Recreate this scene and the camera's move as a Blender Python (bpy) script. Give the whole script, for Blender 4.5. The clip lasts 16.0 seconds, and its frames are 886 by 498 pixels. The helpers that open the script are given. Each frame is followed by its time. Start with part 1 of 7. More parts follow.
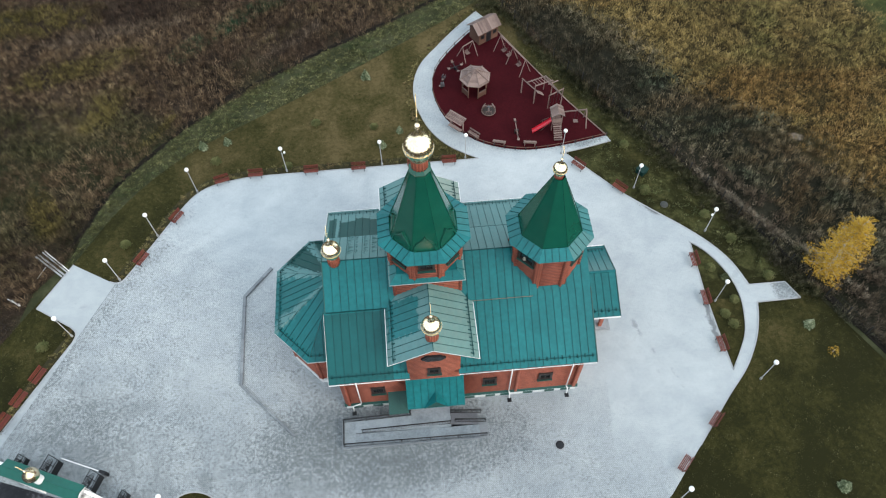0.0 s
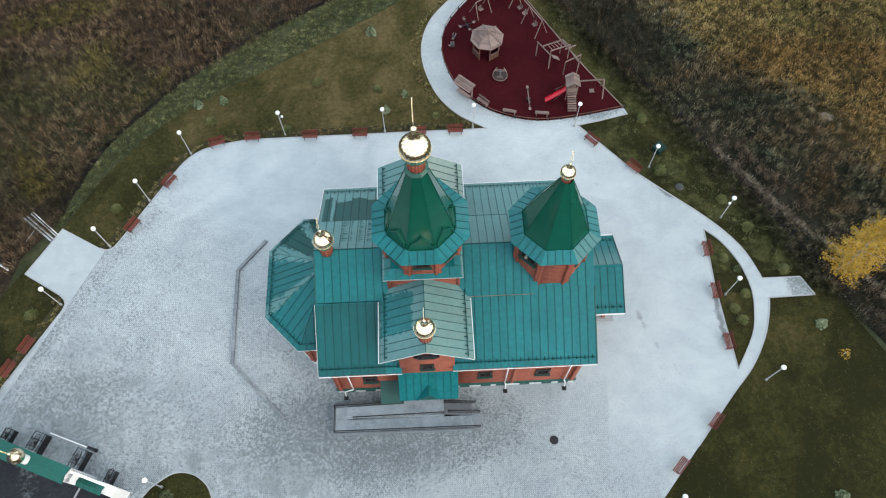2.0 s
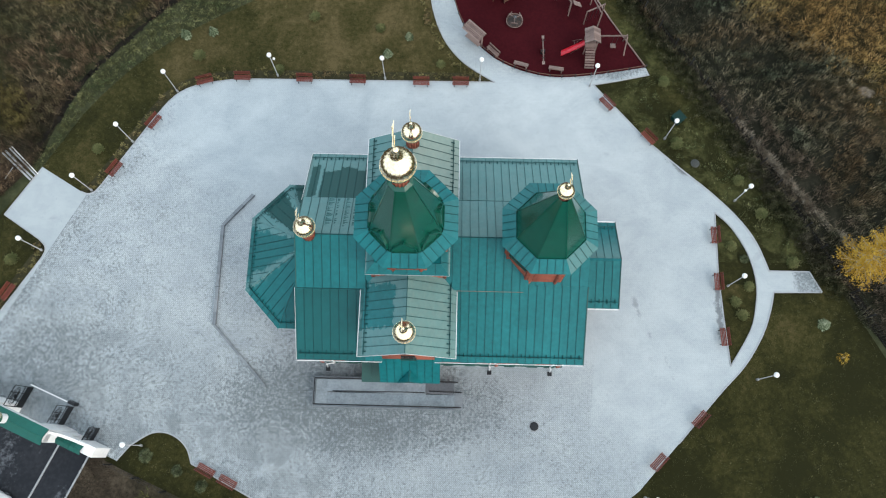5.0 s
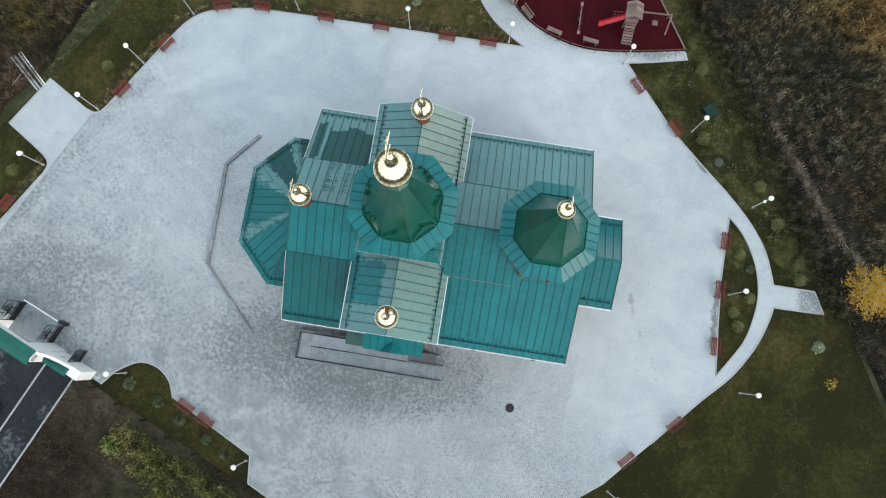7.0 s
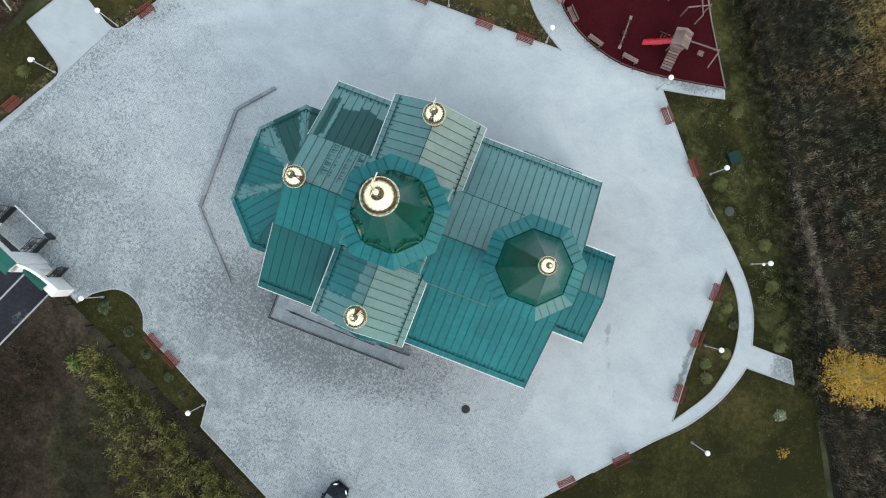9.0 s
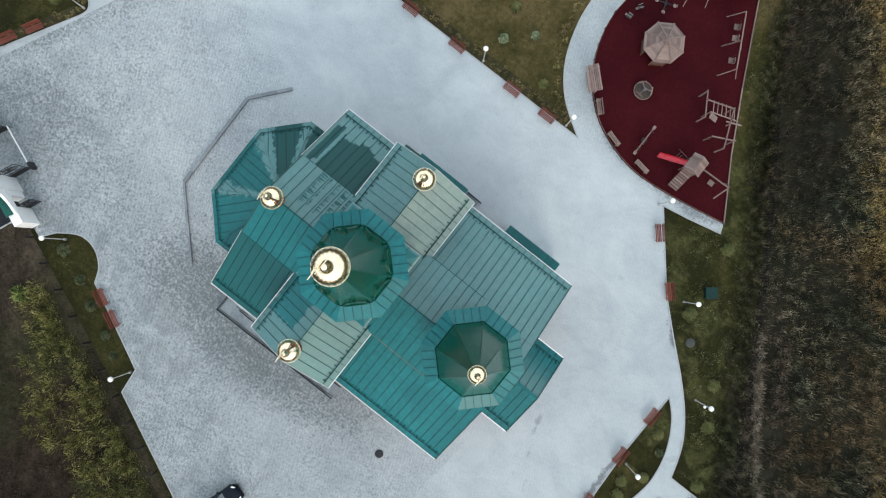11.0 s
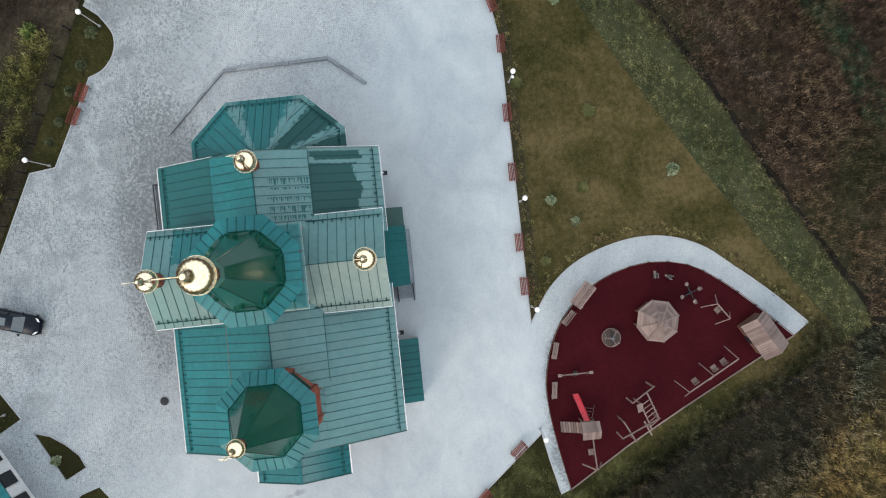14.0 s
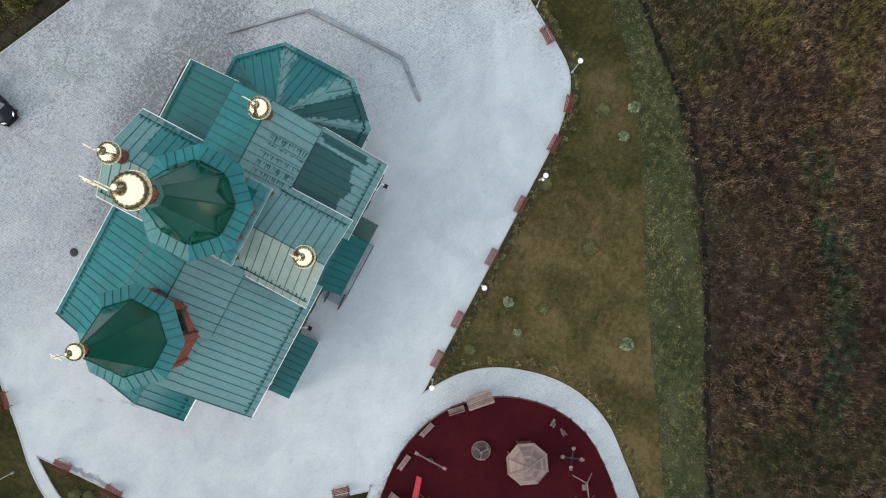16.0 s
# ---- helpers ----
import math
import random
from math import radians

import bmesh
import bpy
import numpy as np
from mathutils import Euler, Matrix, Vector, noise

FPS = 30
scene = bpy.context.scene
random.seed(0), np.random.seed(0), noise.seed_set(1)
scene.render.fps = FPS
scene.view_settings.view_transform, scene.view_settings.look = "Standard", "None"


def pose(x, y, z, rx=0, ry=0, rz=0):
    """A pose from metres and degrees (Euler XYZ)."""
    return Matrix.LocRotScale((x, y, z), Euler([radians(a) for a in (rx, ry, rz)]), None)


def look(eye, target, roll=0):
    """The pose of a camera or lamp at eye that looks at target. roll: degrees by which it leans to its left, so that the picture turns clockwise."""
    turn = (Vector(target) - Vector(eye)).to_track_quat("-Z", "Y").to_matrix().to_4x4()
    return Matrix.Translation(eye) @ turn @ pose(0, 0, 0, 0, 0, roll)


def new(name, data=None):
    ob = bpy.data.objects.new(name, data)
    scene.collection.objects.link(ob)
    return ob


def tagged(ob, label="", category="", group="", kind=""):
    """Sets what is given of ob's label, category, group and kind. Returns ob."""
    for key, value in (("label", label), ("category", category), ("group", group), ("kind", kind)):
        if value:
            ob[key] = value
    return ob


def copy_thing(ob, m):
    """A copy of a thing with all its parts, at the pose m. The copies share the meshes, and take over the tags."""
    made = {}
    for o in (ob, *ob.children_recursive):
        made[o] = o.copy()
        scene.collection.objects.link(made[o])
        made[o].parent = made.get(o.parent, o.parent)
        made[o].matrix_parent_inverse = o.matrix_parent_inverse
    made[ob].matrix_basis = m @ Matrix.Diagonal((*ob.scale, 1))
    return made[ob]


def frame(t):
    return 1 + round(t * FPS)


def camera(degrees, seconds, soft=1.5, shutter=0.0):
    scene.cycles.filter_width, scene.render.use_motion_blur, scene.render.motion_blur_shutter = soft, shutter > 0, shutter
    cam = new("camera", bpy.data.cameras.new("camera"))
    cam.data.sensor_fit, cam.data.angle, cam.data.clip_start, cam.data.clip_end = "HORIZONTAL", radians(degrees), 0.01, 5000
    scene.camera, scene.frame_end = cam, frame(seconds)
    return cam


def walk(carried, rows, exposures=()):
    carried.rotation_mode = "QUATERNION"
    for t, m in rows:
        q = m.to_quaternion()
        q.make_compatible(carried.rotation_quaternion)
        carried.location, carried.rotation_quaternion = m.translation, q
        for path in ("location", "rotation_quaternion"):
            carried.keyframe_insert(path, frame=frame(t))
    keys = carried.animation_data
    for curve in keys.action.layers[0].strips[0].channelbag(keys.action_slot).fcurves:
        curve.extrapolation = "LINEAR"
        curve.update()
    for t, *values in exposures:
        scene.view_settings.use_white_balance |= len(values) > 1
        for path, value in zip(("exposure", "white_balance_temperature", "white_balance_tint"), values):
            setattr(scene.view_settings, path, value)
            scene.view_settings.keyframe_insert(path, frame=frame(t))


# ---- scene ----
cam = camera(63.03, 16.0, soft=1.15)
# seconds, eye, turn about x, y, z in degrees
ROWS = [
    (0, -0.676, -29.858, 60.841, 31.988, 0.58, -4.989),
    (0.5, -0.41, -28.175, 60.919, 30.348, 0.416, -4.429),
    (1, -0.034, -26.703, 60.97, 28.832, 0.372, -3.828),
    (1.5, 0.471, -25.342, 60.994, 27.374, 0.434, -3.208),
    (2, 0.782, -23.877, 60.999, 25.867, 0.345, -2.591),
    (2.5, 1.081, -22.395, 61.055, 24.272, 0.254, -2.023),
    (3, 1.512, -20.923, 61.126, 22.718, 0.297, -1.469),
    (3.5, 1.915, -19.424, 61.229, 21.198, 0.31, -0.994),
    (4, 2.172, -17.847, 61.281, 19.619, 0.207, -0.542),
    (6.5, 3.851, -10.484, 61.37, 10.072, 0.108, 6.717),
    (7, 4.104, -8.925, 61.417, 8.297, 0.113, 9.143),
    (7.5, 4.31, -7.356, 61.461, 6.491, 0.097, 11.902),
    (8, 4.502, -5.688, 61.48, 4.592, 0.165, 14.816),
    (10.5, 4.414, 2.123, 61.422, 0.887, -0.084, 33.072),
    (11, 4.11, 3.697, 61.447, 0.845, -0.156, 38.278),
    (11.5, 3.728, 5.328, 61.407, 0.732, -0.147, 44.505),
    (12, 3.208, 6.928, 61.394, 0.619, -0.126, 51.599),
    (12.5, 2.626, 8.355, 61.429, 0.582, -0.143, 59.699),
    (13, 1.881, 9.801, 61.285, 0.451, -0.059, 67.813),
    (13.5, 1.06, 11.07, 61.226, 0.372, -0.043, 75.917),
    (14, 0.148, 12.23, 61.204, 0.332, -0.024, 84.099),
    (14.5, -0.779, 12.964, 61.174, 0.408, -0.269, 93.685),
    (15, -1.907, 13.905, 61.157, 0.397, -0.158, 103.643),
    (15.5, -3.271, 14.614, 61.024, 0.273, -0.026, 112.585),
    (16, -4.611, 14.861, 60.947, 0.102, -0.032, 118.12),
]
EXPOSURES = [(0.0, 0.67, 6460, 10), (2.0, 0.64, 6390, 9.5), (4.0, 0.6, 6370, 9), (8.0, 0.51, 6390, 9), (10.5, 0.49, 6460, 9.5), (12.5, 0.5, 6570, 11), (14.5, 0.51, 6680, 13), (16.0, 0.51, 6680, 13)]
walk(cam, [(t, pose(x, y, z, rx, ry, rz)) for t, x, y, z, rx, ry, rz in ROWS], EXPOSURES)
# ---- end of the walk

# ---- light: a bright overcast sky, brightest low to the south-east of +x ----
SUN_UP, SUN_AZ = 32.0, -40.0
world = bpy.data.worlds.new("sky")
scene.world = world
world.use_nodes = True
wn = world.node_tree
sky = wn.nodes.new("ShaderNodeTexSky")
sky.sky_type, sky.sun_disc = "NISHITA", False
sky.sun_elevation, sky.sun_rotation = radians(SUN_UP), radians(90 - SUN_AZ)
sky.air_density, sky.dust_density, sky.ozone_density = 1.0, 4.0, 1.0
wn.links.new(sky.outputs[0], wn.nodes["Background"].inputs[0])
wn.nodes["Background"].inputs[1].default_value = 0.05
cloud = wn.nodes.new("ShaderNodeBackground")  # an even cloud cover
cloud.inputs[0].default_value, cloud.inputs[1].default_value = (0.87, 0.97, 1.02, 1), 0.86
both = wn.nodes.new("ShaderNodeAddShader")
wn.links.new(wn.nodes["Background"].outputs[0], both.inputs[0])
wn.links.new(cloud.outputs[0], both.inputs[1])
wn.links.new(both.outputs[0], wn.nodes["World Output"].inputs[0])
sun = new("sun", bpy.data.lights.new("sun", "SUN"))
sun.data.energy, sun.data.angle, sun.data.color = 0.75, radians(26), (1.0, 0.93, 0.84)
sun_way = Vector((math.cos(radians(SUN_UP)) * math.cos(radians(SUN_AZ)), math.cos(radians(SUN_UP)) * math.sin(radians(SUN_AZ)), math.sin(radians(SUN_UP))))
sun.matrix_world = look(tuple(sun_way * 120), (0, 0, 0))


# ---- materials ----
DIM = 0.69  # base colours below are given for a sky of unit brightness


def tone(c, k=DIM):
    return tuple(v * k for v in c)


def material(name, rough=0.6, metal=0.0):
    m = bpy.data.materials.new(name)
    m.use_nodes = True
    b = m.node_tree.nodes["Principled BSDF"]
    b.inputs["Roughness"].default_value, b.inputs["Metallic"].default_value = rough, metal
    return m, m.node_tree, b


def node(nt, kind, **values):
    n = nt.nodes.new(kind)
    for k, v in values.items():
        n.inputs[k.replace("_", " ")].default_value = v
    return n


def ramp(nt, source, stops):
    r = nt.nodes.new("ShaderNodeValToRGB")
    while len(r.color_ramp.elements) < len(stops):
        r.color_ramp.elements.new(0.5)
    for e, (p, c) in zip(r.color_ramp.elements, stops):
        e.position, e.color = p, (*c, 1) if len(c) == 3 else c
    nt.links.new(source, r.inputs[0])
    return r.outputs[0]


def place(nt, scale=1.0, world_space=True):
    """Coordinates in metres."""
    if world_space:
        out = nt.nodes.new("ShaderNodeNewGeometry").outputs["Position"]
    else:
        out = nt.nodes.new("ShaderNodeTexCoord").outputs["Object"]
    mp = nt.nodes.new("ShaderNodeMapping")
    mp.inputs["Scale"].default_value = (scale, scale, scale) if not isinstance(scale, tuple) else scale
    nt.links.new(out, mp.inputs[0])
    return mp.outputs[0]


def noise_of(nt, vec, scale, detail=4.0, rough=0.55, distort=0.0):
    n = node(nt, "ShaderNodeTexNoise", Scale=scale, Detail=detail, Roughness=rough, Distortion=distort)
    nt.links.new(vec, n.inputs["Vector"])
    return n.outputs["Fac"]


def mix(nt, fac, a, b, blend="MIX"):
    n = nt.nodes.new("ShaderNodeMix")
    n.data_type, n.blend_type = "RGBA", blend
    for socket, v in ((n.inputs[0], fac), (n.inputs[6], a), (n.inputs[7], b)):
        if hasattr(v, "links"):
            nt.links.new(v, socket)
        elif isinstance(v, (int, float)):
            socket.default_value = v
        else:
            socket.default_value = (*v, 1)
    return n.outputs[2]


def maths(nt, op, a, b=0.0, clamp=False):
    n = nt.nodes.new("ShaderNodeMath")
    n.operation, n.use_clamp = op, clamp
    for socket, v in zip(n.inputs, (a, b)):
        if hasattr(v, "links"):
            nt.links.new(v, socket)
        else:
            socket.default_value = v
    return n.outputs[0]


def bump(nt, b, height, strength=0.3, distance=0.02):
    n = node(nt, "ShaderNodeBump", Strength=strength, Distance=distance)
    nt.links.new(height, n.inputs["Height"])
    nt.links.new(n.outputs[0], b.inputs["Normal"])


def worn(name, low, high, rough=0.6, metal=0.0, grain=6.0, broad=0.5, relief=0.2, spread=0.12, gloss=0.5, dim=DIM):
    """A surface whose colour wanders between two tones at two scales, with a little difference from piece to piece."""
    m, nt, b = material(name, rough, metal)
    b.inputs["Specular IOR Level"].default_value = gloss
    at = place(nt)
    fine, wide = noise_of(nt, at, grain, 6), noise_of(nt, at, broad, 3)
    f = maths(nt, "ADD", maths(nt, "MULTIPLY", fine, 0.55), maths(nt, "MULTIPLY", wide, 0.45))
    rnd = nt.nodes.new("ShaderNodeObjectInfo").outputs["Random"]
    f = maths(nt, "ADD", f, maths(nt, "MULTIPLY", maths(nt, "SUBTRACT", rnd, 0.5), spread * 2))
    nt.links.new(ramp(nt, f, [(0.32, tone(low, dim)), (0.68, tone(high, dim))]), b.inputs["Base Color"])
    nt.links.new(maths(nt, "ADD", maths(nt, "MULTIPLY", maths(nt, "SUBTRACT", fine, 0.5), 0.25), rough), b.inputs["Roughness"])
    if relief:
        bump(nt, b, fine, relief)
    return m


def sheet_metal(name, low, high, rough, gloss):
    """Painted sheet with frost, thin to the north, none to the south, with melted patches. Slopes facing +x get a pale
    sheen, the sky's reflection put into the colour.
    """
    m = worn(name, low, high, rough, grain=3.0, broad=0.35, relief=0.05, spread=0.05, gloss=gloss)
    nt = m.node_tree
    b = nt.nodes["Principled BSDF"]
    geo = nt.nodes.new("ShaderNodeNewGeometry")
    n, p = nt.nodes.new("ShaderNodeSeparateXYZ"), nt.nodes.new("ShaderNodeSeparateXYZ")
    nt.links.new(geo.outputs["True Normal"], n.inputs[0])
    nt.links.new(geo.outputs["Position"], p.inputs[0])
    at = place(nt)
    streak = noise_of(nt, place(nt, (1.1, 0.7, 0.9)), 2.0, 6, 0.7, 0.8)

    def rise(v, lo, hi):
        r = nt.nodes.new("ShaderNodeMapRange")
        r.interpolation_type = "SMOOTHSTEP"
        r.inputs["From Min"].default_value, r.inputs["From Max"].default_value = lo, hi
        nt.links.new(v, r.inputs["Value"])
        return r.outputs[0]

    def span(v, lo, hi):
        return maths(nt, "MULTIPLY", rise(v, lo - 0.05, lo + 0.05), maths(nt, "SUBTRACT", 1.0, rise(v, hi - 0.05, hi + 0.05)))
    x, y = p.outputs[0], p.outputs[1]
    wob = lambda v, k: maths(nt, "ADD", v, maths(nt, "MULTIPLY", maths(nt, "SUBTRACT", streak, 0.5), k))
    # pale sheen on +x slopes: a sky reflection painted into the colour
    sky_sheen = maths(nt, "MULTIPLY", rise(n.outputs[0], 0.2, 0.4), maths(nt, "ADD", 0.32, maths(nt, "MULTIPLY", rise(y, -1.0, 1.0), 0.28)))
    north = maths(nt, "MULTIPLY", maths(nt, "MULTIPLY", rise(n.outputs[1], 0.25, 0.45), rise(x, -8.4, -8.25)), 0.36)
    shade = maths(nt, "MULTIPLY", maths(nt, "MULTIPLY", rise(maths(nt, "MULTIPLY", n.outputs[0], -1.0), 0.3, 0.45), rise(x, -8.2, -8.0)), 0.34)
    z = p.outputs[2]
    f = maths(nt, "ADD", maths(nt, "ADD", sky_sheen, north), shade)
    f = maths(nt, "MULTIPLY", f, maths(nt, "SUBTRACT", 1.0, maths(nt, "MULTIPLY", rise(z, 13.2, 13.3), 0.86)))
    # south-east tower facets: a faint painted sky reflection
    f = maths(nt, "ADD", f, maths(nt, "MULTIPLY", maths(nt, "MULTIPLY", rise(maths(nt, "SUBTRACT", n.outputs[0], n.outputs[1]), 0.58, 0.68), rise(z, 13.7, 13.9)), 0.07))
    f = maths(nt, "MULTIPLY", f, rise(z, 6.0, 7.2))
    # melted patches, ragged from sheet to sheet
    def sheet_of(first, wide):
        q = maths(nt, "DIVIDE", maths(nt, "SUBTRACT", x, first), wide)
        return maths(nt, "FLOOR", q), maths(nt, "FRACT", q)

    def chance(v):
        w = nt.nodes.new("ShaderNodeTexWhiteNoise")
        w.noise_dimensions = "1D"
        nt.links.new(v, w.inputs["W"])
        return w.outputs["Value"]
    low_k, _ = sheet_of(-8.3, 0.635)
    up_k, up_at = sheet_of(-8.1, 0.65)
    jag = maths(nt, "MULTIPLY", maths(nt, "SUBTRACT", chance(low_k), 0.5), 0.45)
    bow = maths(nt, "MULTIPLY", maths(nt, "ABSOLUTE", maths(nt, "ADD", x, 4.6)), 0.1)
    edge = maths(nt, "ADD", maths(nt, "ADD", wob(y, 0.9), jag), bow)
    a = maths(nt, "MULTIPLY", span(wob(x, 0.5), -7.15, -1.7), span(edge, 3.2, 6.75))
    a = maths(nt, "MAXIMUM", a, maths(nt, "MULTIPLY", span(wob(x, 0.3), -8.05, -7.4), span(edge, 3.9, 7.3)))
    a = maths(nt, "MULTIPLY", a, maths(nt, "SUBTRACT", 1.0, rise(z, 10.27, 10.34)))
    c = maths(nt, "MULTIPLY", span(wob(x, 1.6), -3.4, -0.9), span(wob(y, 1.8), -6.4, -3.2))
    # teeth of meltwater along the seams of the upper roof
    tooth = noise_of(nt, place(nt, (0.4, 6.5, 0.0)), 1.6, 2, 0.6)
    reach = maths(nt, "MULTIPLY", rise(tooth, 0.42, 0.62), maths(nt, "ADD", 0.25, maths(nt, "MULTIPLY", chance(up_k), 0.55)))
    comb = maths(nt, "LESS_THAN", up_at, reach)
    d = maths(nt, "MULTIPLY", maths(nt, "MULTIPLY", span(x, -6.2, -3.0), span(wob(y, 1.2), 0.8, 3.4)), comb)
    gone = maths(nt, "MINIMUM", maths(nt, "ADD", a, maths(nt, "ADD", c, d)), 1.0)
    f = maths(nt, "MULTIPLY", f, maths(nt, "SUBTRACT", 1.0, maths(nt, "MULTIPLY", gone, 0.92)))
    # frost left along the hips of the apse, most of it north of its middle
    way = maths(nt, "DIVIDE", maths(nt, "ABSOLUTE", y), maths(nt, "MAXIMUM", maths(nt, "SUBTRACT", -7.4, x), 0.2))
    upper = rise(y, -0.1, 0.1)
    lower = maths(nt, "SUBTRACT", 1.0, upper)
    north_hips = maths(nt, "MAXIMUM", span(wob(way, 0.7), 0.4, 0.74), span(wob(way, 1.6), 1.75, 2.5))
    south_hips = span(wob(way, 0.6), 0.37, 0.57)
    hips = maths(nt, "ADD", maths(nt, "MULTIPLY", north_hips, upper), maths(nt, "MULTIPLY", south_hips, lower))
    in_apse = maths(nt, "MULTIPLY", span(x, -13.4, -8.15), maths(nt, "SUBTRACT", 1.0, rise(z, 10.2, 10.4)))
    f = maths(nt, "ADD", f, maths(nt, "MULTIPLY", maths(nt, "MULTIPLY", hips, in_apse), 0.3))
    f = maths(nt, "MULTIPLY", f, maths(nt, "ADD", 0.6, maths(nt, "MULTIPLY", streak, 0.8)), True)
    # the melted patches, apse facets, low roof end and low north roofs are darker
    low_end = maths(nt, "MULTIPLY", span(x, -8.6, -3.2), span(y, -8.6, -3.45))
    facet_tone = maths(nt, "ADD", 0.3, maths(nt, "SUBTRACT", maths(nt, "MULTIPLY", maths(nt, "MULTIPLY", upper, rise(way, 0.5, 0.6)), 0.62), maths(nt, "MULTIPLY", maths(nt, "MULTIPLY", lower, rise(way, 0.5, 0.6)), 0.15)))
    apse = maths(nt, "MULTIPLY", maths(nt, "MULTIPLY", in_apse, maths(nt, "SUBTRACT", 1.0, hips)), facet_tone)
    toned = maths(nt, "ADD", maths(nt, "MULTIPLY", maths(nt, "ADD", a, maths(nt, "MULTIPLY", d, 0.8)), 0.92), maths(nt, "ADD", maths(nt, "ADD", maths(nt, "MULTIPLY", low_end, 0.58), apse), maths(nt, "MULTIPLY", maths(nt, "MULTIPLY", rise(y, 7.0, 7.2), maths(nt, "SUBTRACT", 1.0, rise(z, 6.9, 7.1))), 0.5)), True)
    old = mix(nt, toned, b.inputs["Base Color"].links[0].from_socket, tone((0.003, 0.068, 0.064)))
    # frost tone, turning to the cream of the painted sky sheen on +x slopes
    frost_sheen = mix(nt, rise(n.outputs[0], 0.1, 0.3), tone((0.4, 0.53, 0.51)), tone((0.53, 0.58, 0.49)))
    nt.links.new(mix(nt, f, old, frost_sheen), b.inputs["Base Color"])
    rough_old = b.inputs["Roughness"].links[0].from_socket
    nt.links.new(maths(nt, "ADD", rough_old, maths(nt, "MULTIPLY", f, 0.35)), b.inputs["Roughness"])
    return m


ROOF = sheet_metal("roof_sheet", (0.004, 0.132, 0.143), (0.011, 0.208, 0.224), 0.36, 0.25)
TENT = worn("tent_sheet", (0.005, 0.084, 0.056), (0.007, 0.104, 0.068), 0.17, grain=1.2, broad=0.3, relief=0.0, spread=0.03, gloss=0.5)
SEAMS = worn("standing_seam", (0.004, 0.062, 0.066), (0.008, 0.102, 0.106), 0.5, gloss=0.2)
LOG = worn("red_log", (0.27, 0.06, 0.034), (0.47, 0.14, 0.08), 0.6, grain=14, broad=1.2, relief=0.3)
CAULK_SHADE = worn("dark_log_joint", (0.04, 0.008, 0.005), (0.09, 0.02, 0.012), 0.8, grain=14)
RAMPSTONE = worn("frosted_ramp_slab", (0.22, 0.265, 0.3), (0.43, 0.495, 0.54), 0.85, grain=7, broad=1.1)
TRIM = worn("dark_red_trim", (0.2, 0.03, 0.015), (0.32, 0.06, 0.03), 0.55, grain=9)
WHITE = worn("white_paint", (0.62, 0.63, 0.64), (0.8, 0.8, 0.79), 0.5, grain=5, broad=0.6, relief=0.05, dim=1.0)
SURROUND = worn("dark_brown_surround", (0.02, 0.014, 0.012), (0.045, 0.03, 0.026), 0.5, grain=9)
PLINTH = worn("plinth_render", (0.62, 0.65, 0.66), (0.85, 0.88, 0.88), 0.8, grain=12, broad=0.7)
STEPEDGE = worn("weathered_edge_board", (0.2, 0.16, 0.115), (0.36, 0.3, 0.22), 0.7, grain=8)
DARKGREEN = worn("green_band", (0.008, 0.07, 0.06), (0.015, 0.1, 0.085), 0.5)
GOLD, gnt, gb = material("gold_leaf", 0.22, 1.0)
gat = place(gnt, world_space=False)
gnt.links.new(ramp(gnt, noise_of(gnt, gat, 9.0), [(0.3, (1.0, 0.8, 0.5)), (0.7, (1.0, 0.89, 0.68))]), gb.inputs["Base Color"])
bump(gnt, gb, noise_of(gnt, gat, 5.0, 2), 0.12, 0.05)
GLASS, _, glb = material("dark_pane", 0.08)
glb.inputs["Base Color"].default_value = (0.012, 0.014, 0.016, 1)
IRON = worn("dark_iron", (0.02, 0.022, 0.026), (0.05, 0.052, 0.058), 0.45, 0.6, grain=20)
STEEL = worn("grey_steel", (0.2, 0.21, 0.23), (0.34, 0.35, 0.37), 0.4, 0.7, grain=15)
CONCRETE = worn("pale_concrete", (0.3, 0.32, 0.34), (0.5, 0.52, 0.54), 0.85, grain=9, broad=0.8)
BENCH = worn("red_stained_slat", (0.13, 0.03, 0.02), (0.26, 0.065, 0.045), 0.55, grain=20, gloss=0.3)
DARKWOOD = worn("brown_stained_timber", (0.1, 0.05, 0.035), (0.2, 0.11, 0.08), 0.7, grain=14, gloss=0.3)
WOOD = worn("weathered_pine", (0.168, 0.113, 0.1), (0.32, 0.232, 0.205), 0.75, grain=18, broad=1.5, relief=0.3, spread=0.2)
REDPLASTIC = worn("red_plastic", (0.6, 0.012, 0.03), (0.75, 0.03, 0.06), 0.3, grain=3, relief=0.0)
LAMPGLASS = worn("opal_globe", (0.8, 0.8, 0.78), (0.86, 0.86, 0.84), 0.25, relief=0.0, dim=1.0)
ASPHALT = worn("asphalt", (0.018, 0.021, 0.027), (0.05, 0.053, 0.062), 0.85, grain=3.5, broad=0.25, gloss=0.2)
ant = ASPHALT.node_tree  # scraps of frost on the tarmac
anb = ant.nodes["Principled BSDF"].inputs["Base Color"]
ascrap = maths(ant, "ADD", maths(ant, "MULTIPLY", noise_of(ant, place(ant), 0.22, 5, 0.6), 0.6), maths(ant, "MULTIPLY", noise_of(ant, place(ant), 2.6, 6, 0.75), 0.4))
ant.links.new(mix(ant, ramp(ant, ascrap, [(0.53, (0.0,) * 3), (0.6, (0.4,) * 3)]), anb.links[0].from_socket, tone((0.27, 0.29, 0.32))), anb)
EDGING = worn("grey_edging_stone", (0.175, 0.2, 0.225), (0.33, 0.365, 0.395), 0.85, grain=9)
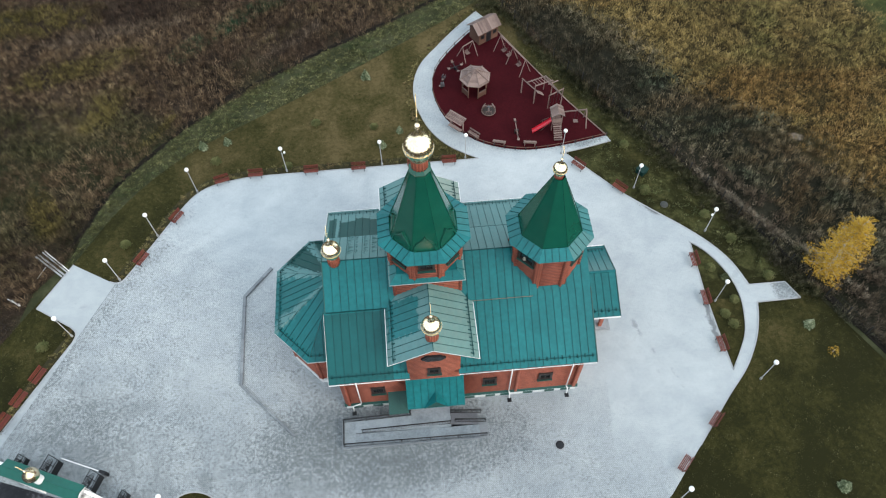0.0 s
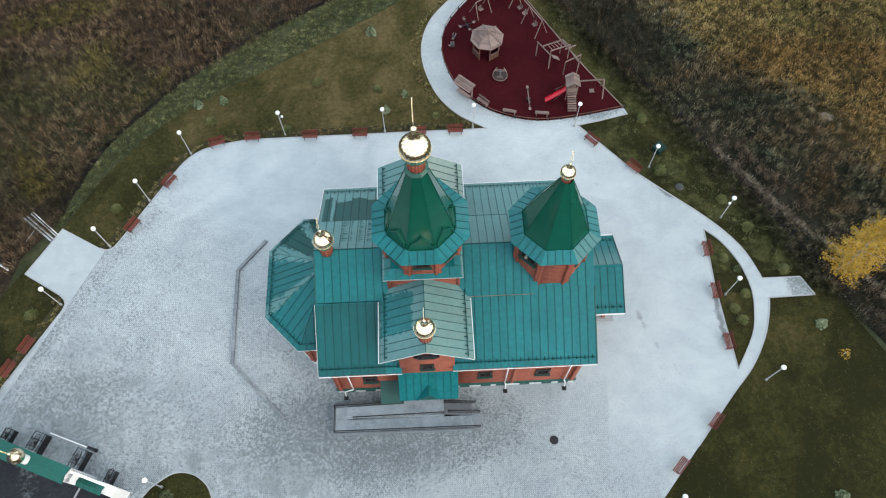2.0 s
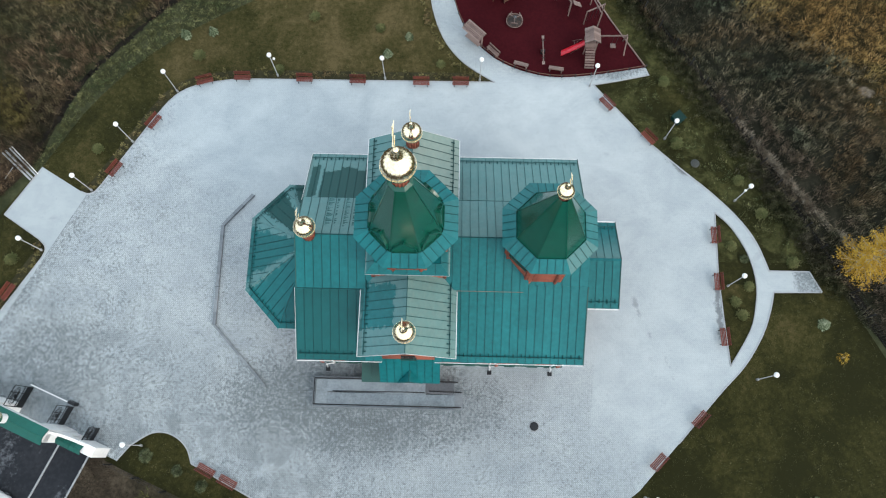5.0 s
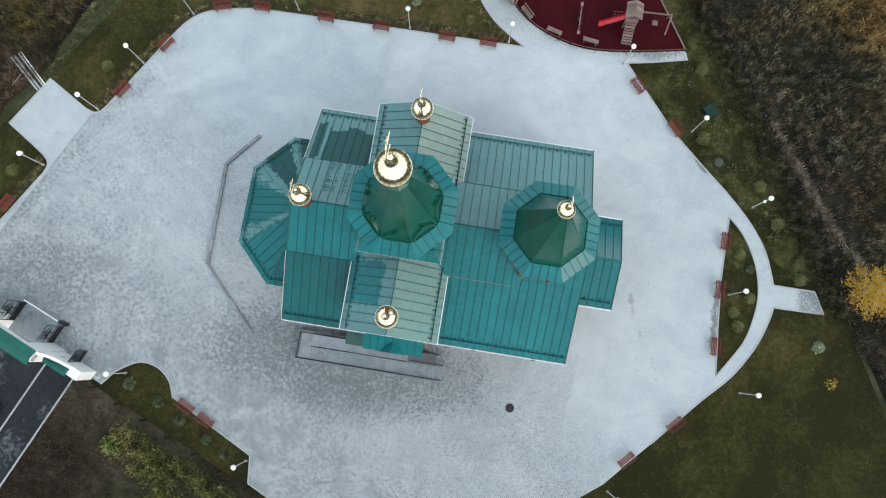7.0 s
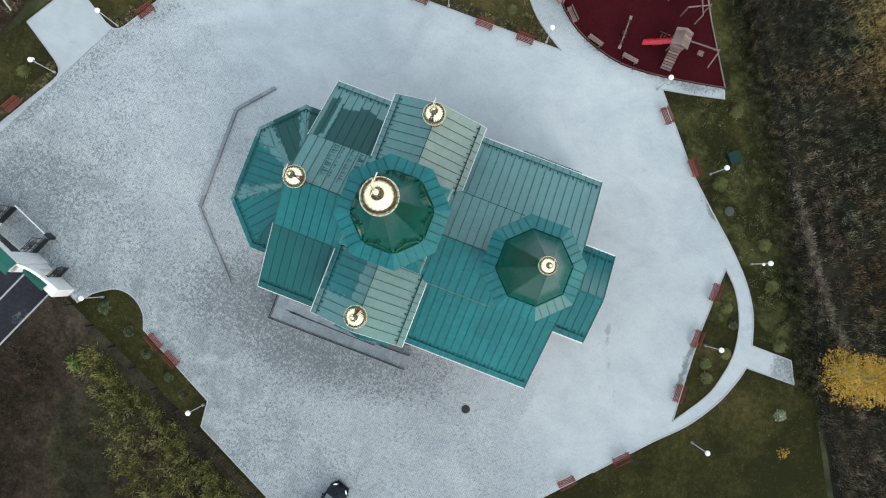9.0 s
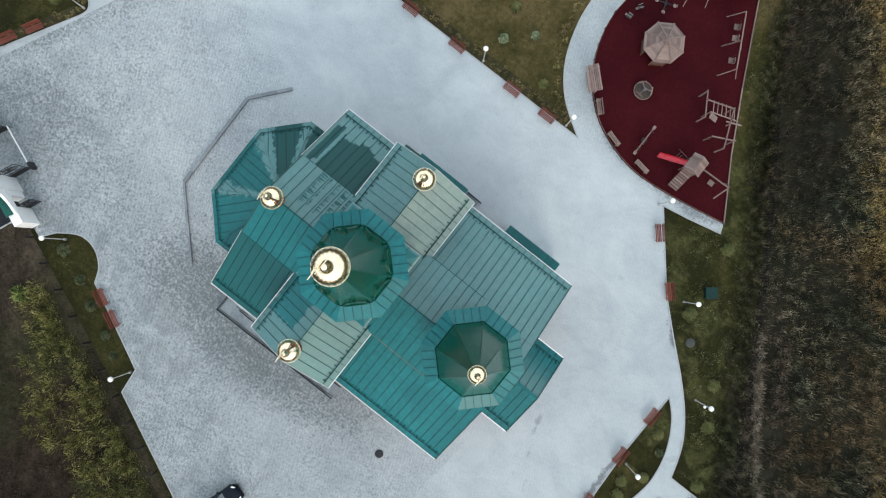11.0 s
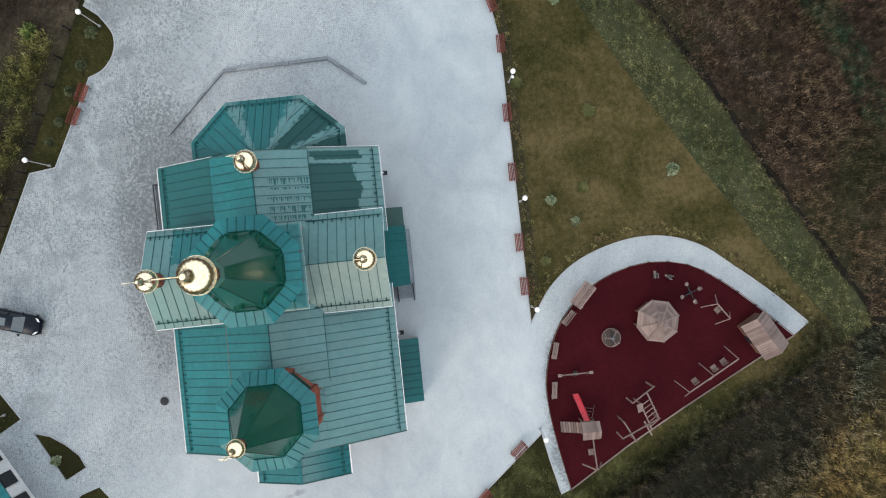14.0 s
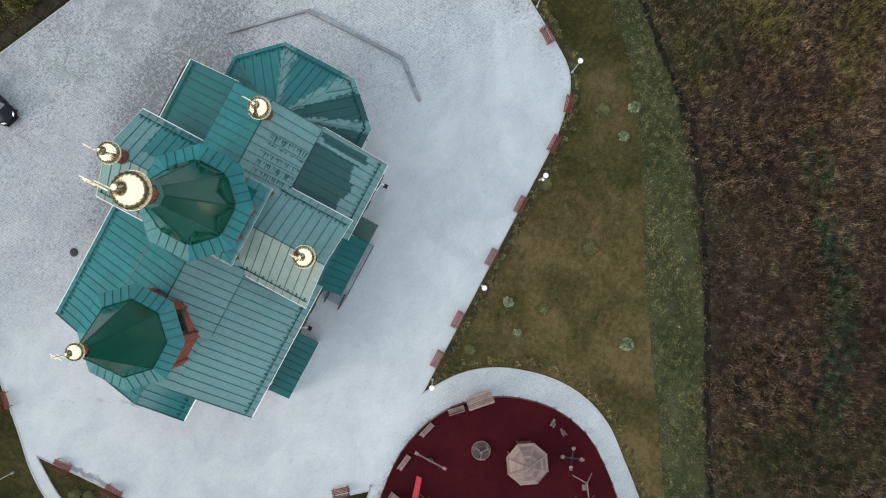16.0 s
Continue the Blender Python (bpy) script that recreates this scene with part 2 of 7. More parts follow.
BARK = worn("birch_bark", (0.35, 0.3, 0.24), (0.6, 0.56, 0.5), 0.8, grain=10)


def frost_paving():
    m, nt, b = material("frosted_paving", 0.7)
    at = place(nt)
    n = nt.nodes.new("ShaderNodeTexBrick")
    n.inputs["Scale"].default_value, n.inputs["Mortar Size"].default_value = 1.0, 0.026
    n.inputs["Brick Width"].default_value, n.inputs["Row Height"].default_value = 0.24, 0.12
    turn = nt.nodes.new("ShaderNodeMapping")
    turn.inputs["Rotation"].default_value = (0, 0, radians(45))
    wobble = nt.nodes.new("ShaderNodeVectorMath")
    wobble.operation = "MULTIPLY_ADD"
    rough_at = node(nt, "ShaderNodeTexNoise", Scale=2.5, Detail=3.0)
    nt.links.new(at, rough_at.inputs["Vector"])
    nt.links.new(rough_at.outputs["Color"], wobble.inputs[0])
    wobble.inputs[1].default_value = (0.14, 0.14, 0.0)
    nt.links.new(at, wobble.inputs[2])
    nt.links.new(wobble.outputs[0], turn.inputs[0])
    nt.links.new(turn.outputs[0], n.inputs["Vector"])
    n.inputs["Color1"].default_value, n.inputs["Color2"].default_value, n.inputs["Mortar"].default_value = (0.9, 0.9, 0.91, 1), (1.06, 1.06, 1.06, 1), (0.5, 0.5, 0.5, 1)
    stone = (0.15, 0.177, 0.189)
    broad, mid, fine = noise_of(nt, at, 0.06, 4, 0.6), noise_of(nt, at, 0.45, 5, 0.65, 0.6), noise_of(nt, at, 5.0, 7, 0.8)
    grain = noise_of(nt, at, 5.5, 6, 0.82)
    sep = nt.nodes.new("ShaderNodeSeparateXYZ")
    nt.links.new(at, sep.inputs[0])
    x, y = sep.outputs[0], sep.outputs[1]

    def rise(v, lo, hi):
        r = nt.nodes.new("ShaderNodeMapRange")
        r.interpolation_type = "SMOOTHSTEP"
        r.inputs["From Min"].default_value, r.inputs["From Max"].default_value = lo, hi
        nt.links.new(v, r.inputs["Value"])
        return r.outputs[0]

    def across(nx, ny, c0):
        return maths(nt, "ADD", maths(nt, "ADD", maths(nt, "MULTIPLY", x, nx), maths(nt, "MULTIPLY", y, ny)), c0)
    # thick smooth frost to the north and east, thin and speckled towards -x, -y
    smooth = rise(maths(nt, "ADD", across(0.5, 0.8, 0.0), maths(nt, "MULTIPLY", maths(nt, "SUBTRACT", mid, 0.5), 9.0)), -6.5, 1.0)
    # a joint between two areas of paving, smoother beyond it
    joint = across(1.0, -0.1, -16.0)
    south = maths(nt, "SUBTRACT", 1.0, rise(y, -9.0, -5.0))
    smooth = maths(nt, "MULTIPLY", smooth, maths(nt, "SUBTRACT", 1.0, maths(nt, "MULTIPLY", maths(nt, "MULTIPLY", south, maths(nt, "SUBTRACT", 1.0, rise(joint, -0.1, 0.1))), 0.55)))
    # the west landing has a smooth even frost
    landing = rise(across(-0.902, 0.431, 0.0), 29.85, 30.0)
    smooth = maths(nt, "MAXIMUM", smooth, landing)
    lean = maths(nt, "ADD", across(0.002, 0.0024, 0.135), maths(nt, "MULTIPLY", smooth, 0.06))
    wide = maths(nt, "ADD", maths(nt, "MULTIPLY", maths(nt, "SUBTRACT", broad, 0.5), 0.36), maths(nt, "MULTIPLY", maths(nt, "SUBTRACT", mid, 0.5), 0.24))
    # trodden along the west kerb and on the curved path; sparser cover round the ramp
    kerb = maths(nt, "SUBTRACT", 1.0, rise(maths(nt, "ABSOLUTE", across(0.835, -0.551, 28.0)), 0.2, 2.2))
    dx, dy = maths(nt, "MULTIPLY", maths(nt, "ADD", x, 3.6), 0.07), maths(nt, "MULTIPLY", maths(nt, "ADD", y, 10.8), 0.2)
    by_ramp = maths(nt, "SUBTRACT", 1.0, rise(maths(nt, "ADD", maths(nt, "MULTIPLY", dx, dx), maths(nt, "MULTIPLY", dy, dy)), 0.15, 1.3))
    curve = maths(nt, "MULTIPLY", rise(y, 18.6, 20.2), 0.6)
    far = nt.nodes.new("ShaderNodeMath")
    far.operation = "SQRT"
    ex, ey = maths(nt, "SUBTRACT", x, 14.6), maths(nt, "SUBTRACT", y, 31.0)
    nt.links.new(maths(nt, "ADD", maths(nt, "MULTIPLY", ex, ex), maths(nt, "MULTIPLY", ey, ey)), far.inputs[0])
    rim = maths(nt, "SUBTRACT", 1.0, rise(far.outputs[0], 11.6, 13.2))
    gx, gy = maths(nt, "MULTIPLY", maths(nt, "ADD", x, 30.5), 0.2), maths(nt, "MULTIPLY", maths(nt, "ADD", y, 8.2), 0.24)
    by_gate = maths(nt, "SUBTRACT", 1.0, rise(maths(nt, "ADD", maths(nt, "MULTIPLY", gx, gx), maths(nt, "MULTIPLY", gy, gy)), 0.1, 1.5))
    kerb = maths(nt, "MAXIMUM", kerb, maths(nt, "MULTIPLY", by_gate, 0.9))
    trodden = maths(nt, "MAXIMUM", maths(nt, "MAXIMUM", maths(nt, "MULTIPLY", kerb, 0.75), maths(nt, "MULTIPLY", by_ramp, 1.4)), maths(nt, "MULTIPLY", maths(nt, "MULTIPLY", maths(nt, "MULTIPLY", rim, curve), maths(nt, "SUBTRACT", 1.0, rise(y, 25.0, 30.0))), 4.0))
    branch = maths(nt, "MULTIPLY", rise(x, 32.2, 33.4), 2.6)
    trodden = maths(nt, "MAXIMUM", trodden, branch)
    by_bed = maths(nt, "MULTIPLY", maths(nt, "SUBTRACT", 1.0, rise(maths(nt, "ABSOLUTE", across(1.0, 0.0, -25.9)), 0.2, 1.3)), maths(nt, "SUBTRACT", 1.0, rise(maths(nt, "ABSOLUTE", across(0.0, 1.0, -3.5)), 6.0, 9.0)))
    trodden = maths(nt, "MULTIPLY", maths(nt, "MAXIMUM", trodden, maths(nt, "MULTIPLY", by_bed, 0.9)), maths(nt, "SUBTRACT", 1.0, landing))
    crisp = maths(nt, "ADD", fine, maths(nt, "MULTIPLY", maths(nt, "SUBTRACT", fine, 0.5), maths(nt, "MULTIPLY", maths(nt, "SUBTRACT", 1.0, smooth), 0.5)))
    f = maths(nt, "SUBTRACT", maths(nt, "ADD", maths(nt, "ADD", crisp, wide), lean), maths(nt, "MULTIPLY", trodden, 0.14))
    cover = ramp(nt, f, [(0.36, (0.16,) * 3), (0.46, (0.62,) * 3), (0.57, (1.0,) * 3)])
    haze = ramp(nt, noise_of(nt, at, 0.13, 6, 0.62, 1.2), [(0.36, (0.0,) * 3), (0.66, (1.0,) * 3)])
    c = mix(nt, cover, tone(stone), mix(nt, haze, tone((0.535, 0.598, 0.635)), tone((0.65, 0.712, 0.738))))
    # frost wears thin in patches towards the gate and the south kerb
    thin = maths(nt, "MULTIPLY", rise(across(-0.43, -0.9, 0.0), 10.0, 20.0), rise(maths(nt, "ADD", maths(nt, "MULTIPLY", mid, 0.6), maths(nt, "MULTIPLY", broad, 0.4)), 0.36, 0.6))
    # mixed further towards the stone by ramp, east, south, landing and curved path
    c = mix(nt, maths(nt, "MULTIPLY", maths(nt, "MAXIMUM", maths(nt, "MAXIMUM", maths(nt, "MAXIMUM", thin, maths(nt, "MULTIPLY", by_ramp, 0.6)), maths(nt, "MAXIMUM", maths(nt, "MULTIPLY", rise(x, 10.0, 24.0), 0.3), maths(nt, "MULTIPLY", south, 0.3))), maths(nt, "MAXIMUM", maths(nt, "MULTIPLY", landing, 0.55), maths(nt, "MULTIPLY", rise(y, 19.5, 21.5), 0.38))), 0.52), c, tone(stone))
    # odd bare spots
    spot = ramp(nt, noise_of(nt, place(nt, (1.0, 1.3, 1.0)), 0.42, 3, 0.5, 0.4), [(0.7, (0.0,) * 3), (0.74, (0.16,) * 3)])
    # bare strips where the frost was scraped off along the east kerb
    jag = maths(nt, "MULTIPLY", maths(nt, "SUBTRACT", noise_of(nt, at, 1.7, 5, 0.7), 0.5), 1.1)

    def strip_at(cx, cy, ax, ay, long, wide_):
        u = maths(nt, "ABSOLUTE", across(ax, ay, -(cx * ax + cy * ay)))
        w_ = maths(nt, "ABSOLUTE", across(-ay, ax, cx * ay - cy * ax))
        return maths(nt, "MULTIPLY", maths(nt, "SUBTRACT", 1.0, rise(maths(nt, "ADD", u, jag), long - 0.3, long + 0.3)), maths(nt, "SUBTRACT", 1.0, rise(maths(nt, "ADD", w_, jag), wide_ - 0.15, wide_ + 0.15)))
    bare = maths(nt, "MAXIMUM", strip_at(26.15, -2.6, 0.0, 1.0, 2.4, 0.22), strip_at(23.6, 10.9, 0.66, -0.75, 0.95, 0.28))
    trail = strip_at(19.1, -2.2, 0.33, -0.94, 0.8, 0.12)
    for tx, ty, tl in ((20.1, -4.6, 0.3), (21.4, -6.9, 0.35), (21.8, -8.0, 0.15)):
        trail = maths(nt, "MAXIMUM", trail, strip_at(tx, ty, 0.41, -0.91, tl, 0.06))
    spot = maths(nt, "MAXIMUM", spot, maths(nt, "MAXIMUM", maths(nt, "MULTIPLY", bare, 0.85), maths(nt, "MULTIPLY", trail, 0.45)))
    c = mix(nt, spot, c, tone((0.16, 0.175, 0.19)))
    c = mix(nt, 0.8, c, ramp(nt, noise_of(nt, place(nt, (0.8, 1.2, 1.0)), 0.5, 6, 0.7, 0.5), [(0.38, (0.87, 0.88, 0.9)), (0.6, (1.0,) * 3)]), "MULTIPLY")
    rough_part = maths(nt, "SUBTRACT", 1.0, maths(nt, "MULTIPLY", maths(nt, "MULTIPLY", smooth, maths(nt, "SUBTRACT", 1.0, maths(nt, "MULTIPLY", rise(y, 19.0, 20.5), 0.5))), maths(nt, "ADD", maths(nt, "MULTIPLY", landing, 0.26), 0.72)))
    c = mix(nt, maths(nt, "MULTIPLY", rough_part, maths(nt, "ADD", 0.25, maths(nt, "MULTIPLY", mid, 0.75))), c, n.outputs["Color"], "MULTIPLY")
    c = mix(nt, maths(nt, "MULTIPLY", rough_part, 0.85), c, ramp(nt, grain, [(0.34, (0.5,) * 3), (0.5, (0.94,) * 3), (0.62, (1.06,) * 3)]), "MULTIPLY")
    nt.links.new(c, b.inputs["Base Color"])
    bump(nt, b, fine, 0.25, 0.01)
    return m


def turf(name, tones, broad, fine, relief=0.6, rough=0.95):
    m, nt, b = material(name, rough)
    b.inputs["Specular IOR Level"].default_value = 0.15
    at = place(nt)
    w, f, g = noise_of(nt, at, broad, 5, 0.6, 0.4), noise_of(nt, at, fine, 6, 0.7), noise_of(nt, at, fine * 6, 4, 0.7)
    v = maths(nt, "ADD", maths(nt, "MULTIPLY", w, 0.6), maths(nt, "ADD", maths(nt, "MULTIPLY", f, 0.25), maths(nt, "MULTIPLY", g, 0.15)))
    step = 0.36 / (len(tones) - 1)
    nt.links.new(ramp(nt, v, [(0.32 + i * step, tone(c)) for i, c in enumerate(tones)]), b.inputs["Base Color"])
    bump(nt, b, maths(nt, "ADD", f, g), relief, 0.08)
    return m


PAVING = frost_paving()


def lawn_turf():
    """Mown grass: straw-coloured patches to the north, deeper green to the south-east."""
    m, nt, b = material("mown_lawn", 0.95)
    b.inputs["Specular IOR Level"].default_value = 0.1
    at = place(nt)
    sep = nt.nodes.new("ShaderNodeSeparateXYZ")
    nt.links.new(at, sep.inputs[0])
    w, f, g = noise_of(nt, place(nt, (1.0, 0.8, 1.0)), 0.2, 5, 0.6, 0.5), noise_of(nt, at, 2.4, 6, 0.7), noise_of(nt, at, 12.0, 4, 0.7)
    lean = maths(nt, "MULTIPLY", maths(nt, "SUBTRACT", maths(nt, "SUBTRACT", maths(nt, "MULTIPLY", sep.outputs[1], 1.5), 13.0), maths(nt, "MULTIPLY", sep.outputs[0], 0.35)), 0.0021)
    mr = nt.nodes.new("ShaderNodeMapRange")
    mr.inputs["From Min"].default_value, mr.inputs["From Max"].default_value = 9.0, 19.0
    nt.links.new(sep.outputs[0], mr.inputs["Value"])
    lean = maths(nt, "SUBTRACT", lean, maths(nt, "MULTIPLY", maths(nt, "MULTIPLY", mr.outputs[0], maths(nt, "GREATER_THAN", sep.outputs[1], 0.0)), 0.12))
    west = nt.nodes.new("ShaderNodeMapRange")
    west.inputs["From Min"].default_value, west.inputs["From Max"].default_value = -12.0, -22.0
    nt.links.new(sep.outputs[0], west.inputs["Value"])
    lean = maths(nt, "SUBTRACT", lean, maths(nt, "MULTIPLY", west.outputs[0], 0.055))
    v = maths(nt, "ADD", lean, maths(nt, "ADD", maths(nt, "MULTIPLY", w, 0.52), maths(nt, "ADD", maths(nt, "MULTIPLY", f, 0.33), maths(nt, "MULTIPLY", g, 0.3))))
    mown = ramp(nt, v, [(0.46, tone((0.021, 0.0215, 0.007))), (0.545, tone((0.041, 0.0395, 0.012))), (0.625, tone((0.075, 0.063, 0.023))), (0.705, tone((0.13, 0.1, 0.045)))])
    east = nt.nodes.new("ShaderNodeMapRange")
    east.inputs["From Min"].default_value, east.inputs["From Max"].default_value = 14.0, 20.0
    nt.links.new(sep.outputs[0], east.inputs["Value"])
    tufty = maths(nt, "MULTIPLY", ramp(nt, noise_of(nt, at, 0.38, 6, 0.7, 0.6), [(0.46, (0.0,) * 3), (0.66, (1.0,) * 3)]), maths(nt, "MULTIPLY", east.outputs[0], maths(nt, "GREATER_THAN", sep.outputs[1], 2.0)))
    nt.links.new(mix(nt, maths(nt, "MULTIPLY", tufty, 0.75), mown, ramp(nt, f, [(0.35, tone((0.05, 0.055, 0.018))), (0.65, tone((0.15, 0.15, 0.056)))])), b.inputs["Base Color"])
    bump(nt, b, maths(nt, "ADD", f, g), 0.35, 0.06)
    return m


LAWN = lawn_turf()
ROUGH = turf("rough_grass", [(0.02, 0.025, 0.011), (0.05, 0.056, 0.026), (0.1, 0.105, 0.055)], 0.35, 3.4)


def field_soil():
    """Waste ground: brown to the north and west, olive grey and then tan towards the east."""
    m, nt, b = material("autumn_field", 0.95)
    b.inputs["Specular IOR Level"].default_value = 0.1
    at = place(nt)
    sep = nt.nodes.new("ShaderNodeSeparateXYZ")
    nt.links.new(at, sep.inputs[0])
    x, y = sep.outputs[0], sep.outputs[1]
    huge, wide, mid_, fine, tiny = noise_of(nt, at, 0.035, 4, 0.55), noise_of(nt, at, 0.16, 5, 0.6, 0.7), noise_of(nt, at, 0.9, 5, 0.65), noise_of(nt, at, 3.2, 6, 0.75), noise_of(nt, at, 11.0, 3, 0.7)
    v = maths(nt, "ADD", maths(nt, "ADD", maths(nt, "MULTIPLY", wide, 0.3), maths(nt, "MULTIPLY", mid_, 0.25)), maths(nt, "ADD", maths(nt, "MULTIPLY", fine, 0.3), maths(nt, "MULTIPLY", tiny, 0.15)))
    brown = ramp(nt, v, [(0.4, tone((0.009, 0.0065, 0.005))), (0.48, tone((0.03, 0.021, 0.015))), (0.56, tone((0.066, 0.048, 0.034))), (0.63, tone((0.13, 0.095, 0.062)))])
    green = ramp(nt, v, [(0.4, tone((0.01, 0.011, 0.005))), (0.49, tone((0.035, 0.04, 0.018))), (0.6, tone((0.08, 0.082, 0.036)))])
    grey = ramp(nt, v, [(0.42, tone((0.0085, 0.009, 0.0055))), (0.5, tone((0.019, 0.0195, 0.0125))), (0.58, tone((0.04, 0.037, 0.025))), (0.66, tone((0.075, 0.067, 0.048)))])
    tan = ramp(nt, v, [(0.38, tone((0.01, 0.008, 0.004))), (0.47, tone((0.03, 0.024, 0.011))), (0.57, tone((0.066, 0.052, 0.022))), (0.65, tone((0.14, 0.11, 0.05)))])

    def along(a, b_, lo, hi, wander):
        d = maths(nt, "ADD", maths(nt, "ADD", maths(nt, "MULTIPLY", x, a), maths(nt, "MULTIPLY", y, b_)), maths(nt, "MULTIPLY", maths(nt, "SUBTRACT", wide, 0.5), wander))
        r = nt.nodes.new("ShaderNodeMapRange")
        r.inputs["From Min"].default_value, r.inputs["From Max"].default_value = lo, hi
        nt.links.new(d, r.inputs["Value"])
        return r.outputs[0]
    c = mix(nt, ramp(nt, huge, [(0.5, (0.0,) * 3), (0.58, (0.8,) * 3)]), brown, green)
    turfy = ramp(nt, v, [(0.4, tone((0.01, 0.0095, 0.005))), (0.49, tone((0.034, 0.032, 0.017))), (0.6, tone((0.085, 0.076, 0.044)))])
    c = mix(nt, maths(nt, "MULTIPLY", maths(nt, "MULTIPLY", along(0.0, -1.0, 13.0, 15.0, 1.0), along(0.43, 0.9, -28.0, -25.5, 3.0)), 0.6), c, turfy)
    worn_turf = ramp(nt, v, [(0.4, tone((0.016, 0.013, 0.009))), (0.49, tone((0.054, 0.043, 0.03))), (0.6, tone((0.13, 0.104, 0.073)))])
    c = mix(nt, maths(nt, "MULTIPLY", maths(nt, "MULTIPLY", along(0.0, -1.0, 13.0, 15.0, 1.0), along(0.43, 0.9, -31.5, -28.5, 4.0)), along(-1.0, -0.4, 28.0, 31.0, 4.0)), c, worn_turf)
    c = mix(nt, along(0.53, 0.3, 18.0, 21.0, 4.0), c, grey)
    c = mix(nt, maths(nt, "MULTIPLY", along(0.73, 0.68, 41.0, 44.5, 9.0), along(0.53, 0.3, 18.0, 21.0, 4.0)), c, tan)
    meadow = ramp(nt, v, [(0.4, tone((0.024, 0.03, 0.009))), (0.5, tone((0.054, 0.068, 0.022))), (0.62, tone((0.1, 0.115, 0.04)))])
    c = mix(nt, along(0.88, 0.48, 66.5, 70.0, 6.0), c, meadow)
    # a patch of bare pale sand at the edge of the tan grass
    px, py = maths(nt, "SUBTRACT", x, 41.7), maths(nt, "SUBTRACT", y, 18.9)
    off = maths(nt, "ADD", maths(nt, "MULTIPLY", px, px), maths(nt, "MULTIPLY", maths(nt, "MULTIPLY", py, py), 2.2))
    off = maths(nt, "ADD", off, maths(nt, "MULTIPLY", maths(nt, "SUBTRACT", mid_, 0.5), 4.0))
    c = mix(nt, ramp(nt, off, [(0.25, (0.9,) * 3), (0.95, (0.0,) * 3)]), c, ramp(nt, fine, [(0.35, tone((0.14, 0.11, 0.08))), (0.65, tone((0.36, 0.3, 0.24)))]))
    nt.links.new(c, b.inputs["Base Color"])
    bump(nt, b, maths(nt, "ADD", fine, mid_), 0.9, 0.15)
    return m


FIELD = field_soil()
# near-black earth: stands in for shaded ground in the ditch and by the fence
EARTH = turf("shaded_earth", [(0.006, 0.005, 0.004), (0.014, 0.012, 0.009), (0.032, 0.027, 0.019)], 0.5, 4.0)
BEDSOIL = turf("garden_soil", [(0.024, 0.022, 0.012), (0.05, 0.046, 0.022), (0.09, 0.078, 0.042)], 0.8, 5.0)
RUBBER = worn("dark_red_rubber", (0.042, 0.0052, 0.008), (0.07, 0.009, 0.0125), 0.88, grain=5, broad=0.3, gloss=0.04)


def leaf_material(name, tones, others=(), patch=0.05, turn=35.0, drifts=()):
    """Leaves in a few palettes that alternate in streaky patches, with lighter and darker clumps. drifts: (palette, two ends, half width)."""
    m, nt, b = material(name, 0.7)
    b.inputs["Specular IOR Level"].default_value = 0.06
    r = nt.nodes.new("ShaderNodeNewGeometry").outputs["Random Per Island"]
    at = place(nt)
    clump, broad = noise_of(nt, place(nt, (1.0, 1.0, 0.4)), 1.5, 3, 0.55), noise_of(nt, at, 0.12, 4, 0.6)
    v = maths(nt, "ADD", maths(nt, "MULTIPLY", r, 0.42), maths(nt, "ADD", maths(nt, "MULTIPLY", clump, 1.25), maths(nt, "SUBTRACT", maths(nt, "MULTIPLY", broad, 0.7), 0.36)))
    pal = lambda t: ramp(nt, maths(nt, "SUBTRACT", v, 0.35), [(0.15 + 0.7 * i / (len(t) - 1), tone(c)) for i, c in enumerate(t)])
    c = pal(tones)
    for k, other in enumerate(others):
        mp = nt.nodes.new("ShaderNodeMapping")
        mp.inputs["Rotation"].default_value, mp.inputs["Scale"].default_value, mp.inputs["Location"].default_value = (0, 0, radians(-turn)), (0.55, 1.3, 1.0), (31.0 * k + 7.0, 17.0 * k, 0)
        nt.links.new(at, mp.inputs[0])
        c = mix(nt, ramp(nt, noise_of(nt, mp.outputs[0], patch, 6, 0.68, 0.8), [(0.5, (0.0,) * 3), (0.61, (0.88,) * 3)]), c, pal(other))
    for other, (ax, ay), (bx, by), half in drifts:
        mp = nt.nodes.new("ShaderNodeMapping")
        mp.vector_type = "TEXTURE"
        mp.inputs["Location"].default_value = ((ax + bx) / 2, (ay + by) / 2, 0)
        mp.inputs["Rotation"].default_value = (0, 0, math.atan2(by - ay, bx - ax))
        mp.inputs["Scale"].default_value = (math.hypot(bx - ax, by - ay) / 2, half, 1000.0)
        nt.links.new(at, mp.inputs[0])
        far = nt.nodes.new("ShaderNodeVectorMath")
        far.operation = "LENGTH"
        nt.links.new(mp.outputs[0], far.inputs[0])
        d = maths(nt, "ADD", far.outputs["Value"], maths(nt, "MULTIPLY", maths(nt, "SUBTRACT", noise_of(nt, at, 0.35, 5, 0.65, 0.5), 0.5), 1.5))
        c = mix(nt, ramp(nt, d, [(0.65, (0.85,) * 3), (1.0, (0.0,) * 3)]), c, pal(other))
    nt.links.new(c, b.inputs["Base Color"])
    return m


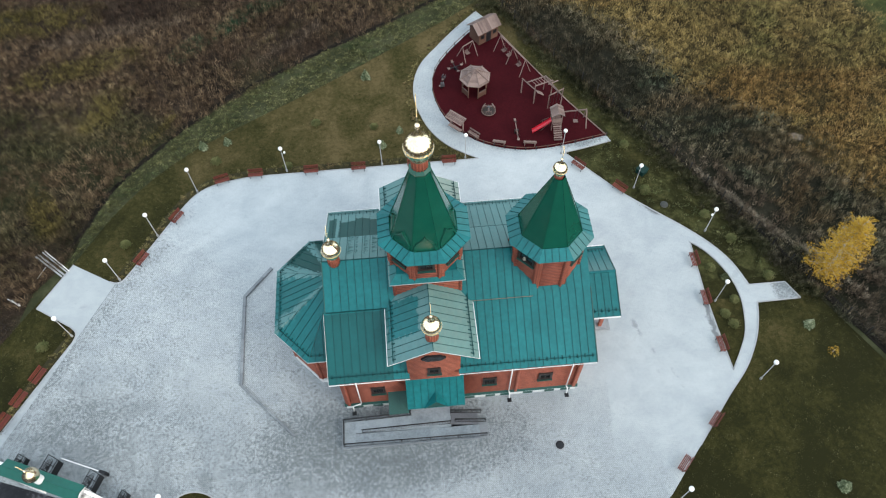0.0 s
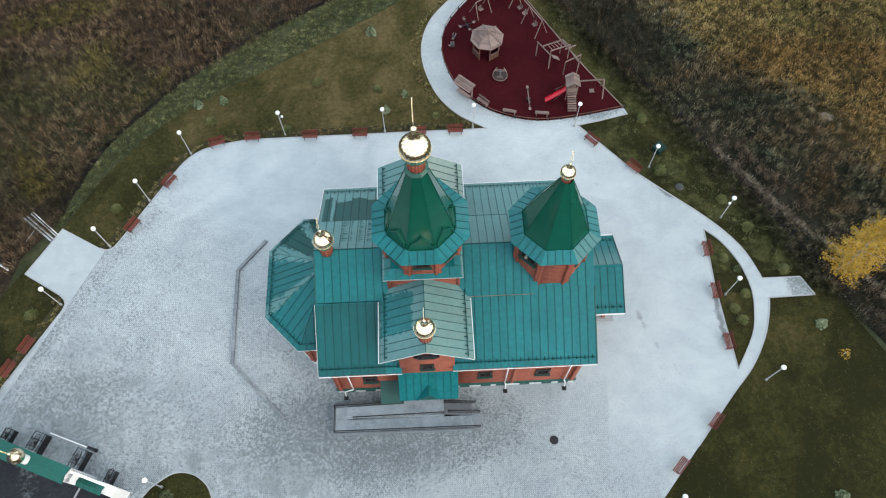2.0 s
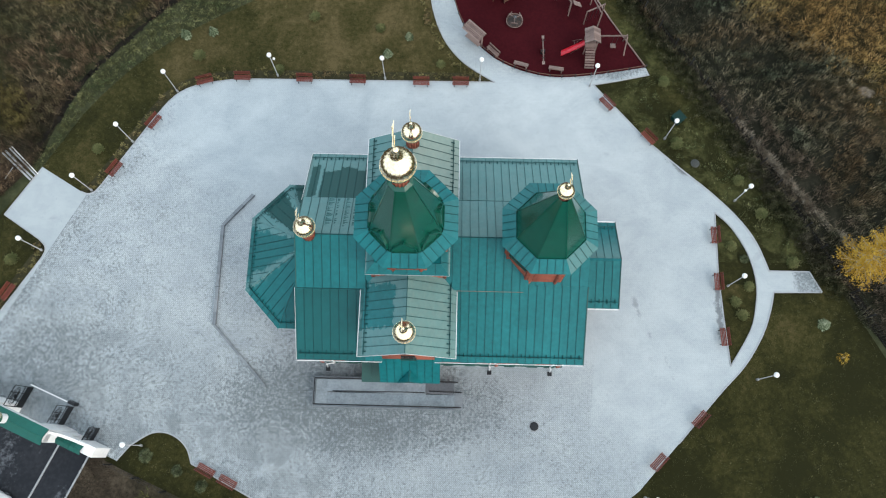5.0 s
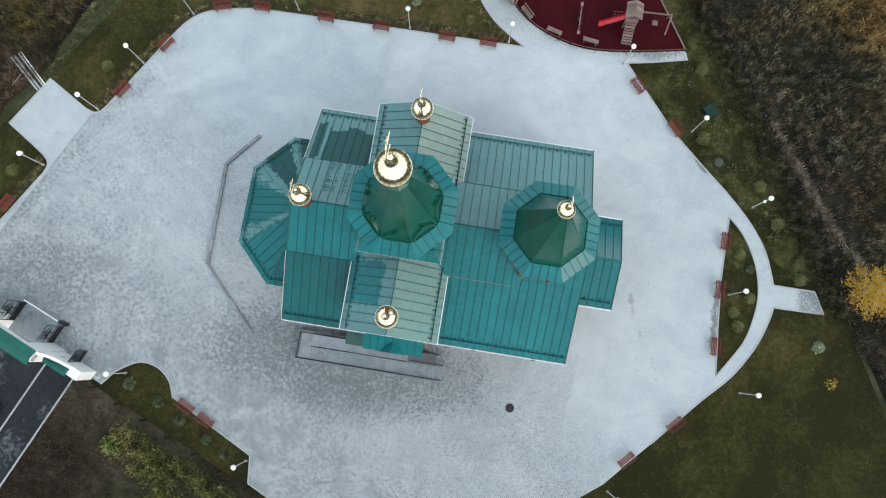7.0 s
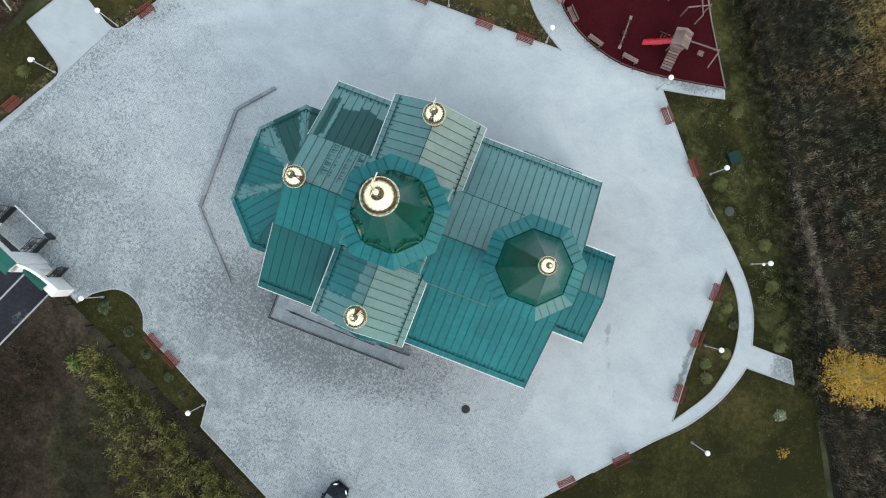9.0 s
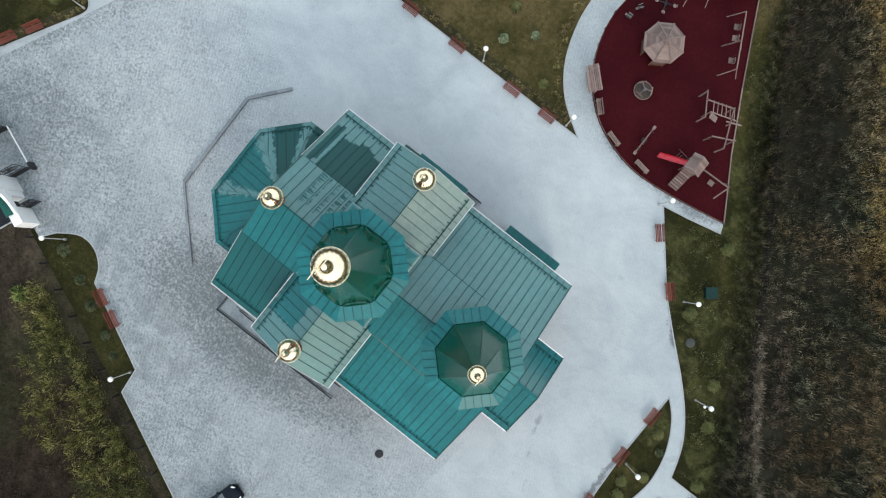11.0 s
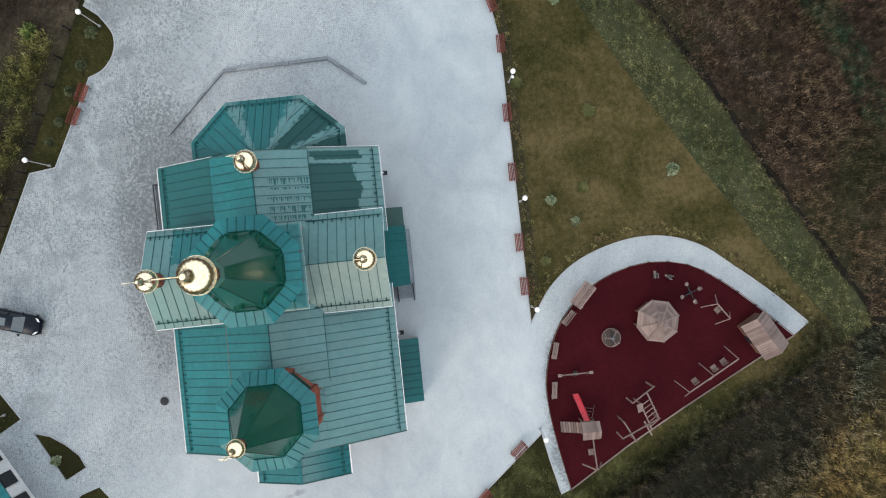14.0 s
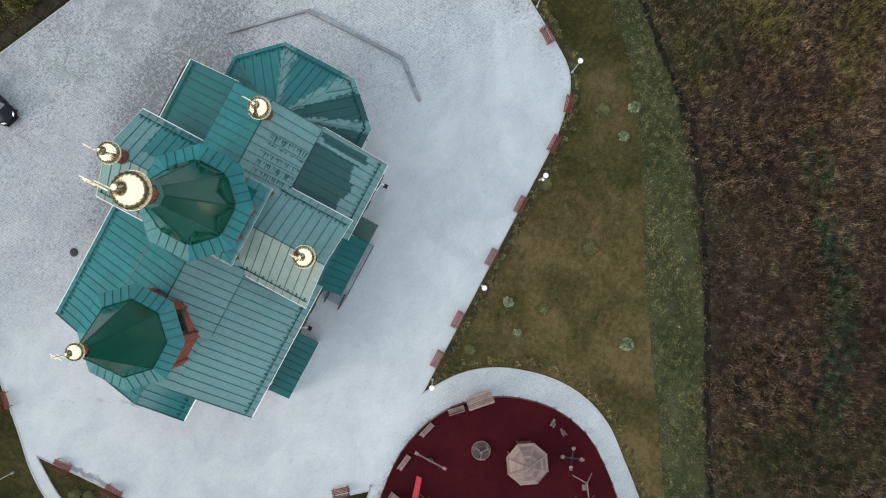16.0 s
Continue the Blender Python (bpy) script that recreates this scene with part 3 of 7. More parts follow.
# ---- mesh tools ----
class Build:
    """Gathers simple solids into one mesh."""

    def __init__(self):
        self.v, self.f, self.smooth, self.slot, self.now = [], [], [], [], 0

    def add(self, verts, faces, smooth=False, m=None):
        k = len(self.v)
        self.v += [tuple(m @ Vector(p)) if m else tuple(p) for p in verts]
        self.f += [tuple(k + i for i in f) for f in faces]
        self.smooth += [smooth] * len(faces)
        self.slot += [self.now] * len(faces)
        return self

    def box(self, lo, hi, m=None):
        x0, y0, z0 = lo
        x1, y1, z1 = hi
        vs = [(x, y, z) for z in (z0, z1) for y in (y0, y1) for x in (x0, x1)]
        return self.add(vs, [(0, 2, 3, 1), (4, 5, 7, 6), (0, 1, 5, 4), (2, 6, 7, 3), (0, 4, 6, 2), (1, 3, 7, 5)], False, m)

    def prism(self, ring, z0, z1, m=None):
        """A flat outline, counter-clockwise, between two heights."""
        n = len(ring)
        vs = [(x, y, z0) for x, y in ring] + [(x, y, z1) for x, y in ring]
        fs = [tuple(range(n - 1, -1, -1)), tuple(range(n, 2 * n))] + [(i, (i + 1) % n, n + (i + 1) % n, n + i) for i in range(n)]
        return self.add(vs, fs, False, m)

    def slab(self, ring, down):
        """An outline in space, with its thickness as a vector."""
        n = len(ring)
        vs = [tuple(p) for p in ring] + [tuple(Vector(p) + Vector(down)) for p in ring]
        fs = [tuple(range(n)), tuple(range(2 * n - 1, n - 1, -1))] + [((i + 1) % n, i, n + i, n + (i + 1) % n) for i in range(n)]
        return self.add(vs, fs)

    def turned(self, profile, sides, m=None, smooth=True, phase=0.0):
        """A profile of (radius, height) turned round z."""
        vs, fs = [], []
        for r, z in profile:
            vs += [(r * math.cos(phase + 2 * math.pi * i / sides), r * math.sin(phase + 2 * math.pi * i / sides), z) for i in range(sides)]
        for j in range(len(profile) - 1):
            fs += [(j * sides + i, j * sides + (i + 1) % sides, (j + 1) * sides + (i + 1) % sides, (j + 1) * sides + i) for i in range(sides)]
        fs += [tuple(range(sides - 1, -1, -1)), tuple(range((len(profile) - 1) * sides, len(profile) * sides))]
        return self.add(vs, fs, smooth, m)

    def rod(self, a, b, r, sides=6, r2=None, smooth=True):
        a, b = Vector(a), Vector(b)
        m = Matrix.Translation(a) @ (b - a).to_track_quat("Z", "Y").to_matrix().to_4x4()
        return self.turned([(r, 0), (r if r2 is None else r2, (b - a).length)], sides, m, smooth)

    def beam(self, a, b, w, h):
        a, b = Vector(a), Vector(b)
        way = (b - a).normalized()
        side = way.cross(Vector((0, 0, 1)))
        side = side.normalized() if side.length > 1e-4 else Vector((1, 0, 0))
        up = side.cross(way)
        m = Matrix((side, way, up)).transposed().to_4x4()
        m.translation = a
        return self.box((-w / 2, 0, -h / 2), (w / 2, (b - a).length, h / 2), m)

    def mesh(self, name, mat):
        me = bpy.data.meshes.new(name)
        me.from_pydata(self.v, [], self.f)
        me.polygons.foreach_set("use_smooth", self.smooth)
        for k in mat if isinstance(mat, tuple) else (mat,):
            me.materials.append(k)
        if any(self.slot):
            me.polygons.foreach_set("material_index", self.slot)
        me.update()
        return me


def part(name, build, mat, parent=None, label="", m=None):
    ob = new(name, build if isinstance(build, bpy.types.Mesh) else build.mesh(name, mat))
    if parent is not None:
        ob.parent = parent
    if m is not None:
        ob.matrix_basis = m
    return tagged(ob, label)


def thing(name, label, category, m=None, group="", kind=""):
    ob = new(name)
    ob.empty_display_size = 0.2
    if m is not None:
        ob.matrix_basis = m
    return tagged(ob, label, category, group, kind)


def setting(name, build, mat, label, category):
    return tagged(part(name, build, mat), label, category, "", "structure")


def spline(points, steps=6, closed=False):
    """A smooth line through a few points of the plan."""
    p = [Vector((x, y)) for x, y in points]
    n, out = len(p), []
    for i in range(n if closed else n - 1):
        a, b, c, d = (p[(i - 1) % n], p[i], p[(i + 1) % n], p[(i + 2) % n]) if closed else (p[max(i - 1, 0)], p[i], p[i + 1], p[min(i + 2, n - 1)])
        for k in range(steps):
            t = k / steps
            q = 0.5 * (2 * b + (c - a) * t + (2 * a - 5 * b + 4 * c - d) * t * t + (3 * b - a - 3 * c + d) * t ** 3)
            out.append((q.x, q.y))
    return out if closed else out + [tuple(p[-1])]


# ---- the plan of the grounds ----
NORTH_EDGE = [(6.83, 19.04), (-16.0, 18.87)] + spline([(-17.8, 18.78), (-20.9, 18.2), (-23.1, 17.0), (-24.8, 14.6)], 4) + [(-28.3, 8.6)] + spline([(-28.75, 7.85), (-29.2, 7.25), (-29.8, 7.03), (-30.45, 7.25)], 3)
WEST_EDGE = [(-34.3, 9.5), (-36.93, 4.9)] + spline([(-33.45, 2.7), (-32.87, 2.15), (-32.7, 1.65), (-32.9, 1.0)], 3) + [(-39.3, -10.3)]
GATE_EDGE = [(-25.7, -15.15), (-23.85, -15.9)] + spline([(-22.9, -14.7), (-21.2, -13.65), (-19.6, -13.75), (-18.3, -14.7), (-17.7, -16.0)], 5)
SOUTH_EDGE = [(-10.4, -19.6), (-10.13, -21.8), (4.3, -28.6), (10.4, -24.6), (11.55, -26.6), (12.4, -28.4), (14.5, -27.2), (20.0, -24.3), (17.3, -20.07), (16.83, -18.6), (18.6, -17.25), (22.0, -13.5)]
EAST_EDGE = spline([(22.0, -13.5), (25.6, -9.5), (28.0, -7.0), (29.7, -4.4), (30.6, -2.2), (31.0, -0.65)], 4) + [(35.2, -0.55), (34.3, 1.25)] + spline([(30.8, 1.25), (29.9, 3.9), (28.4, 6.2), (26.2, 8.5), (23.7, 10.7), (20.9, 13.3)], 4) + [(16.1, 19.0), (18.4, 19.45), (21.4, 20.15), (21.1, 20.95)]
PLAY_EDGE = spline([(21.1, 20.95), (17.5, 20.25), (14.4, 19.8), (12.0, 19.75), (9.8, 20.2), (7.6, 21.1), (5.85, 22.4), (4.42, 24.06), (3.28, 26.36), (2.68, 29.4), (3.2, 32.6), (4.8, 35.25), (7.2, 38.02), (10.12, 40.98)], 4)
PLAY_OUTER = spline([(9.12, 42.4), (6.2, 39.45), (3.75, 36.6), (1.7, 33.95), (0.62, 30.85), (0.66, 27.5), (1.84, 23.78), (3.87, 21.06), (6.83, 19.04)], 5)
PLAZA = (NORTH_EDGE + WEST_EDGE + GATE_EDGE + SOUTH_EDGE + EAST_EDGE[1:] + PLAY_EDGE[1:] + PLAY_OUTER)[:-1]
PLAY_AREA = PLAY_EDGE[::-1] + [(17.95, 26.05), (15.2, 31.1), (12.55, 36.2)]
ISLAND = spline([(26.5, 6.55), (27.9, 5.1), (29.1, 2.8), (29.6, 0.4), (29.4, -1.8), (28.7, -4.1), (26.75, -7.12)], 4) + [(26.5, -3.0), (26.35, 0.9)]
CORNER_BED = [(11.7, -23.7), (16.0, -21.35), (15.05, -19.5), (13.96, -20.0), (12.94, -21.08), (12.1, -22.32)]
LAWN_RING = spline([(-34.2, 9.9), (-30.3, 16.6), (-23.7, 23.2), (-10.4, 31.2), (5.0, 41.2), (10.2, 44.6), (12.6, 42.0), (18.1, 31.0), (24.7, 21.0), (31.6, 9.2), (37.0, -0.6), (42.6, -11.0), (52.0, -27.0), (30.0, -46.0), (16.0, -34.6), (5.0, -29.4), (-3.0, -25.6), (-10.2, -22.2), (-17.0, -19.2), (-24.2, -16.2), (-26.0, -15.2), (-38.0, -9.5), (-42.0, -4.0), (-38.5, 3.0)], 4, True)
ROUGH_RING = spline([(-34.6, 10.8), (-32.6, 16.6), (-30.7, 19.8), (-25.1, 26.3), (-12.6, 35.4), (-4.0, 40.0), (4.0, 44.6), (9.6, 47.6), (12.2, 42.2), (17.6, 31.0), (24.3, 21.0), (31.0, 9.5), (36.0, 0.0), (40.0, -12.0), (0.0, -26.0), (-36.0, 0.0)], 4, True)


def sheet(name, rings, z, thick, mat, label, category):
    """A flat layer with its upper side at z; the later rings are holes."""
    bm = bmesh.new()
    edges = []
    for ring in rings:
        vs = [bm.verts.new((x, y, z)) for x, y in ring]
        edges += [bm.edges.new((vs[i], vs[(i + 1) % len(vs)])) for i in range(len(vs))]
    bmesh.ops.triangle_fill(bm, use_beauty=True, use_dissolve=False, edges=edges)
    for f in bm.faces:
        if f.normal.z < 0:
            f.normal_flip()
    rim = [e for e in bm.edges if len(e.link_faces) == 1]
    low = bmesh.ops.extrude_edge_only(bm, edges=rim)["geom"]
    for v in low:
        if isinstance(v, bmesh.types.BMVert):
            v.co.z = z - thick
    me = bpy.data.meshes.new(name)
    bm.to_mesh(me)
    bm.free()
    me.materials.append(mat)
    return tagged(new(name, me), label, category, "", "structure")


g = Build()
g.add([(-900, -900, 0), (900, -900, 0), (900, 900, 0), (-900, 900, 0)], [(0, 1, 2, 3)])
setting("ground", g, FIELD, "autumn field of brown and olive weeds", "field")
sheet("rough_verge", [ROUGH_RING], 0.03, 0.06, ROUGH, "strip of rough uncut grass between lawn and field", "grass verge")
DITCH = spline([(-35.2, 11.4), (-33.9, 14.0), (-32.7, 17.0), (-31.0, 19.9), (-25.1, 26.8), (-20.7, 30.7), (-12.6, 35.9), (-4.0, 40.5), (4.0, 45.1), (12.0, 50.0)], 4)
# flat strips, whose dark colour stands in for the shade in the ditch
dt = Build()
rough = random.Random(3)
for (ax, ay), (bx, by) in zip(DITCH, DITCH[1:]):
    n = max(1, round(math.hypot(bx - ax, by - ay) / 0.7))
    for i in range(n):
        px, py, qx, qy = ax + (bx - ax) * i / n, ay + (by - ay) * i / n, ax + (bx - ax) * (i + 1.15) / n, ay + (by - ay) * (i + 1.15) / n
        sx, sy = rough.uniform(-0.12, 0.12), rough.uniform(-0.12, 0.12)
        dt.beam((px + sx, py + sy, -0.002 * (i % 3)), (qx + sx, qy + sy, -0.002 * (i % 3)), rough.uniform(0.25, 0.62), 0.08)
setting("ditch", dt, EARTH, "narrow ditch between verge and field, its shade drawn as dark strips", "ditch")
FENCE_EAST = [(11.6, 44.2), (12.4, 42.6), (18.6, 31.2), (25.3, 21.2), (32.2, 9.3), (37.6, -0.6), (43.2, -11.0), (51.0, -25.0)]
# added dark strip, colouring in the unlit line along the fence
dt = Build()
for (ax, ay), (bx, by) in zip(FENCE_EAST, FENCE_EAST[1:]):
    dt.beam((ax + 0.25, ay + 0.15, 0.04), (bx + 0.25, by + 0.15, 0.04), 0.7, 0.07)
setting("bare_strip", dt, EARTH, "dark strip for the unlit ground along the east fence", "bare soil")
sheet("lawn", [LAWN_RING], 0.06, 0.1, LAWN, "mown olive green lawn round the paved yard", "lawn")
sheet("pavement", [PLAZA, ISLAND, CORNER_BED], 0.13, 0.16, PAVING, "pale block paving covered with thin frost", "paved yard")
sheet("playground_floor", [PLAY_AREA], 0.12, 0.15, RUBBER, "dark red rubber playground surface", "playground floor")


# ---- the church ----
church = thing("church", "red log church with green tent roofs and gilded onion domes", "church")
SEAM = 0.62


def clip(poly, axis, value, keep_above):
    out = []
    for i in range(len(poly)):
        a, b = poly[i], poly[(i + 1) % len(poly)]
        ina, inb = (a[axis] >= value) == keep_above, (b[axis] >= value) == keep_above
        if ina:
            out.append(a)
        if ina != inb:
            t = (value - a[axis]) / (b[axis] - a[axis])
            out.append(tuple(a[k] + (b[k] - a[k]) * t for k in range(2)))
    return out


def roof_slope(name, ring, mat, seam=SEAM, parent=church, guard=False, deck=0.12, offset=0.0):
    """A planar roof slope. ring: its corners, the first two along the eave. Sheet panels with standing seams lie on a deck."""
    o = Vector(ring[0])
    u = (Vector(ring[1]) - o).normalized()
    n = u.cross(Vector(ring[2]) - o).normalized()
    if n.z < 0:
        n = -n
    v = n.cross(u).normalized()
    if (Vector(ring[2]) - o).dot(v) < 0:
        v = -v
    flat = [((Vector(p) - o).dot(u), (Vector(p) - o).dot(v)) for p in ring]
    world = lambda q, h=0.0: o + u * q[0] + v * q[1] + n * h
    order = ring if (Vector(ring[1]) - o).cross(Vector(ring[2]) - o).dot(n) > 0 else ring[::-1]
    base = part(name, Build().slab([tuple(Vector(p) - n * 0.02) for p in order], -n * deck), TRIM if name == "tower_skirt" else DARKGREEN, parent)
    lo, hi = min(p[0] for p in flat), max(p[0] for p in flat)
    count = max(1, round((hi - lo) / seam))
    step = (hi - lo) / count
    for i in range(count):
        cell = clip(clip(flat, 0, lo + i * step + 0.003, True), 0, lo + (i + 1) * step - 0.003, False)
        if len(cell) < 3:
            continue
        area = sum(cell[k][0] * cell[(k + 1) % len(cell)][1] - cell[(k + 1) % len(cell)][0] * cell[k][1] for k in range(len(cell)))
        if area < 0:
            cell = cell[::-1]
        p = Build()
        pts = [world(q, 0.012) for q in cell]
        if (pts[1] - pts[0]).cross(pts[2] - pts[0]).dot(n) < 0:
            pts = pts[::-1]
        p.slab([tuple(q) for q in pts], -n * 0.03)
        if i:
            x = lo + i * step
            near = [q[1] for q in cell if abs(q[0] - (x + 0.003)) < 0.02]
            if len(near) > 1 and max(near) - min(near) > 0.1:
                a, b = min(near), max(near)
                w = 0.013
                p.now = 1
                p.slab([tuple(world((x - w, a), 0.05)), tuple(world((x + w, a), 0.05)), tuple(world((x + w, b), 0.05)), tuple(world((x - w, b), 0.05))] if (u.cross(v)).dot(n) > 0 else [tuple(world((x - w, b), 0.05)), tuple(world((x + w, b), 0.05)), tuple(world((x + w, a), 0.05)), tuple(world((x - w, a), 0.05))], -n * 0.045)
        part("roof_panel", p, (mat, SEAMS if mat is ROOF else mat), base)
    if guard:
        g = Build()
        rail_v = 0.55
        for k in range(count):
            x = lo + (k + 0.5) * step
            g.beam(world((x, rail_v - 0.12), 0.03), world((x, rail_v + 0.2), 0.05), 0.07, 0.04)
            g.beam(world((x, rail_v - 0.1), 0.04), world((x, rail_v + 0.02), 0.18), 0.06, 0.05)
        for h in (0.08, 0.15):
            g.rod(world((lo + 0.1, rail_v), h), world((hi - 0.1, rail_v), h), 0.017)
        part("snow_guard", g, SEAMS, base, "dark green snow guard rail on brackets")
    return base


def strip(name, a, b, w, h, mat, label="", parent=church):
    return part(name, Build().beam(a, b, w, h), mat, parent, label)


def log_wall(name, a, b, z0, z1, parent=church, top=None, log=0.24, ends=0.22):
    """A wall of round logs between two plan points. top: the height of a gable above z1, at the wall's middle."""
    a, b = Vector((*a, 0)), Vector((*b, 0))
    w, way = Build(), (b - a).normalized()
    length = (b - a).length
    z, k = z0 + log / 2, 0
    while z < (top or z1):
        cut = 0.0 if z <= z1 else (z - z1) / (top - z1) * length / 2
        e = ends if z <= z1 else 0.0
        if length - 2 * cut > 0.3:
            p, q = a + way * (cut - e), b - way * (cut - e)
            w.now = 0
            w.rod((p.x, p.y, z), (q.x, q.y, z), log * 0.54, 8)
            if z < z1 - log:
                w.now = 1  # dark caulking between the logs, also painting in the shade of the grooves
                w.beam((p.x, p.y, z + log / 2), (q.x, q.y, z + log / 2), log * 0.8, 0.05)
        z += log
        k += 1
    return tagged(part(name, w, (LOG, CAULK_SHADE), parent), kind="stuff")


def window(a_mid, out, z, w, h, parent=church):
    """A small window in a wall: dark surround, frame bars and a dark pane. out: the way it faces in plan."""
    o = Vector((*out, 0)).normalized()
    m = Matrix((Vector((-o.y, o.x, 0)), Vector((0, 0, 1)), o)).transposed().to_4x4()
    m.translation = Vector((*a_mid, z)) + o * 0.1
    f = Build()
    for sx in (-1, 1):
        f.box((sx * w / 2 - 0.09, -h / 2 - 0.12, 0), (sx * w / 2 + 0.09, h / 2 + 0.12, 0.14))
    for sy in (-1, 1):
        f.box((-w / 2 - 0.09, sy * h / 2 - 0.09, 0.002), (w / 2 + 0.09, sy * h / 2 + 0.09, 0.138))
    win = part("window", f, SURROUND, parent, "dark brown window surround", m)
    b = Build()
    b.box((-0.03, -h / 2 + 0.09, 0.03), (0.03, h / 2 - 0.09, 0.09)).box((-w / 2 + 0.09, 0.1, 0.032), (w / 2 - 0.09, 0.15, 0.088))
    part("window_frame", b, IRON, win)
    part("pane", Build().box((-w / 2 + 0.08, -h / 2 + 0.08, 0.0), (w / 2 - 0.08, h / 2 - 0.08, 0.03)), GLASS, win)
    part("window_sill", Build().box((-w / 2 - 0.15, -h / 2 - 0.16, 0.0), (w / 2 + 0.15, -h / 2 - 0.12, 0.26)), DARKGREEN, win)
    return win


EAVE, STEP_Z, RIDGE, TRANSEPT = 7.4, 10.15, 12.4, 12.42
for s in (-1, 1):
    side = "south" if s < 0 else "north"
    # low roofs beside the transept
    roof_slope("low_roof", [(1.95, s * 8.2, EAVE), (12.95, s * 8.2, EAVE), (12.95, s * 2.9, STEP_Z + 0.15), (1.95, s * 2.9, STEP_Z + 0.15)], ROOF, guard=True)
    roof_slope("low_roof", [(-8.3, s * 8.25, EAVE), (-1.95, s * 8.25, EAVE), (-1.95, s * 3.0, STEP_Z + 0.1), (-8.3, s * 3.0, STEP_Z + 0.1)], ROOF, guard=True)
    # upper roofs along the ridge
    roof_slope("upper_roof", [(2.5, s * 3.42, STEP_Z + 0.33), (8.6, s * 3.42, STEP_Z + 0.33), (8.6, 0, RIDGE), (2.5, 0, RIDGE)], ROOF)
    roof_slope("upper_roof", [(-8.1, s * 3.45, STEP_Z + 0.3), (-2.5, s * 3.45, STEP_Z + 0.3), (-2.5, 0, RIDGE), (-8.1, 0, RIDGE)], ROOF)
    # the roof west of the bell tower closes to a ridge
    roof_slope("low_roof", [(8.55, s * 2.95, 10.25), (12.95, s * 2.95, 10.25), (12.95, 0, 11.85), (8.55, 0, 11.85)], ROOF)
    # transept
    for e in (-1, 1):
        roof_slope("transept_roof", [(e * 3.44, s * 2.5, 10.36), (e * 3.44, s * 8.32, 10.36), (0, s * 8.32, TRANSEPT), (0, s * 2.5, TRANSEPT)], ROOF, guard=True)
        strip("verge", (e * 3.47, s * 8.34, 10.34), (0, s * 8.34, TRANSEPT + 0.01), 0.02, 0.06, WHITE)
        strip("gutter", (e * 3.49, s * 3.5, 10.32), (e * 3.49, s * 8.32, 10.32), 0.05, 0.06, WHITE, "white eaves gutter")
    strip("ridge_cap", (0, s * 2.6, TRANSEPT + 0.03), (0, s * 8.32, TRANSEPT + 0.03), 0.05, 0.05, SEAMS)
    # eaves gutters and verges of the low roofs
    strip("gutter", (1.95, s * 8.27, EAVE - 0.03), (12.95, s * 8.27, EAVE - 0.03), 0.045, 0.045, WHITE, "white eaves gutter")
    strip("gutter", (-8.3, s * 8.32, EAVE - 0.03), (-1.95, s * 8.32, EAVE - 0.03), 0.045, 0.045, WHITE, "white eaves gutter")
    strip("verge", (-8.33, s * 8.25, EAVE), (-8.33, s * 3.4, STEP_Z - 0.1), 0.02, 0.06, WHITE)
    strip("verge", (12.98, s * 8.2, EAVE), (12.98, s * 2.95, STEP_Z + 0.1), 0.06, 0.14, DARKGREEN)
    strip("verge", (-8.13, s * 3.45, STEP_Z + 0.24), (-8.13, 0, RIDGE), 0.06, 0.14, DARKGREEN)
    strip("eaves_board", (3.45, s * 3.46, STEP_Z + 0.29), (8.25, s * 3.46, STEP_Z + 0.29), 0.03, 0.06, STEPEDGE if s < 0 else SEAMS)
    strip("eaves_board", (-8.1, s * 3.47, STEP_Z + 0.23), (-3.45, s * 3.47, STEP_Z + 0.23), 0.03, 0.1, SEAMS)
for x0, x1 in ((2.5, 8.6), (-8.1, -2.5)):
    strip("ridge_cap", (x0, 0, RIDGE + 0.03), (x1, 0, RIDGE + 0.03), 0.07, 0.05, SEAMS)

# walls of the body
WALL_Y = 7.42
for s in (-1, 1):
    log_wall("log_wall", (1.95, s * WALL_Y), (12.1, s * WALL_Y), 1.05, 7.75)
    log_wall("log_wall", (-7.5, s * WALL_Y), (-1.95, s * WALL_Y), 1.05, 7.75)
    gable_y = -7.78 if s < 0 else 7.3
    log_wall("gable_wall", (-1.95, gable_y), (1.95, gable_y), 1.05, 10.9, top=12.25, ends=0.12)
    for e in (-1, 1):
        log_wall("log_wall", (e * 1.95, s * 2.9), (e * 1.95, s * 7.7), 7.0, 11.0, ends=0.0)
        # bracket ends of the crown logs
        for k in range(3):
            strip("crown_log", (e * (2.05 + 0.3 * k), gable_y, 10.6 - 0.05 * k), (e * (2.35 + 0.3 * k), gable_y, 10.6 - 0.05 * k), 0.2, 0.22, LOG)
for x, t in ((12.1, 11.4), (-7.5, 11.9)):
    log_wall("gable_wall", (x, -WALL_Y), (x, WALL_Y), 1.05, 7.6, top=t)
plinth = Build()
for ring in ([(-7.7, -7.58), (12.3, -7.58), (12.3, 7.58), (-7.7, 7.58)], [(-2.1, -7.92), (2.1, -7.92), (2.1, 7.92), (-2.1, 7.92)]):
    plinth.prism(ring, 0.0, 0.7 if len(plinth.v) == 0 else 0.697)
part("plinth", plinth, PLINTH, church, "pale rendered plinth with dark vents")
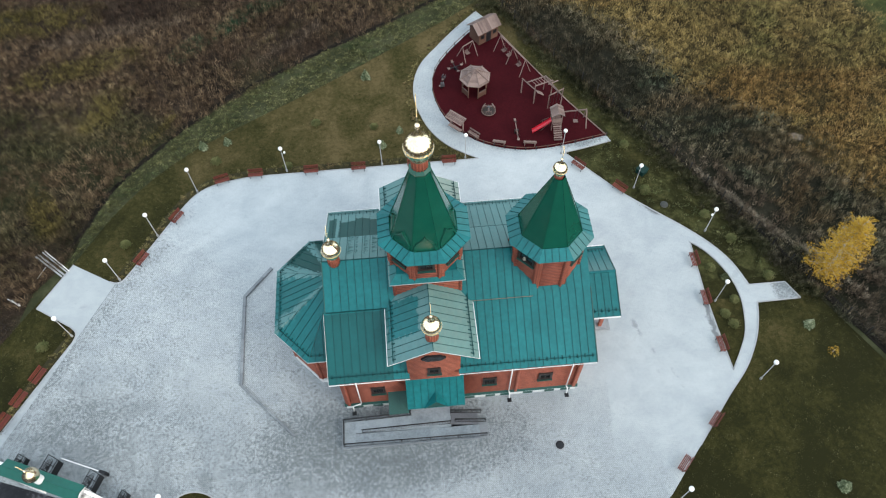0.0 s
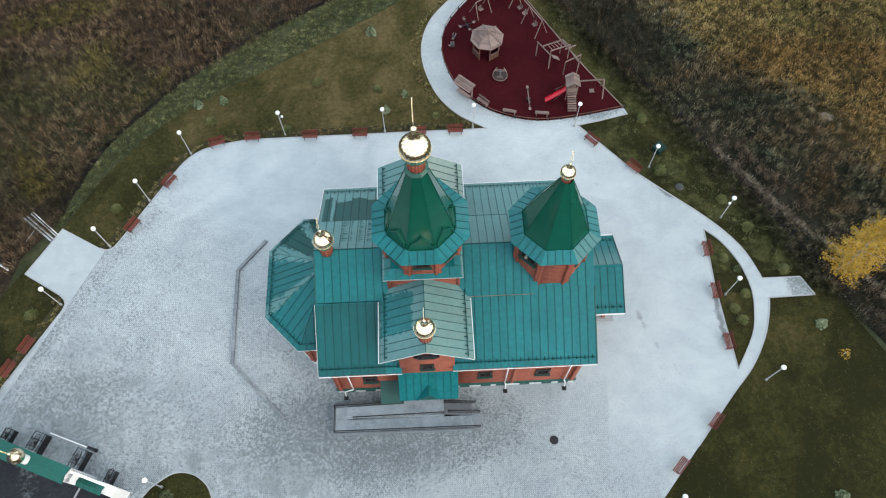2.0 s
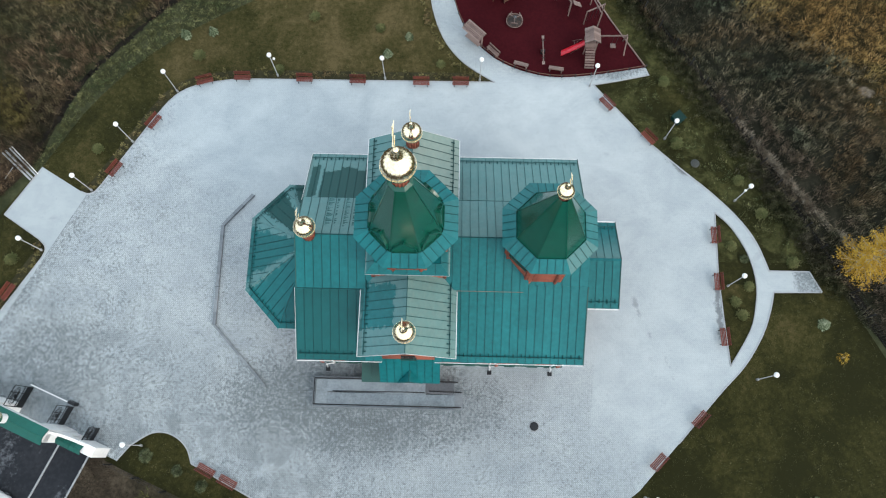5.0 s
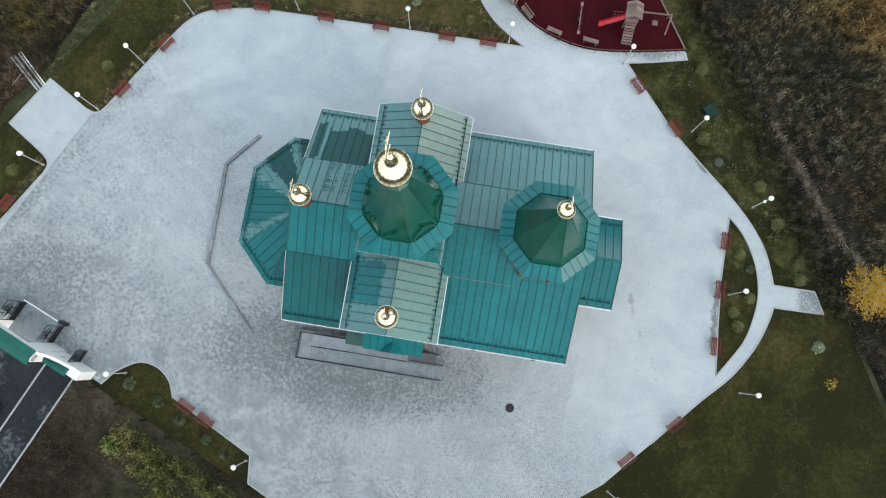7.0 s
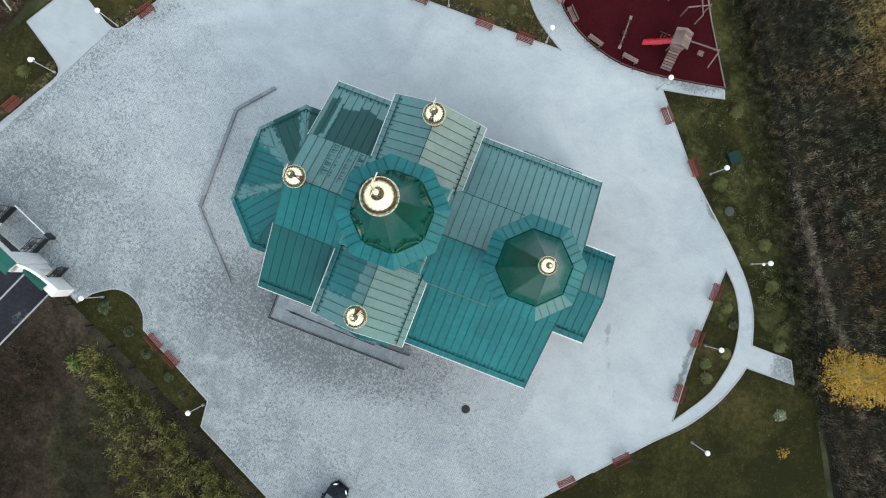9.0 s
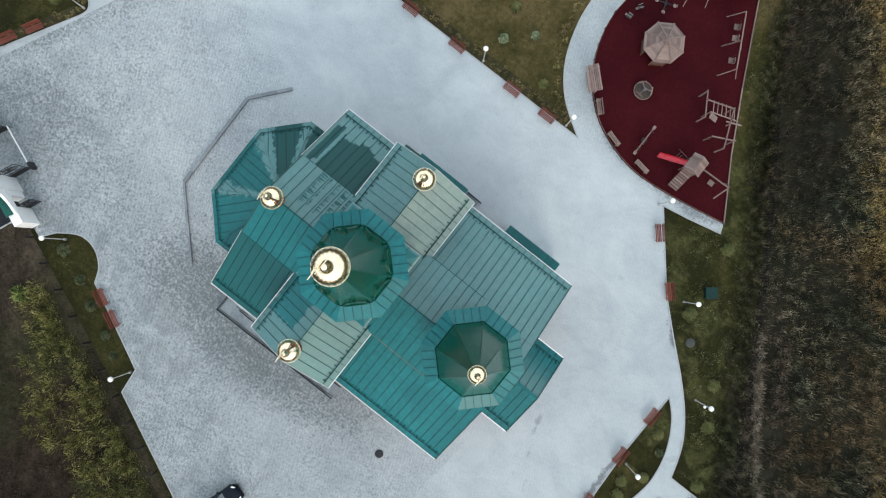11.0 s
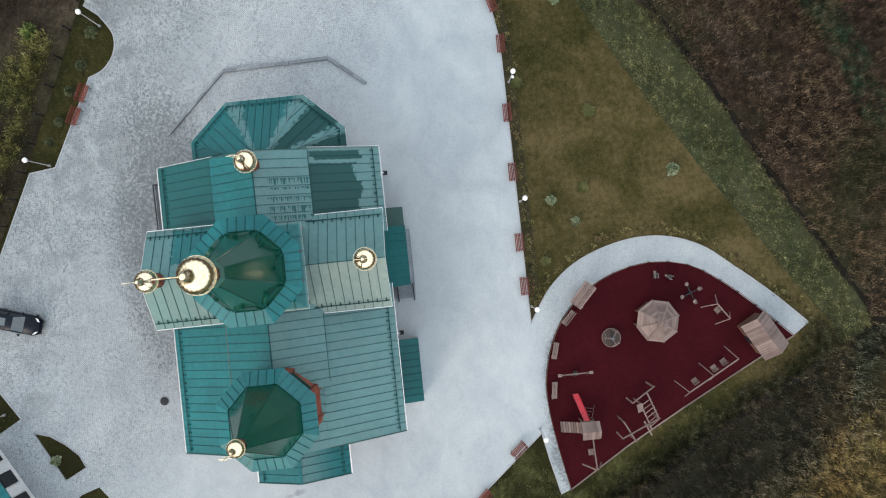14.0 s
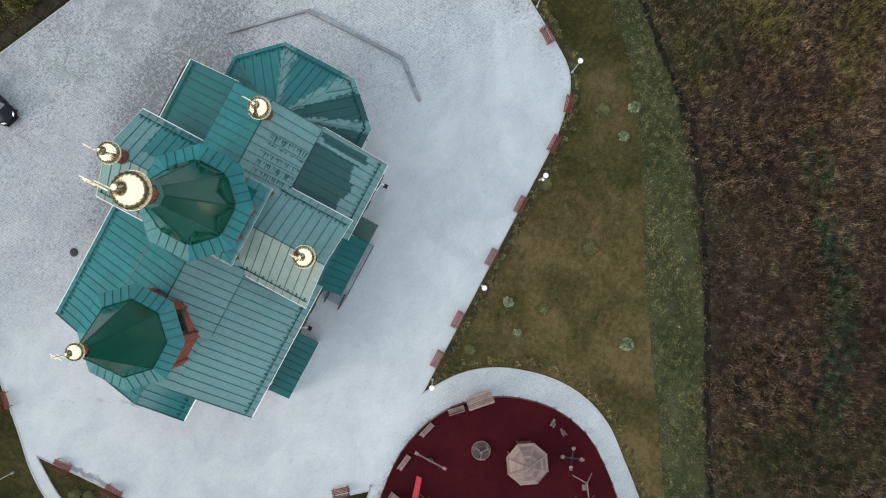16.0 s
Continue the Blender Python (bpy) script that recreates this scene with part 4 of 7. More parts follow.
for s in (-1, 1):
    for x0, x1, y in ((2.1, 12.45, 7.5), (-7.85, -2.1, 7.5), (-2.1, 2.1, 7.85)):
        f = Build()
        f.slab([(x0, s * (y + 0.13), 0.74), (x1, s * (y + 0.13), 0.74), (x1, s * (y - 0.06), 1.1), (x0, s * (y - 0.06), 1.1)][::-s], (0, -s * 0.03, -0.05))
        part("plinth_flashing", f, DARKGREEN, church, "dark green flashing over the plinth")
    for x in (-6.7, -5.0, 3.0, 4.8, 6.1, 8.1, 10.0, 11.4):
        part("vent", Build().box((x - 0.42, s * 7.6 - 0.03, 0.22), (x + 0.42, s * 7.6 + 0.03, 0.55)), DARKGREEN, church)
    for x in (-4.7, 4.6, 9.3):
        window((x, s * WALL_Y), (0, s), 3.75, 0.98, 1.02)
    # pilasters of crossing log ends
    for x in (6.95, 12.0, -7.4):
        pl = Build()
        for k in range(27):
            pl.rod((x, s * (WALL_Y + 0.05), 1.17 + 0.24 * k), (x, s * (WALL_Y + 0.3), 1.17 + 0.24 * k), 0.125, 8)
        tagged(part("log_ends", pl, LOG, church, "pilaster of crossing log ends"), kind="stuff")
    window((0, -7.78 if s < 0 else 7.3), (0, s), 7.8, 0.86, 0.86)
    # the broad low gable window under the ridge
    m = pose(0, -7.93 if s < 0 else 7.45, 10.3)
    gw = Build()
    outline = [(-0.95, 0.0), (-0.55, -0.4), (0.55, -0.4), (0.95, 0.0), (0.5, 0.45), (-0.5, 0.45)]
    gw.slab([(x, s * 0.12, z) for x, z in (outline if s < 0 else outline[::-1])], (0, -s * 0.2, 0))
    g1 = part("gable_window", gw, IRON, church, "broad dark polygonal gable window", m)
    gp = Build()
    gp.slab([(x * 0.8, s * 0.14, z * 0.75) for x, z in (outline if s < 0 else outline[::-1])], (0, -s * 0.1, 0))
    part("pane", gp, GLASS, g1)
    # rain pipes
    for x, lean in ((-6.35, -0.3), (6.35, 0.1), (11.35, 0.15)):
        p = Build()
        foot = x + lean if x > 0 else x - 0.75
        p.rod((x + lean, s * 8.2, EAVE - 0.1), (x, s * 7.72, 6.7), 0.055, 8).rod((x, s * 7.72, 6.7), (x, s * 7.72, 1.4), 0.055, 8)
        p.rod((x, s * 7.72, 1.4), (foot, s * 7.8, 1.05), 0.055, 8).rod((foot, s * 7.8, 1.05), (foot, s * 7.95, 0.3), 0.055, 8)
        part("rain_pipe", p, WHITE, church, "white rain pipe with an angled foot")
        part("drain_grate", Build().box((foot - 0.18, s * 8.1 - 0.18, 0.1), (foot + 0.18, s * 8.1 + 0.18, 0.16)), IRON, church)

# apse: five walls and a half pyramid of roof
APSE = [(-8.2, -5.85), (-10.12, -5.85), (-12.87, -2.95), (-12.87, 2.95), (-10.12, 5.85), (-8.2, 5.85)]
TOP = (-7.4, 0, 10.25)
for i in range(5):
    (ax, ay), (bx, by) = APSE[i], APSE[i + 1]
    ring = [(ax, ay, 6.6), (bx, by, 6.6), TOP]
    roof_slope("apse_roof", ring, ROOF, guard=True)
    strip("gutter", (ax, ay, 6.55), (bx, by, 6.55), 0.045, 0.05, WHITE, "white eaves gutter")
    if i in (1, 2, 3, 0):
        strip("hip_cap", (bx, by, 6.64), tuple(Vector(TOP) + Vector((0, 0, 0.05))), 0.1, 0.05, ROOF)
    a = Vector((ax, ay)) + (Vector((-8.2, 0)) - Vector((ax, ay))) * 0.17
    b = Vector((bx, by)) + (Vector((-8.2, 0)) - Vector((bx, by))) * 0.17
    log_wall("log_wall", tuple(a), tuple(b), 1.0, 6.7)
    d = (b - a).normalized()
    if 0 < i < 4:
        window(tuple((a + b) / 2), (d.y, -d.x) if (d.y * (a.x + 7.5) - d.x * a.y) > 0 else (-d.y, d.x), 4.0, 1.1, 1.5)
ap = Build()
ap.prism([(-7.7, 4.98), (-9.85, 4.98), (-12.2, 2.52), (-12.2, -2.52), (-9.85, -4.98), (-7.7, -4.98)], 0.0, 0.75)
part("apse_plinth", ap, PLINTH, church)


# ---- towers ----
OCT = math.pi / 8


def octagon(apothem):
    r = apothem / math.cos(OCT)
    return [(r * math.cos(OCT + k * math.pi / 4), r * math.sin(OCT + k * math.pi / 4)) for k in range(8)]


def cross(parent, z, h, m):
    """A gilded three-barred cross on a ball; its bars lie across the church."""
    c = Build()
    c.turned([(0.02, z - 0.02), (0.11 * h, z + 0.0), (0.15 * h, z + 0.1 * h), (0.11 * h, z + 0.2 * h), (0.03, z + 0.24 * h)], 14, m)
    top = z + 2.0 * h
    for a, b, w in (((0, 0, z), (0, 0, top), 0.06), ((0, -0.48 * h, z + 1.45 * h), (0, 0.48 * h, z + 1.45 * h), 0.055), ((0, -0.22 * h, z + 1.75 * h), (0, 0.22 * h, z + 1.75 * h), 0.05), ((0, -0.28 * h, z + 0.92 * h), (0, 0.28 * h, z + 0.72 * h), 0.05)):
        c.beam(tuple(m @ Vector(a)), tuple(m @ Vector(b)), w * max(0.6, h * 0.6), w * max(0.6, h * 0.6))
    part("cross", c, GOLD, parent, "gilded three-barred cross on a ball")


def onion(centre, r, foot, drum_r, cross_h):
    """An onion dome on a red drum. foot: height at which the drum begins."""
    m = pose(*centre)
    k = r / 0.97
    drum_top = -0.92 * k
    d = Build()
    sides = 16
    d.turned([(drum_r, foot - centre[2]), (drum_r, drum_top - 0.02)], sides, m, False)
    for i in range(sides):
        a = 2 * math.pi * i / sides
        d.rod(tuple(m @ Vector((drum_r * math.cos(a), drum_r * math.sin(a), foot - centre[2]))), tuple(m @ Vector((drum_r * math.cos(a), drum_r * math.sin(a), drum_top - 0.03))), 0.045 * k + 0.01, 6)
    drum = part("drum", d, LOG, church, "red slatted drum under a dome")
    lobes = 20
    profile = [(0.6, -0.95), (0.68, -0.93), (0.68, -0.84), (0.64, -0.8), (0.72, -0.66), (0.86, -0.45), (0.95, -0.18), (0.97, 0.05), (0.95, 0.25), (0.88, 0.45), (0.75, 0.63), (0.57, 0.78), (0.38, 0.91), (0.24, 1.07), (0.16, 1.28), (0.1, 1.55), (0.07, 1.8)]
    vs, fs, n = [], [], lobes * 4
    for rr, z in profile:
        for i in range(n):
            a = 2 * math.pi * i / n
            rib = 1 + 0.018 * math.cos(lobes * a) * (1 if -0.7 < z < 1.0 else 0)
            vs.append((rr * k * rib * math.cos(a), rr * k * rib * math.sin(a), z * k))
    for j in range(len(profile) - 1):
        fs += [(j * n + i, j * n + (i + 1) % n, (j + 1) * n + (i + 1) % n, (j + 1) * n + i) for i in range(n)]
    fs += [tuple(range(n - 1, -1, -1)), tuple(range((len(profile) - 1) * n, len(profile) * n))]
    dome = part("onion_dome", Build().add(vs, fs, True, m), GOLD, church, "gilded onion dome, mirror bright")
    # scalloped valance under the bulge
    v = Build()
    for i in range(lobes):
        a, b = 2 * math.pi * (i + 0.06) / lobes, 2 * math.pi * (i + 0.94) / lobes
        mid = (a + b) / 2
        pts = [(0.985 * k * math.cos(a), 0.985 * k * math.sin(a), -0.02 * k), (0.985 * k * math.cos(b), 0.985 * k * math.sin(b), -0.02 * k), (0.93 * k * math.cos(b), 0.93 * k * math.sin(b), -0.3 * k), (0.9 * k * math.cos(mid), 0.9 * k * math.sin(mid), -0.42 * k), (0.93 * k * math.cos(a), 0.93 * k * math.sin(a), -0.3 * k)]
        v.slab([tuple(m @ Vector(q)) for q in pts[::-1]], (0.03 * k * math.cos(mid), 0.03 * k * math.sin(mid), 0))
    part("valance", v, GOLD, dome)
    cross(dome, 1.75 * k, cross_h, m)


def tower(x, wall_a, foot, top, eave_a, eave_z, tent_a, tent_z, tip_a, tip_z, windows, name):
    """An eight-sided log storey with a flared eave and a tall tent roof."""
    at = lambda ring, z: [(x + p, q, z) for p, q in ring]
    wall = octagon(wall_a)
    for k in range(8):
        a, b = wall[k], wall[(k + 1) % 8]
        mid = math.pi / 4 * (k + 1)
        o = (math.cos(mid), math.sin(mid))
        log_wall("tower_wall", (x + a[0], a[1]), (x + b[0], b[1]), foot, top, ends=0.28)
        c = (x + o[0] * wall_a, o[1] * wall_a)
        # paired corner logs
        for e in (0.13, -0.13):
            q = Vector(a).lerp(Vector(b), abs(e) / 2.0) if e > 0 else Vector(a).lerp(Vector(wall[k - 1]), abs(e) / 2.0)
            q = q * (1 + 0.1 / q.length)
            part("corner_log", Build().rod((x + q.x, q.y, foot), (x + q.x, q.y, top), 0.12, 8), LOG, church)
        # bell tower: dark panes stand in for the shade inside its open belfry
        if windows == "all" or (windows == "diagonal" and k % 2 == 0):
            w = window(c, o, top - 0.95 if windows == "all" else top - 0.85, 1.05 if windows == "all" else 1.3, 1.45 if windows == "all" else 1.5)
    lo, hi, tb, tt = octagon(eave_a), octagon(tent_a + 0.02), octagon(tent_a), octagon(tip_a)
    for k in range(8):
        j = (k + 1) % 8
        roof_slope("eave_skirt", [at(lo, eave_z)[k], at(lo, eave_z)[j], at(hi, tent_z)[j], at(hi, tent_z)[k]], ROOF, seam=0.55, deck=0.08)
        f = Build()
        p0, p1, p2, p3 = at(tb, tent_z - 0.05)[k], at(tb, tent_z - 0.05)[j], at(tt, tip_z)[j], at(tt, tip_z)[k]
        f.add([p0, p1, p2, p3], [(0, 1, 2, 3)])
        tent = part("tent_facet", f, TENT, church, "dark green sheet facet of a tent roof")
        strip("arris", p0, p3, 0.07, 0.05, TENT, parent=tent)
    b = Build()
    b.prism([(x + p, q) for p, q in octagon(eave_a - 0.12)], eave_z - 0.16, eave_z - 0.12)
    part("soffit", b, TRIM, church)


def kokoshnik(x, a, z, tilt, width, height, k):
    """An ogee arch with a recessed field, set into the foot of a tent facet; its hood runs back into the roof."""
    half = [(0.5, 0.0), (0.5, 0.2), (0.47, 0.36), (0.4, 0.5), (0.29, 0.62), (0.17, 0.73), (0.07, 0.85), (0.0, 1.0)]
    ring = [(p * width, q * height) for p, q in half] + [(-p * width, q * height) for p, q in half[-2::-1]]
    n = len(ring)
    vs = [(p, q, 0.1) for p, q in ring] + [(p, q, -0.45) for p, q in ring]
    vs += [(p * 0.87, 0.03 + q * 0.85, 0.1) for p, q in ring] + [(p * 0.85, 0.03 + q * 0.83, -0.2) for p, q in ring]
    fs = []
    for i in range(n):
        j = (i + 1) % n
        fs += [(i, n + i, n + j, j), (i, j, 2 * n + j, 2 * n + i), (2 * n + i, 2 * n + j, 3 * n + j, 3 * n + i)]
    fs.append(tuple(range(3 * n, 4 * n)))
    mid = math.pi / 4 * k
    o = Vector((math.cos(mid), math.sin(mid), 0))
    up = (Vector((0, 0, 1)) - o * math.tan(radians(tilt))).normalized()
    side = up.cross(o).normalized()
    out = side.cross(up).normalized()
    m = Matrix((side, up, out)).transposed().to_4x4()
    m.translation = Vector((x, 0, z)) + o * a
    part("kokoshnik", Build().add(vs, fs), TENT, church, "green ogee gable at the foot of the tent", m)


# main tower over the crossing
log_b = [(-2.55, -2.55), (2.55, -2.55), (2.55, 2.55), (-2.55, 2.55)]
for i in range(4):
    if i == 2:
        part("wall_cladding", Build().box((-2.55, 2.4, 9.6), (2.55, 2.6, 13.3)), ROOF, church, "green sheet cladding above the north arm")
    else:
        log_wall("tower_base_wall", log_b[i], log_b[(i + 1) % 4], 9.6, 13.3, ends=0.14)
sk, si = [(-2.9, -3.04), (2.9, -3.04), (2.9, 3.04), (-2.9, 3.04)], [(-2.3, -2.3), (2.3, -2.3), (2.3, 2.3), (-2.3, 2.3)]
for i in range(4):
    j = (i + 1) % 4
    roof_slope("tower_skirt", [(*sk[i], 13.18), (*sk[j], 13.18), (*si[j], 13.56), (*si[i], 13.56)], ROOF, seam=0.9, deck=0.1)
    strip("skirt_edge", (*sk[i], 13.14), (*sk[j], 13.14), 0.03, 0.06, PLINTH, "thin pale edge of the skirt roof")
part("skirt_deck", Build().box((-2.35, -2.35, 13.42), (2.35, 2.35, 13.54)), ROOF, church)
tower(0.0, 2.6, 13.3, 16.35, 3.4, 16.4, 2.4, 16.75, 0.6, 23.3, "all", "main")
for k in range(8):
    kokoshnik(0.0, 2.4, 16.74, 11, 1.66, 1.4, k)
onion((0, 0, 25.45), 0.97, 23.2, 0.52, 1.45)
# bell tower
tower(9.6, 2.55, 9.5, 14.85, 3.2, 14.95, 2.3, 15.5, 0.36, 21.2, "diagonal", "bell")
BELLMETAL = worn("pale_bronze", (0.36, 0.33, 0.26), (0.52, 0.48, 0.4), 0.45, 0.3)
bx, by = 9.6 - 2.62 * 0.7071 - 0.14, -2.62 * 0.7071 + 0.14
part("bell", Build().turned([(0.2, 13.3), (0.17, 13.36), (0.12, 13.5), (0.1, 13.62), (0.03, 13.68)], 16, pose(bx, by, 0)).rod((bx, by, 13.66), (bx, by, 14.7), 0.02), BELLMETAL, church, "small pale bell hanging in an opening of the bell tower")
onion((9.53, 0, 22.03), 0.5, 21.1, 0.3, 0.72)
# small domes on the ridges
for c, foot in (((0, -7.14, 14.2), 12.1), ((0, 7.15, 14.2), 12.1), ((-7.15, 0, 14.05), 12.1)):
    onion(c, 0.74, foot, 0.46, 0.92)
neck = Build()
neck.turned([(0.72, 23.1), (0.8, 23.22), (0.8, 23.32), (0.6, 23.5)], 8, pose(0, 0, 0), False, OCT)
part("tent_collar", neck, TENT, church)

# ---- porches ----
for s in (-1, 1):
    yy = lambda y: s * y
    porch = [(-2.35, yy(9.45), 3.72), (2.35, yy(9.45), 3.72), (2.35, yy(7.85 if s < 0 else 7.4), 6.2 if s < 0 else 6.9), (-2.35, yy(7.85 if s < 0 else 7.4), 6.2 if s < 0 else 6.9)]
    roof_slope("porch_roof", porch, ROOF, seam=0.6)
    if s < 0:
        part("gablet_face", Build().slab([(-0.9, -9.44, 3.78), (0.9, -9.44, 3.78), (0, -9.44, 4.96)], (0, 0.05, 0)), DARKGREEN, church)
    for e in (-1, 1):
        if s < 0:
            roof_slope("porch_gablet", [(e * 1.0, -9.5, 3.74), (0, -8.6, 5.06), (0, -9.5, 5.06)], ROOF, seam=2.5, deck=0.05)
        for y in (8.15,):
            part("porch_post", Build().box((e * 2.1 - 0.12, yy(y) - 0.12, 0.8), (e * 2.1 + 0.12, yy(y) + 0.12, 4.1)), LOG, church)
        strip("porch_beam", (e * 2.1, yy(7.6), 3.7), (e * 2.1, yy(9.4), 3.6), 0.18, 0.2, LOG)
    strip("porch_beam", (-2.3, yy(9.25), 3.62), (2.3, yy(9.25), 3.62), 0.18, 0.2, LOG)
    part("church_door", Build().box((-0.8, yy(7.93) - 0.05, 1.0), (0.8, yy(7.93) + 0.05, 3.2)), TRIM, church, "dark red double door under the porch")
    roof_slope("cellar_canopy", [(-3.95, yy(9.35), 2.6), (-2.3, yy(9.35), 2.6), (-2.3, yy(7.2), 3.15), (-3.95, yy(7.2), 3.15)], DARKGREEN, seam=0.85)
    for x in (-3.8, -2.5):
        part("canopy_post", Build().box((x - 0.06, yy(8.6) - 0.06, 0.1), (x + 0.06, yy(8.6) + 0.06, 2.7)), IRON, church)
# lean-to over the cellar stair on the north side
roof_slope("cellar_canopy", [(6.85, 9.5, 1.75), (12.05, 9.5, 1.75), (12.05, 7.15, 2.35), (6.85, 7.15, 2.35)], ROOF, seam=0.6)
part("cellar_wall", Build().box((6.95, 9.2, 0.1), (11.95, 9.4, 1.7)).box((11.75, 7.15, 0.1), (11.95, 9.2, 1.7)), PLINTH, church)
# west porch
for s in (-1, 1):
    roof_slope("west_porch_roof", [(12.5, s * 3.55, 5.65), (16.2, s * 3.55, 5.65), (16.2, 0, 7.2), (12.5, 0, 7.2)], ROOF, guard=True)
    strip("gutter", (12.95, s * 3.6, 5.62), (16.2, s * 3.6, 5.62), 0.09, 0.1, WHITE)
    strip("verge", (16.22, s * 3.55, 5.66), (16.22, 0, 7.2), 0.05, 0.15, DARKGREEN)
    log_wall("porch_wall", (12.3, s * 2.7), (13.0, s * 2.7), 0.6, 5.5)
    part("porch_post", Build().box((15.4, s * 1.95 - 0.13, 0.5), (15.7, s * 1.95 + 0.13, 5.9)), LOG, church)
    strip("porch_beam", (13.4, s * 2.7, 5.5), (15.8, s * 2.7, 5.5), 0.22, 0.24, LOG)
strip("ridge_cap", (12.6, 0, 7.24), (16.2, 0, 7.24), 0.2, 0.05, ROOF)
log_wall("porch_gable", (15.55, -2.7), (15.55, 2.7), 5.4, 5.7, top=6.9)
st = Build()
for i in range(4):
    st.box((12.2, -2.2 - 0.0 * i, 0.1 + 0.17 * i), (16.6 - 0.32 * i, 2.2, 0.27 + 0.17 * i))
part("porch_steps", st, CONCRETE, church, "concrete porch steps")


DARKSTONE = worn("dark_stone", (0.1, 0.11, 0.125), (0.22, 0.235, 0.26), 0.8, grain=9)
# ---- ramp and steps at the south porch ----
access = thing("access_ramp", "grey concrete access ramp with two runs and dark iron rails", "ramp")
r = Build()
r.box((-2.2, -10.05, 0.1), (1.15, -8.0, 0.92))
part("landing", r, RAMPSTONE, access)


def run(x0, z0, x1, z1, y0, y1):
    b = Build()
    b.add([(x0, y0, 0.1), (x1, y0, 0.1), (x1, y1, 0.1), (x0, y1, 0.1), (x0, y0, z0), (x1, y0, z1), (x1, y1, z1), (x0, y1, z0)], [(3, 2, 1, 0), (4, 5, 6, 7), (0, 1, 5, 4), (1, 2, 6, 5), (2, 3, 7, 6), (3, 0, 4, 7)])
    return b


part("ramp_run", run(-7.0, 0.55, -2.2, 0.9, -10.0, -8.95), RAMPSTONE, access)
part("landing", Build().box((-8.1, -11.22, 0.1), (-7.0, -8.85, 0.55)), RAMPSTONE, access)
part("ramp_run", run(-7.0, 0.55, 3.58, 0.18, -11.22, -10.06), RAMPSTONE, access)
part("end_plate", run(3.585, 0.18, 4.25, 0.16, -11.22, -9.85), EDGING, access, "paler slab at the foot of the ramp")
part("upstand", Build().beam((-8.15, -11.24, 0.56), (3.58, -11.24, 0.2), 0.09, 0.16), EDGING, access, "pale concrete upstand along the edge")
part("upstand", Build().beam((-8.12, -11.18, 0.56), (-8.12, -8.84, 0.56), 0.09, 0.16), EDGING, access, "pale concrete upstand along the edge")
part("upstand", Build().beam((-8.05, -8.83, 0.56), (-2.2, -8.83, 0.9), 0.09, 0.16), EDGING, access, "pale concrete upstand along the edge")
s_ = Build()
for i in range(5):
    s_.box((1.15, -10.0, 0.1), (1.5 + 0.5 * i, -9.0, 0.83 - 0.15 * i))
part("steps", s_, DARKSTONE, access, "dark stone steps")


def railing(parent, a, b, h=0.9, gap=1.4, name="railing"):
    a, b = Vector(a), Vector(b)
    n = max(1, round((b - a).length / gap))
    g = Build()
    for i in range(n + 1):
        p = a.lerp(b, i / n)
        g.rod(p, p + Vector((0, 0, h)), 0.03)
    for k in (0.12, 0.8, 0.97):
        g.rod(a + Vector((0, 0, h * k)), b + Vector((0, 0, h * k)), 0.036 if k > 0.9 else 0.018)
    m = round((b - a).length / 0.14)
    for i in range(1, m):
        p = a.lerp(b, i / m)
        g.rod(p + Vector((0, 0, h * 0.12)), p + Vector((0, 0, h * 0.8)), 0.013, 4)
    return part(name, g, IRON, parent, "dark iron railing with thin balusters")


railing(access, (-7.95, -11.08, 0.5), (4.1, -11.08, 0.15), gap=2.4)
railing(access, (-6.4, -10.0, 0.5), (1.1, -10.0, 0.85), gap=2.4)
railing(access, (-7.95, -11.08, 0.5), (-7.95, -8.98, 0.5))
railing(access, (-7.95, -8.98, 0.5), (-2.2, -8.98, 0.85), gap=2.0)
railing(access, (1.5, -9.86, 0.75), (4.1, -9.86, 0.15), gap=2.4)
railing(access, (1.2, -9.05, 0.8), (3.8, -9.05, 0.15), gap=2.4)
north_steps = thing("stone_steps", "grey stone steps with iron rails at the north porch", "steps")
n_ = Build()
for i in range(5):
    n_.box((-2.2, 7.95, 0.1), (2.4 + 0.3 * i, 9.6, 0.9 - 0.16 * i))
part("steps", n_, RAMPSTONE, north_steps)
railing(north_steps, (2.4, 9.5, 0.7), (3.8, 9.5, 0.2))
railing(north_steps, (2.4, 8.2, 0.7), (3.8, 8.2, 0.2))

# ---- low wall round the apse ----
kerb_wall = thing("low_wall", "low grey stone edging wall in three bends round the apse", "low wall")
BENDS = [(-14.8, 7.25), (-17.25, 4.3), (-17.05, -4.65), (-12.25, -9.65)]
for (ax, ay), (bx, by) in zip(BENDS, BENDS[1:]):
    n = round(math.hypot(bx - ax, by - ay) / 1.15)
    for i in range(n):
        a, b = Vector((ax, ay, 0.27)).lerp(Vector((bx, by, 0.27)), (i + 0.015) / n), Vector((ax, ay, 0.27)).lerp(Vector((bx, by, 0.27)), (i + 0.985) / n)
        part("edging_stone", Build().beam(a, b, 0.27 if ay > 0 or bx < -15 else 0.18, 0.26 if ay > 0 or bx < -15 else 0.2), EDGING, kerb_wall)

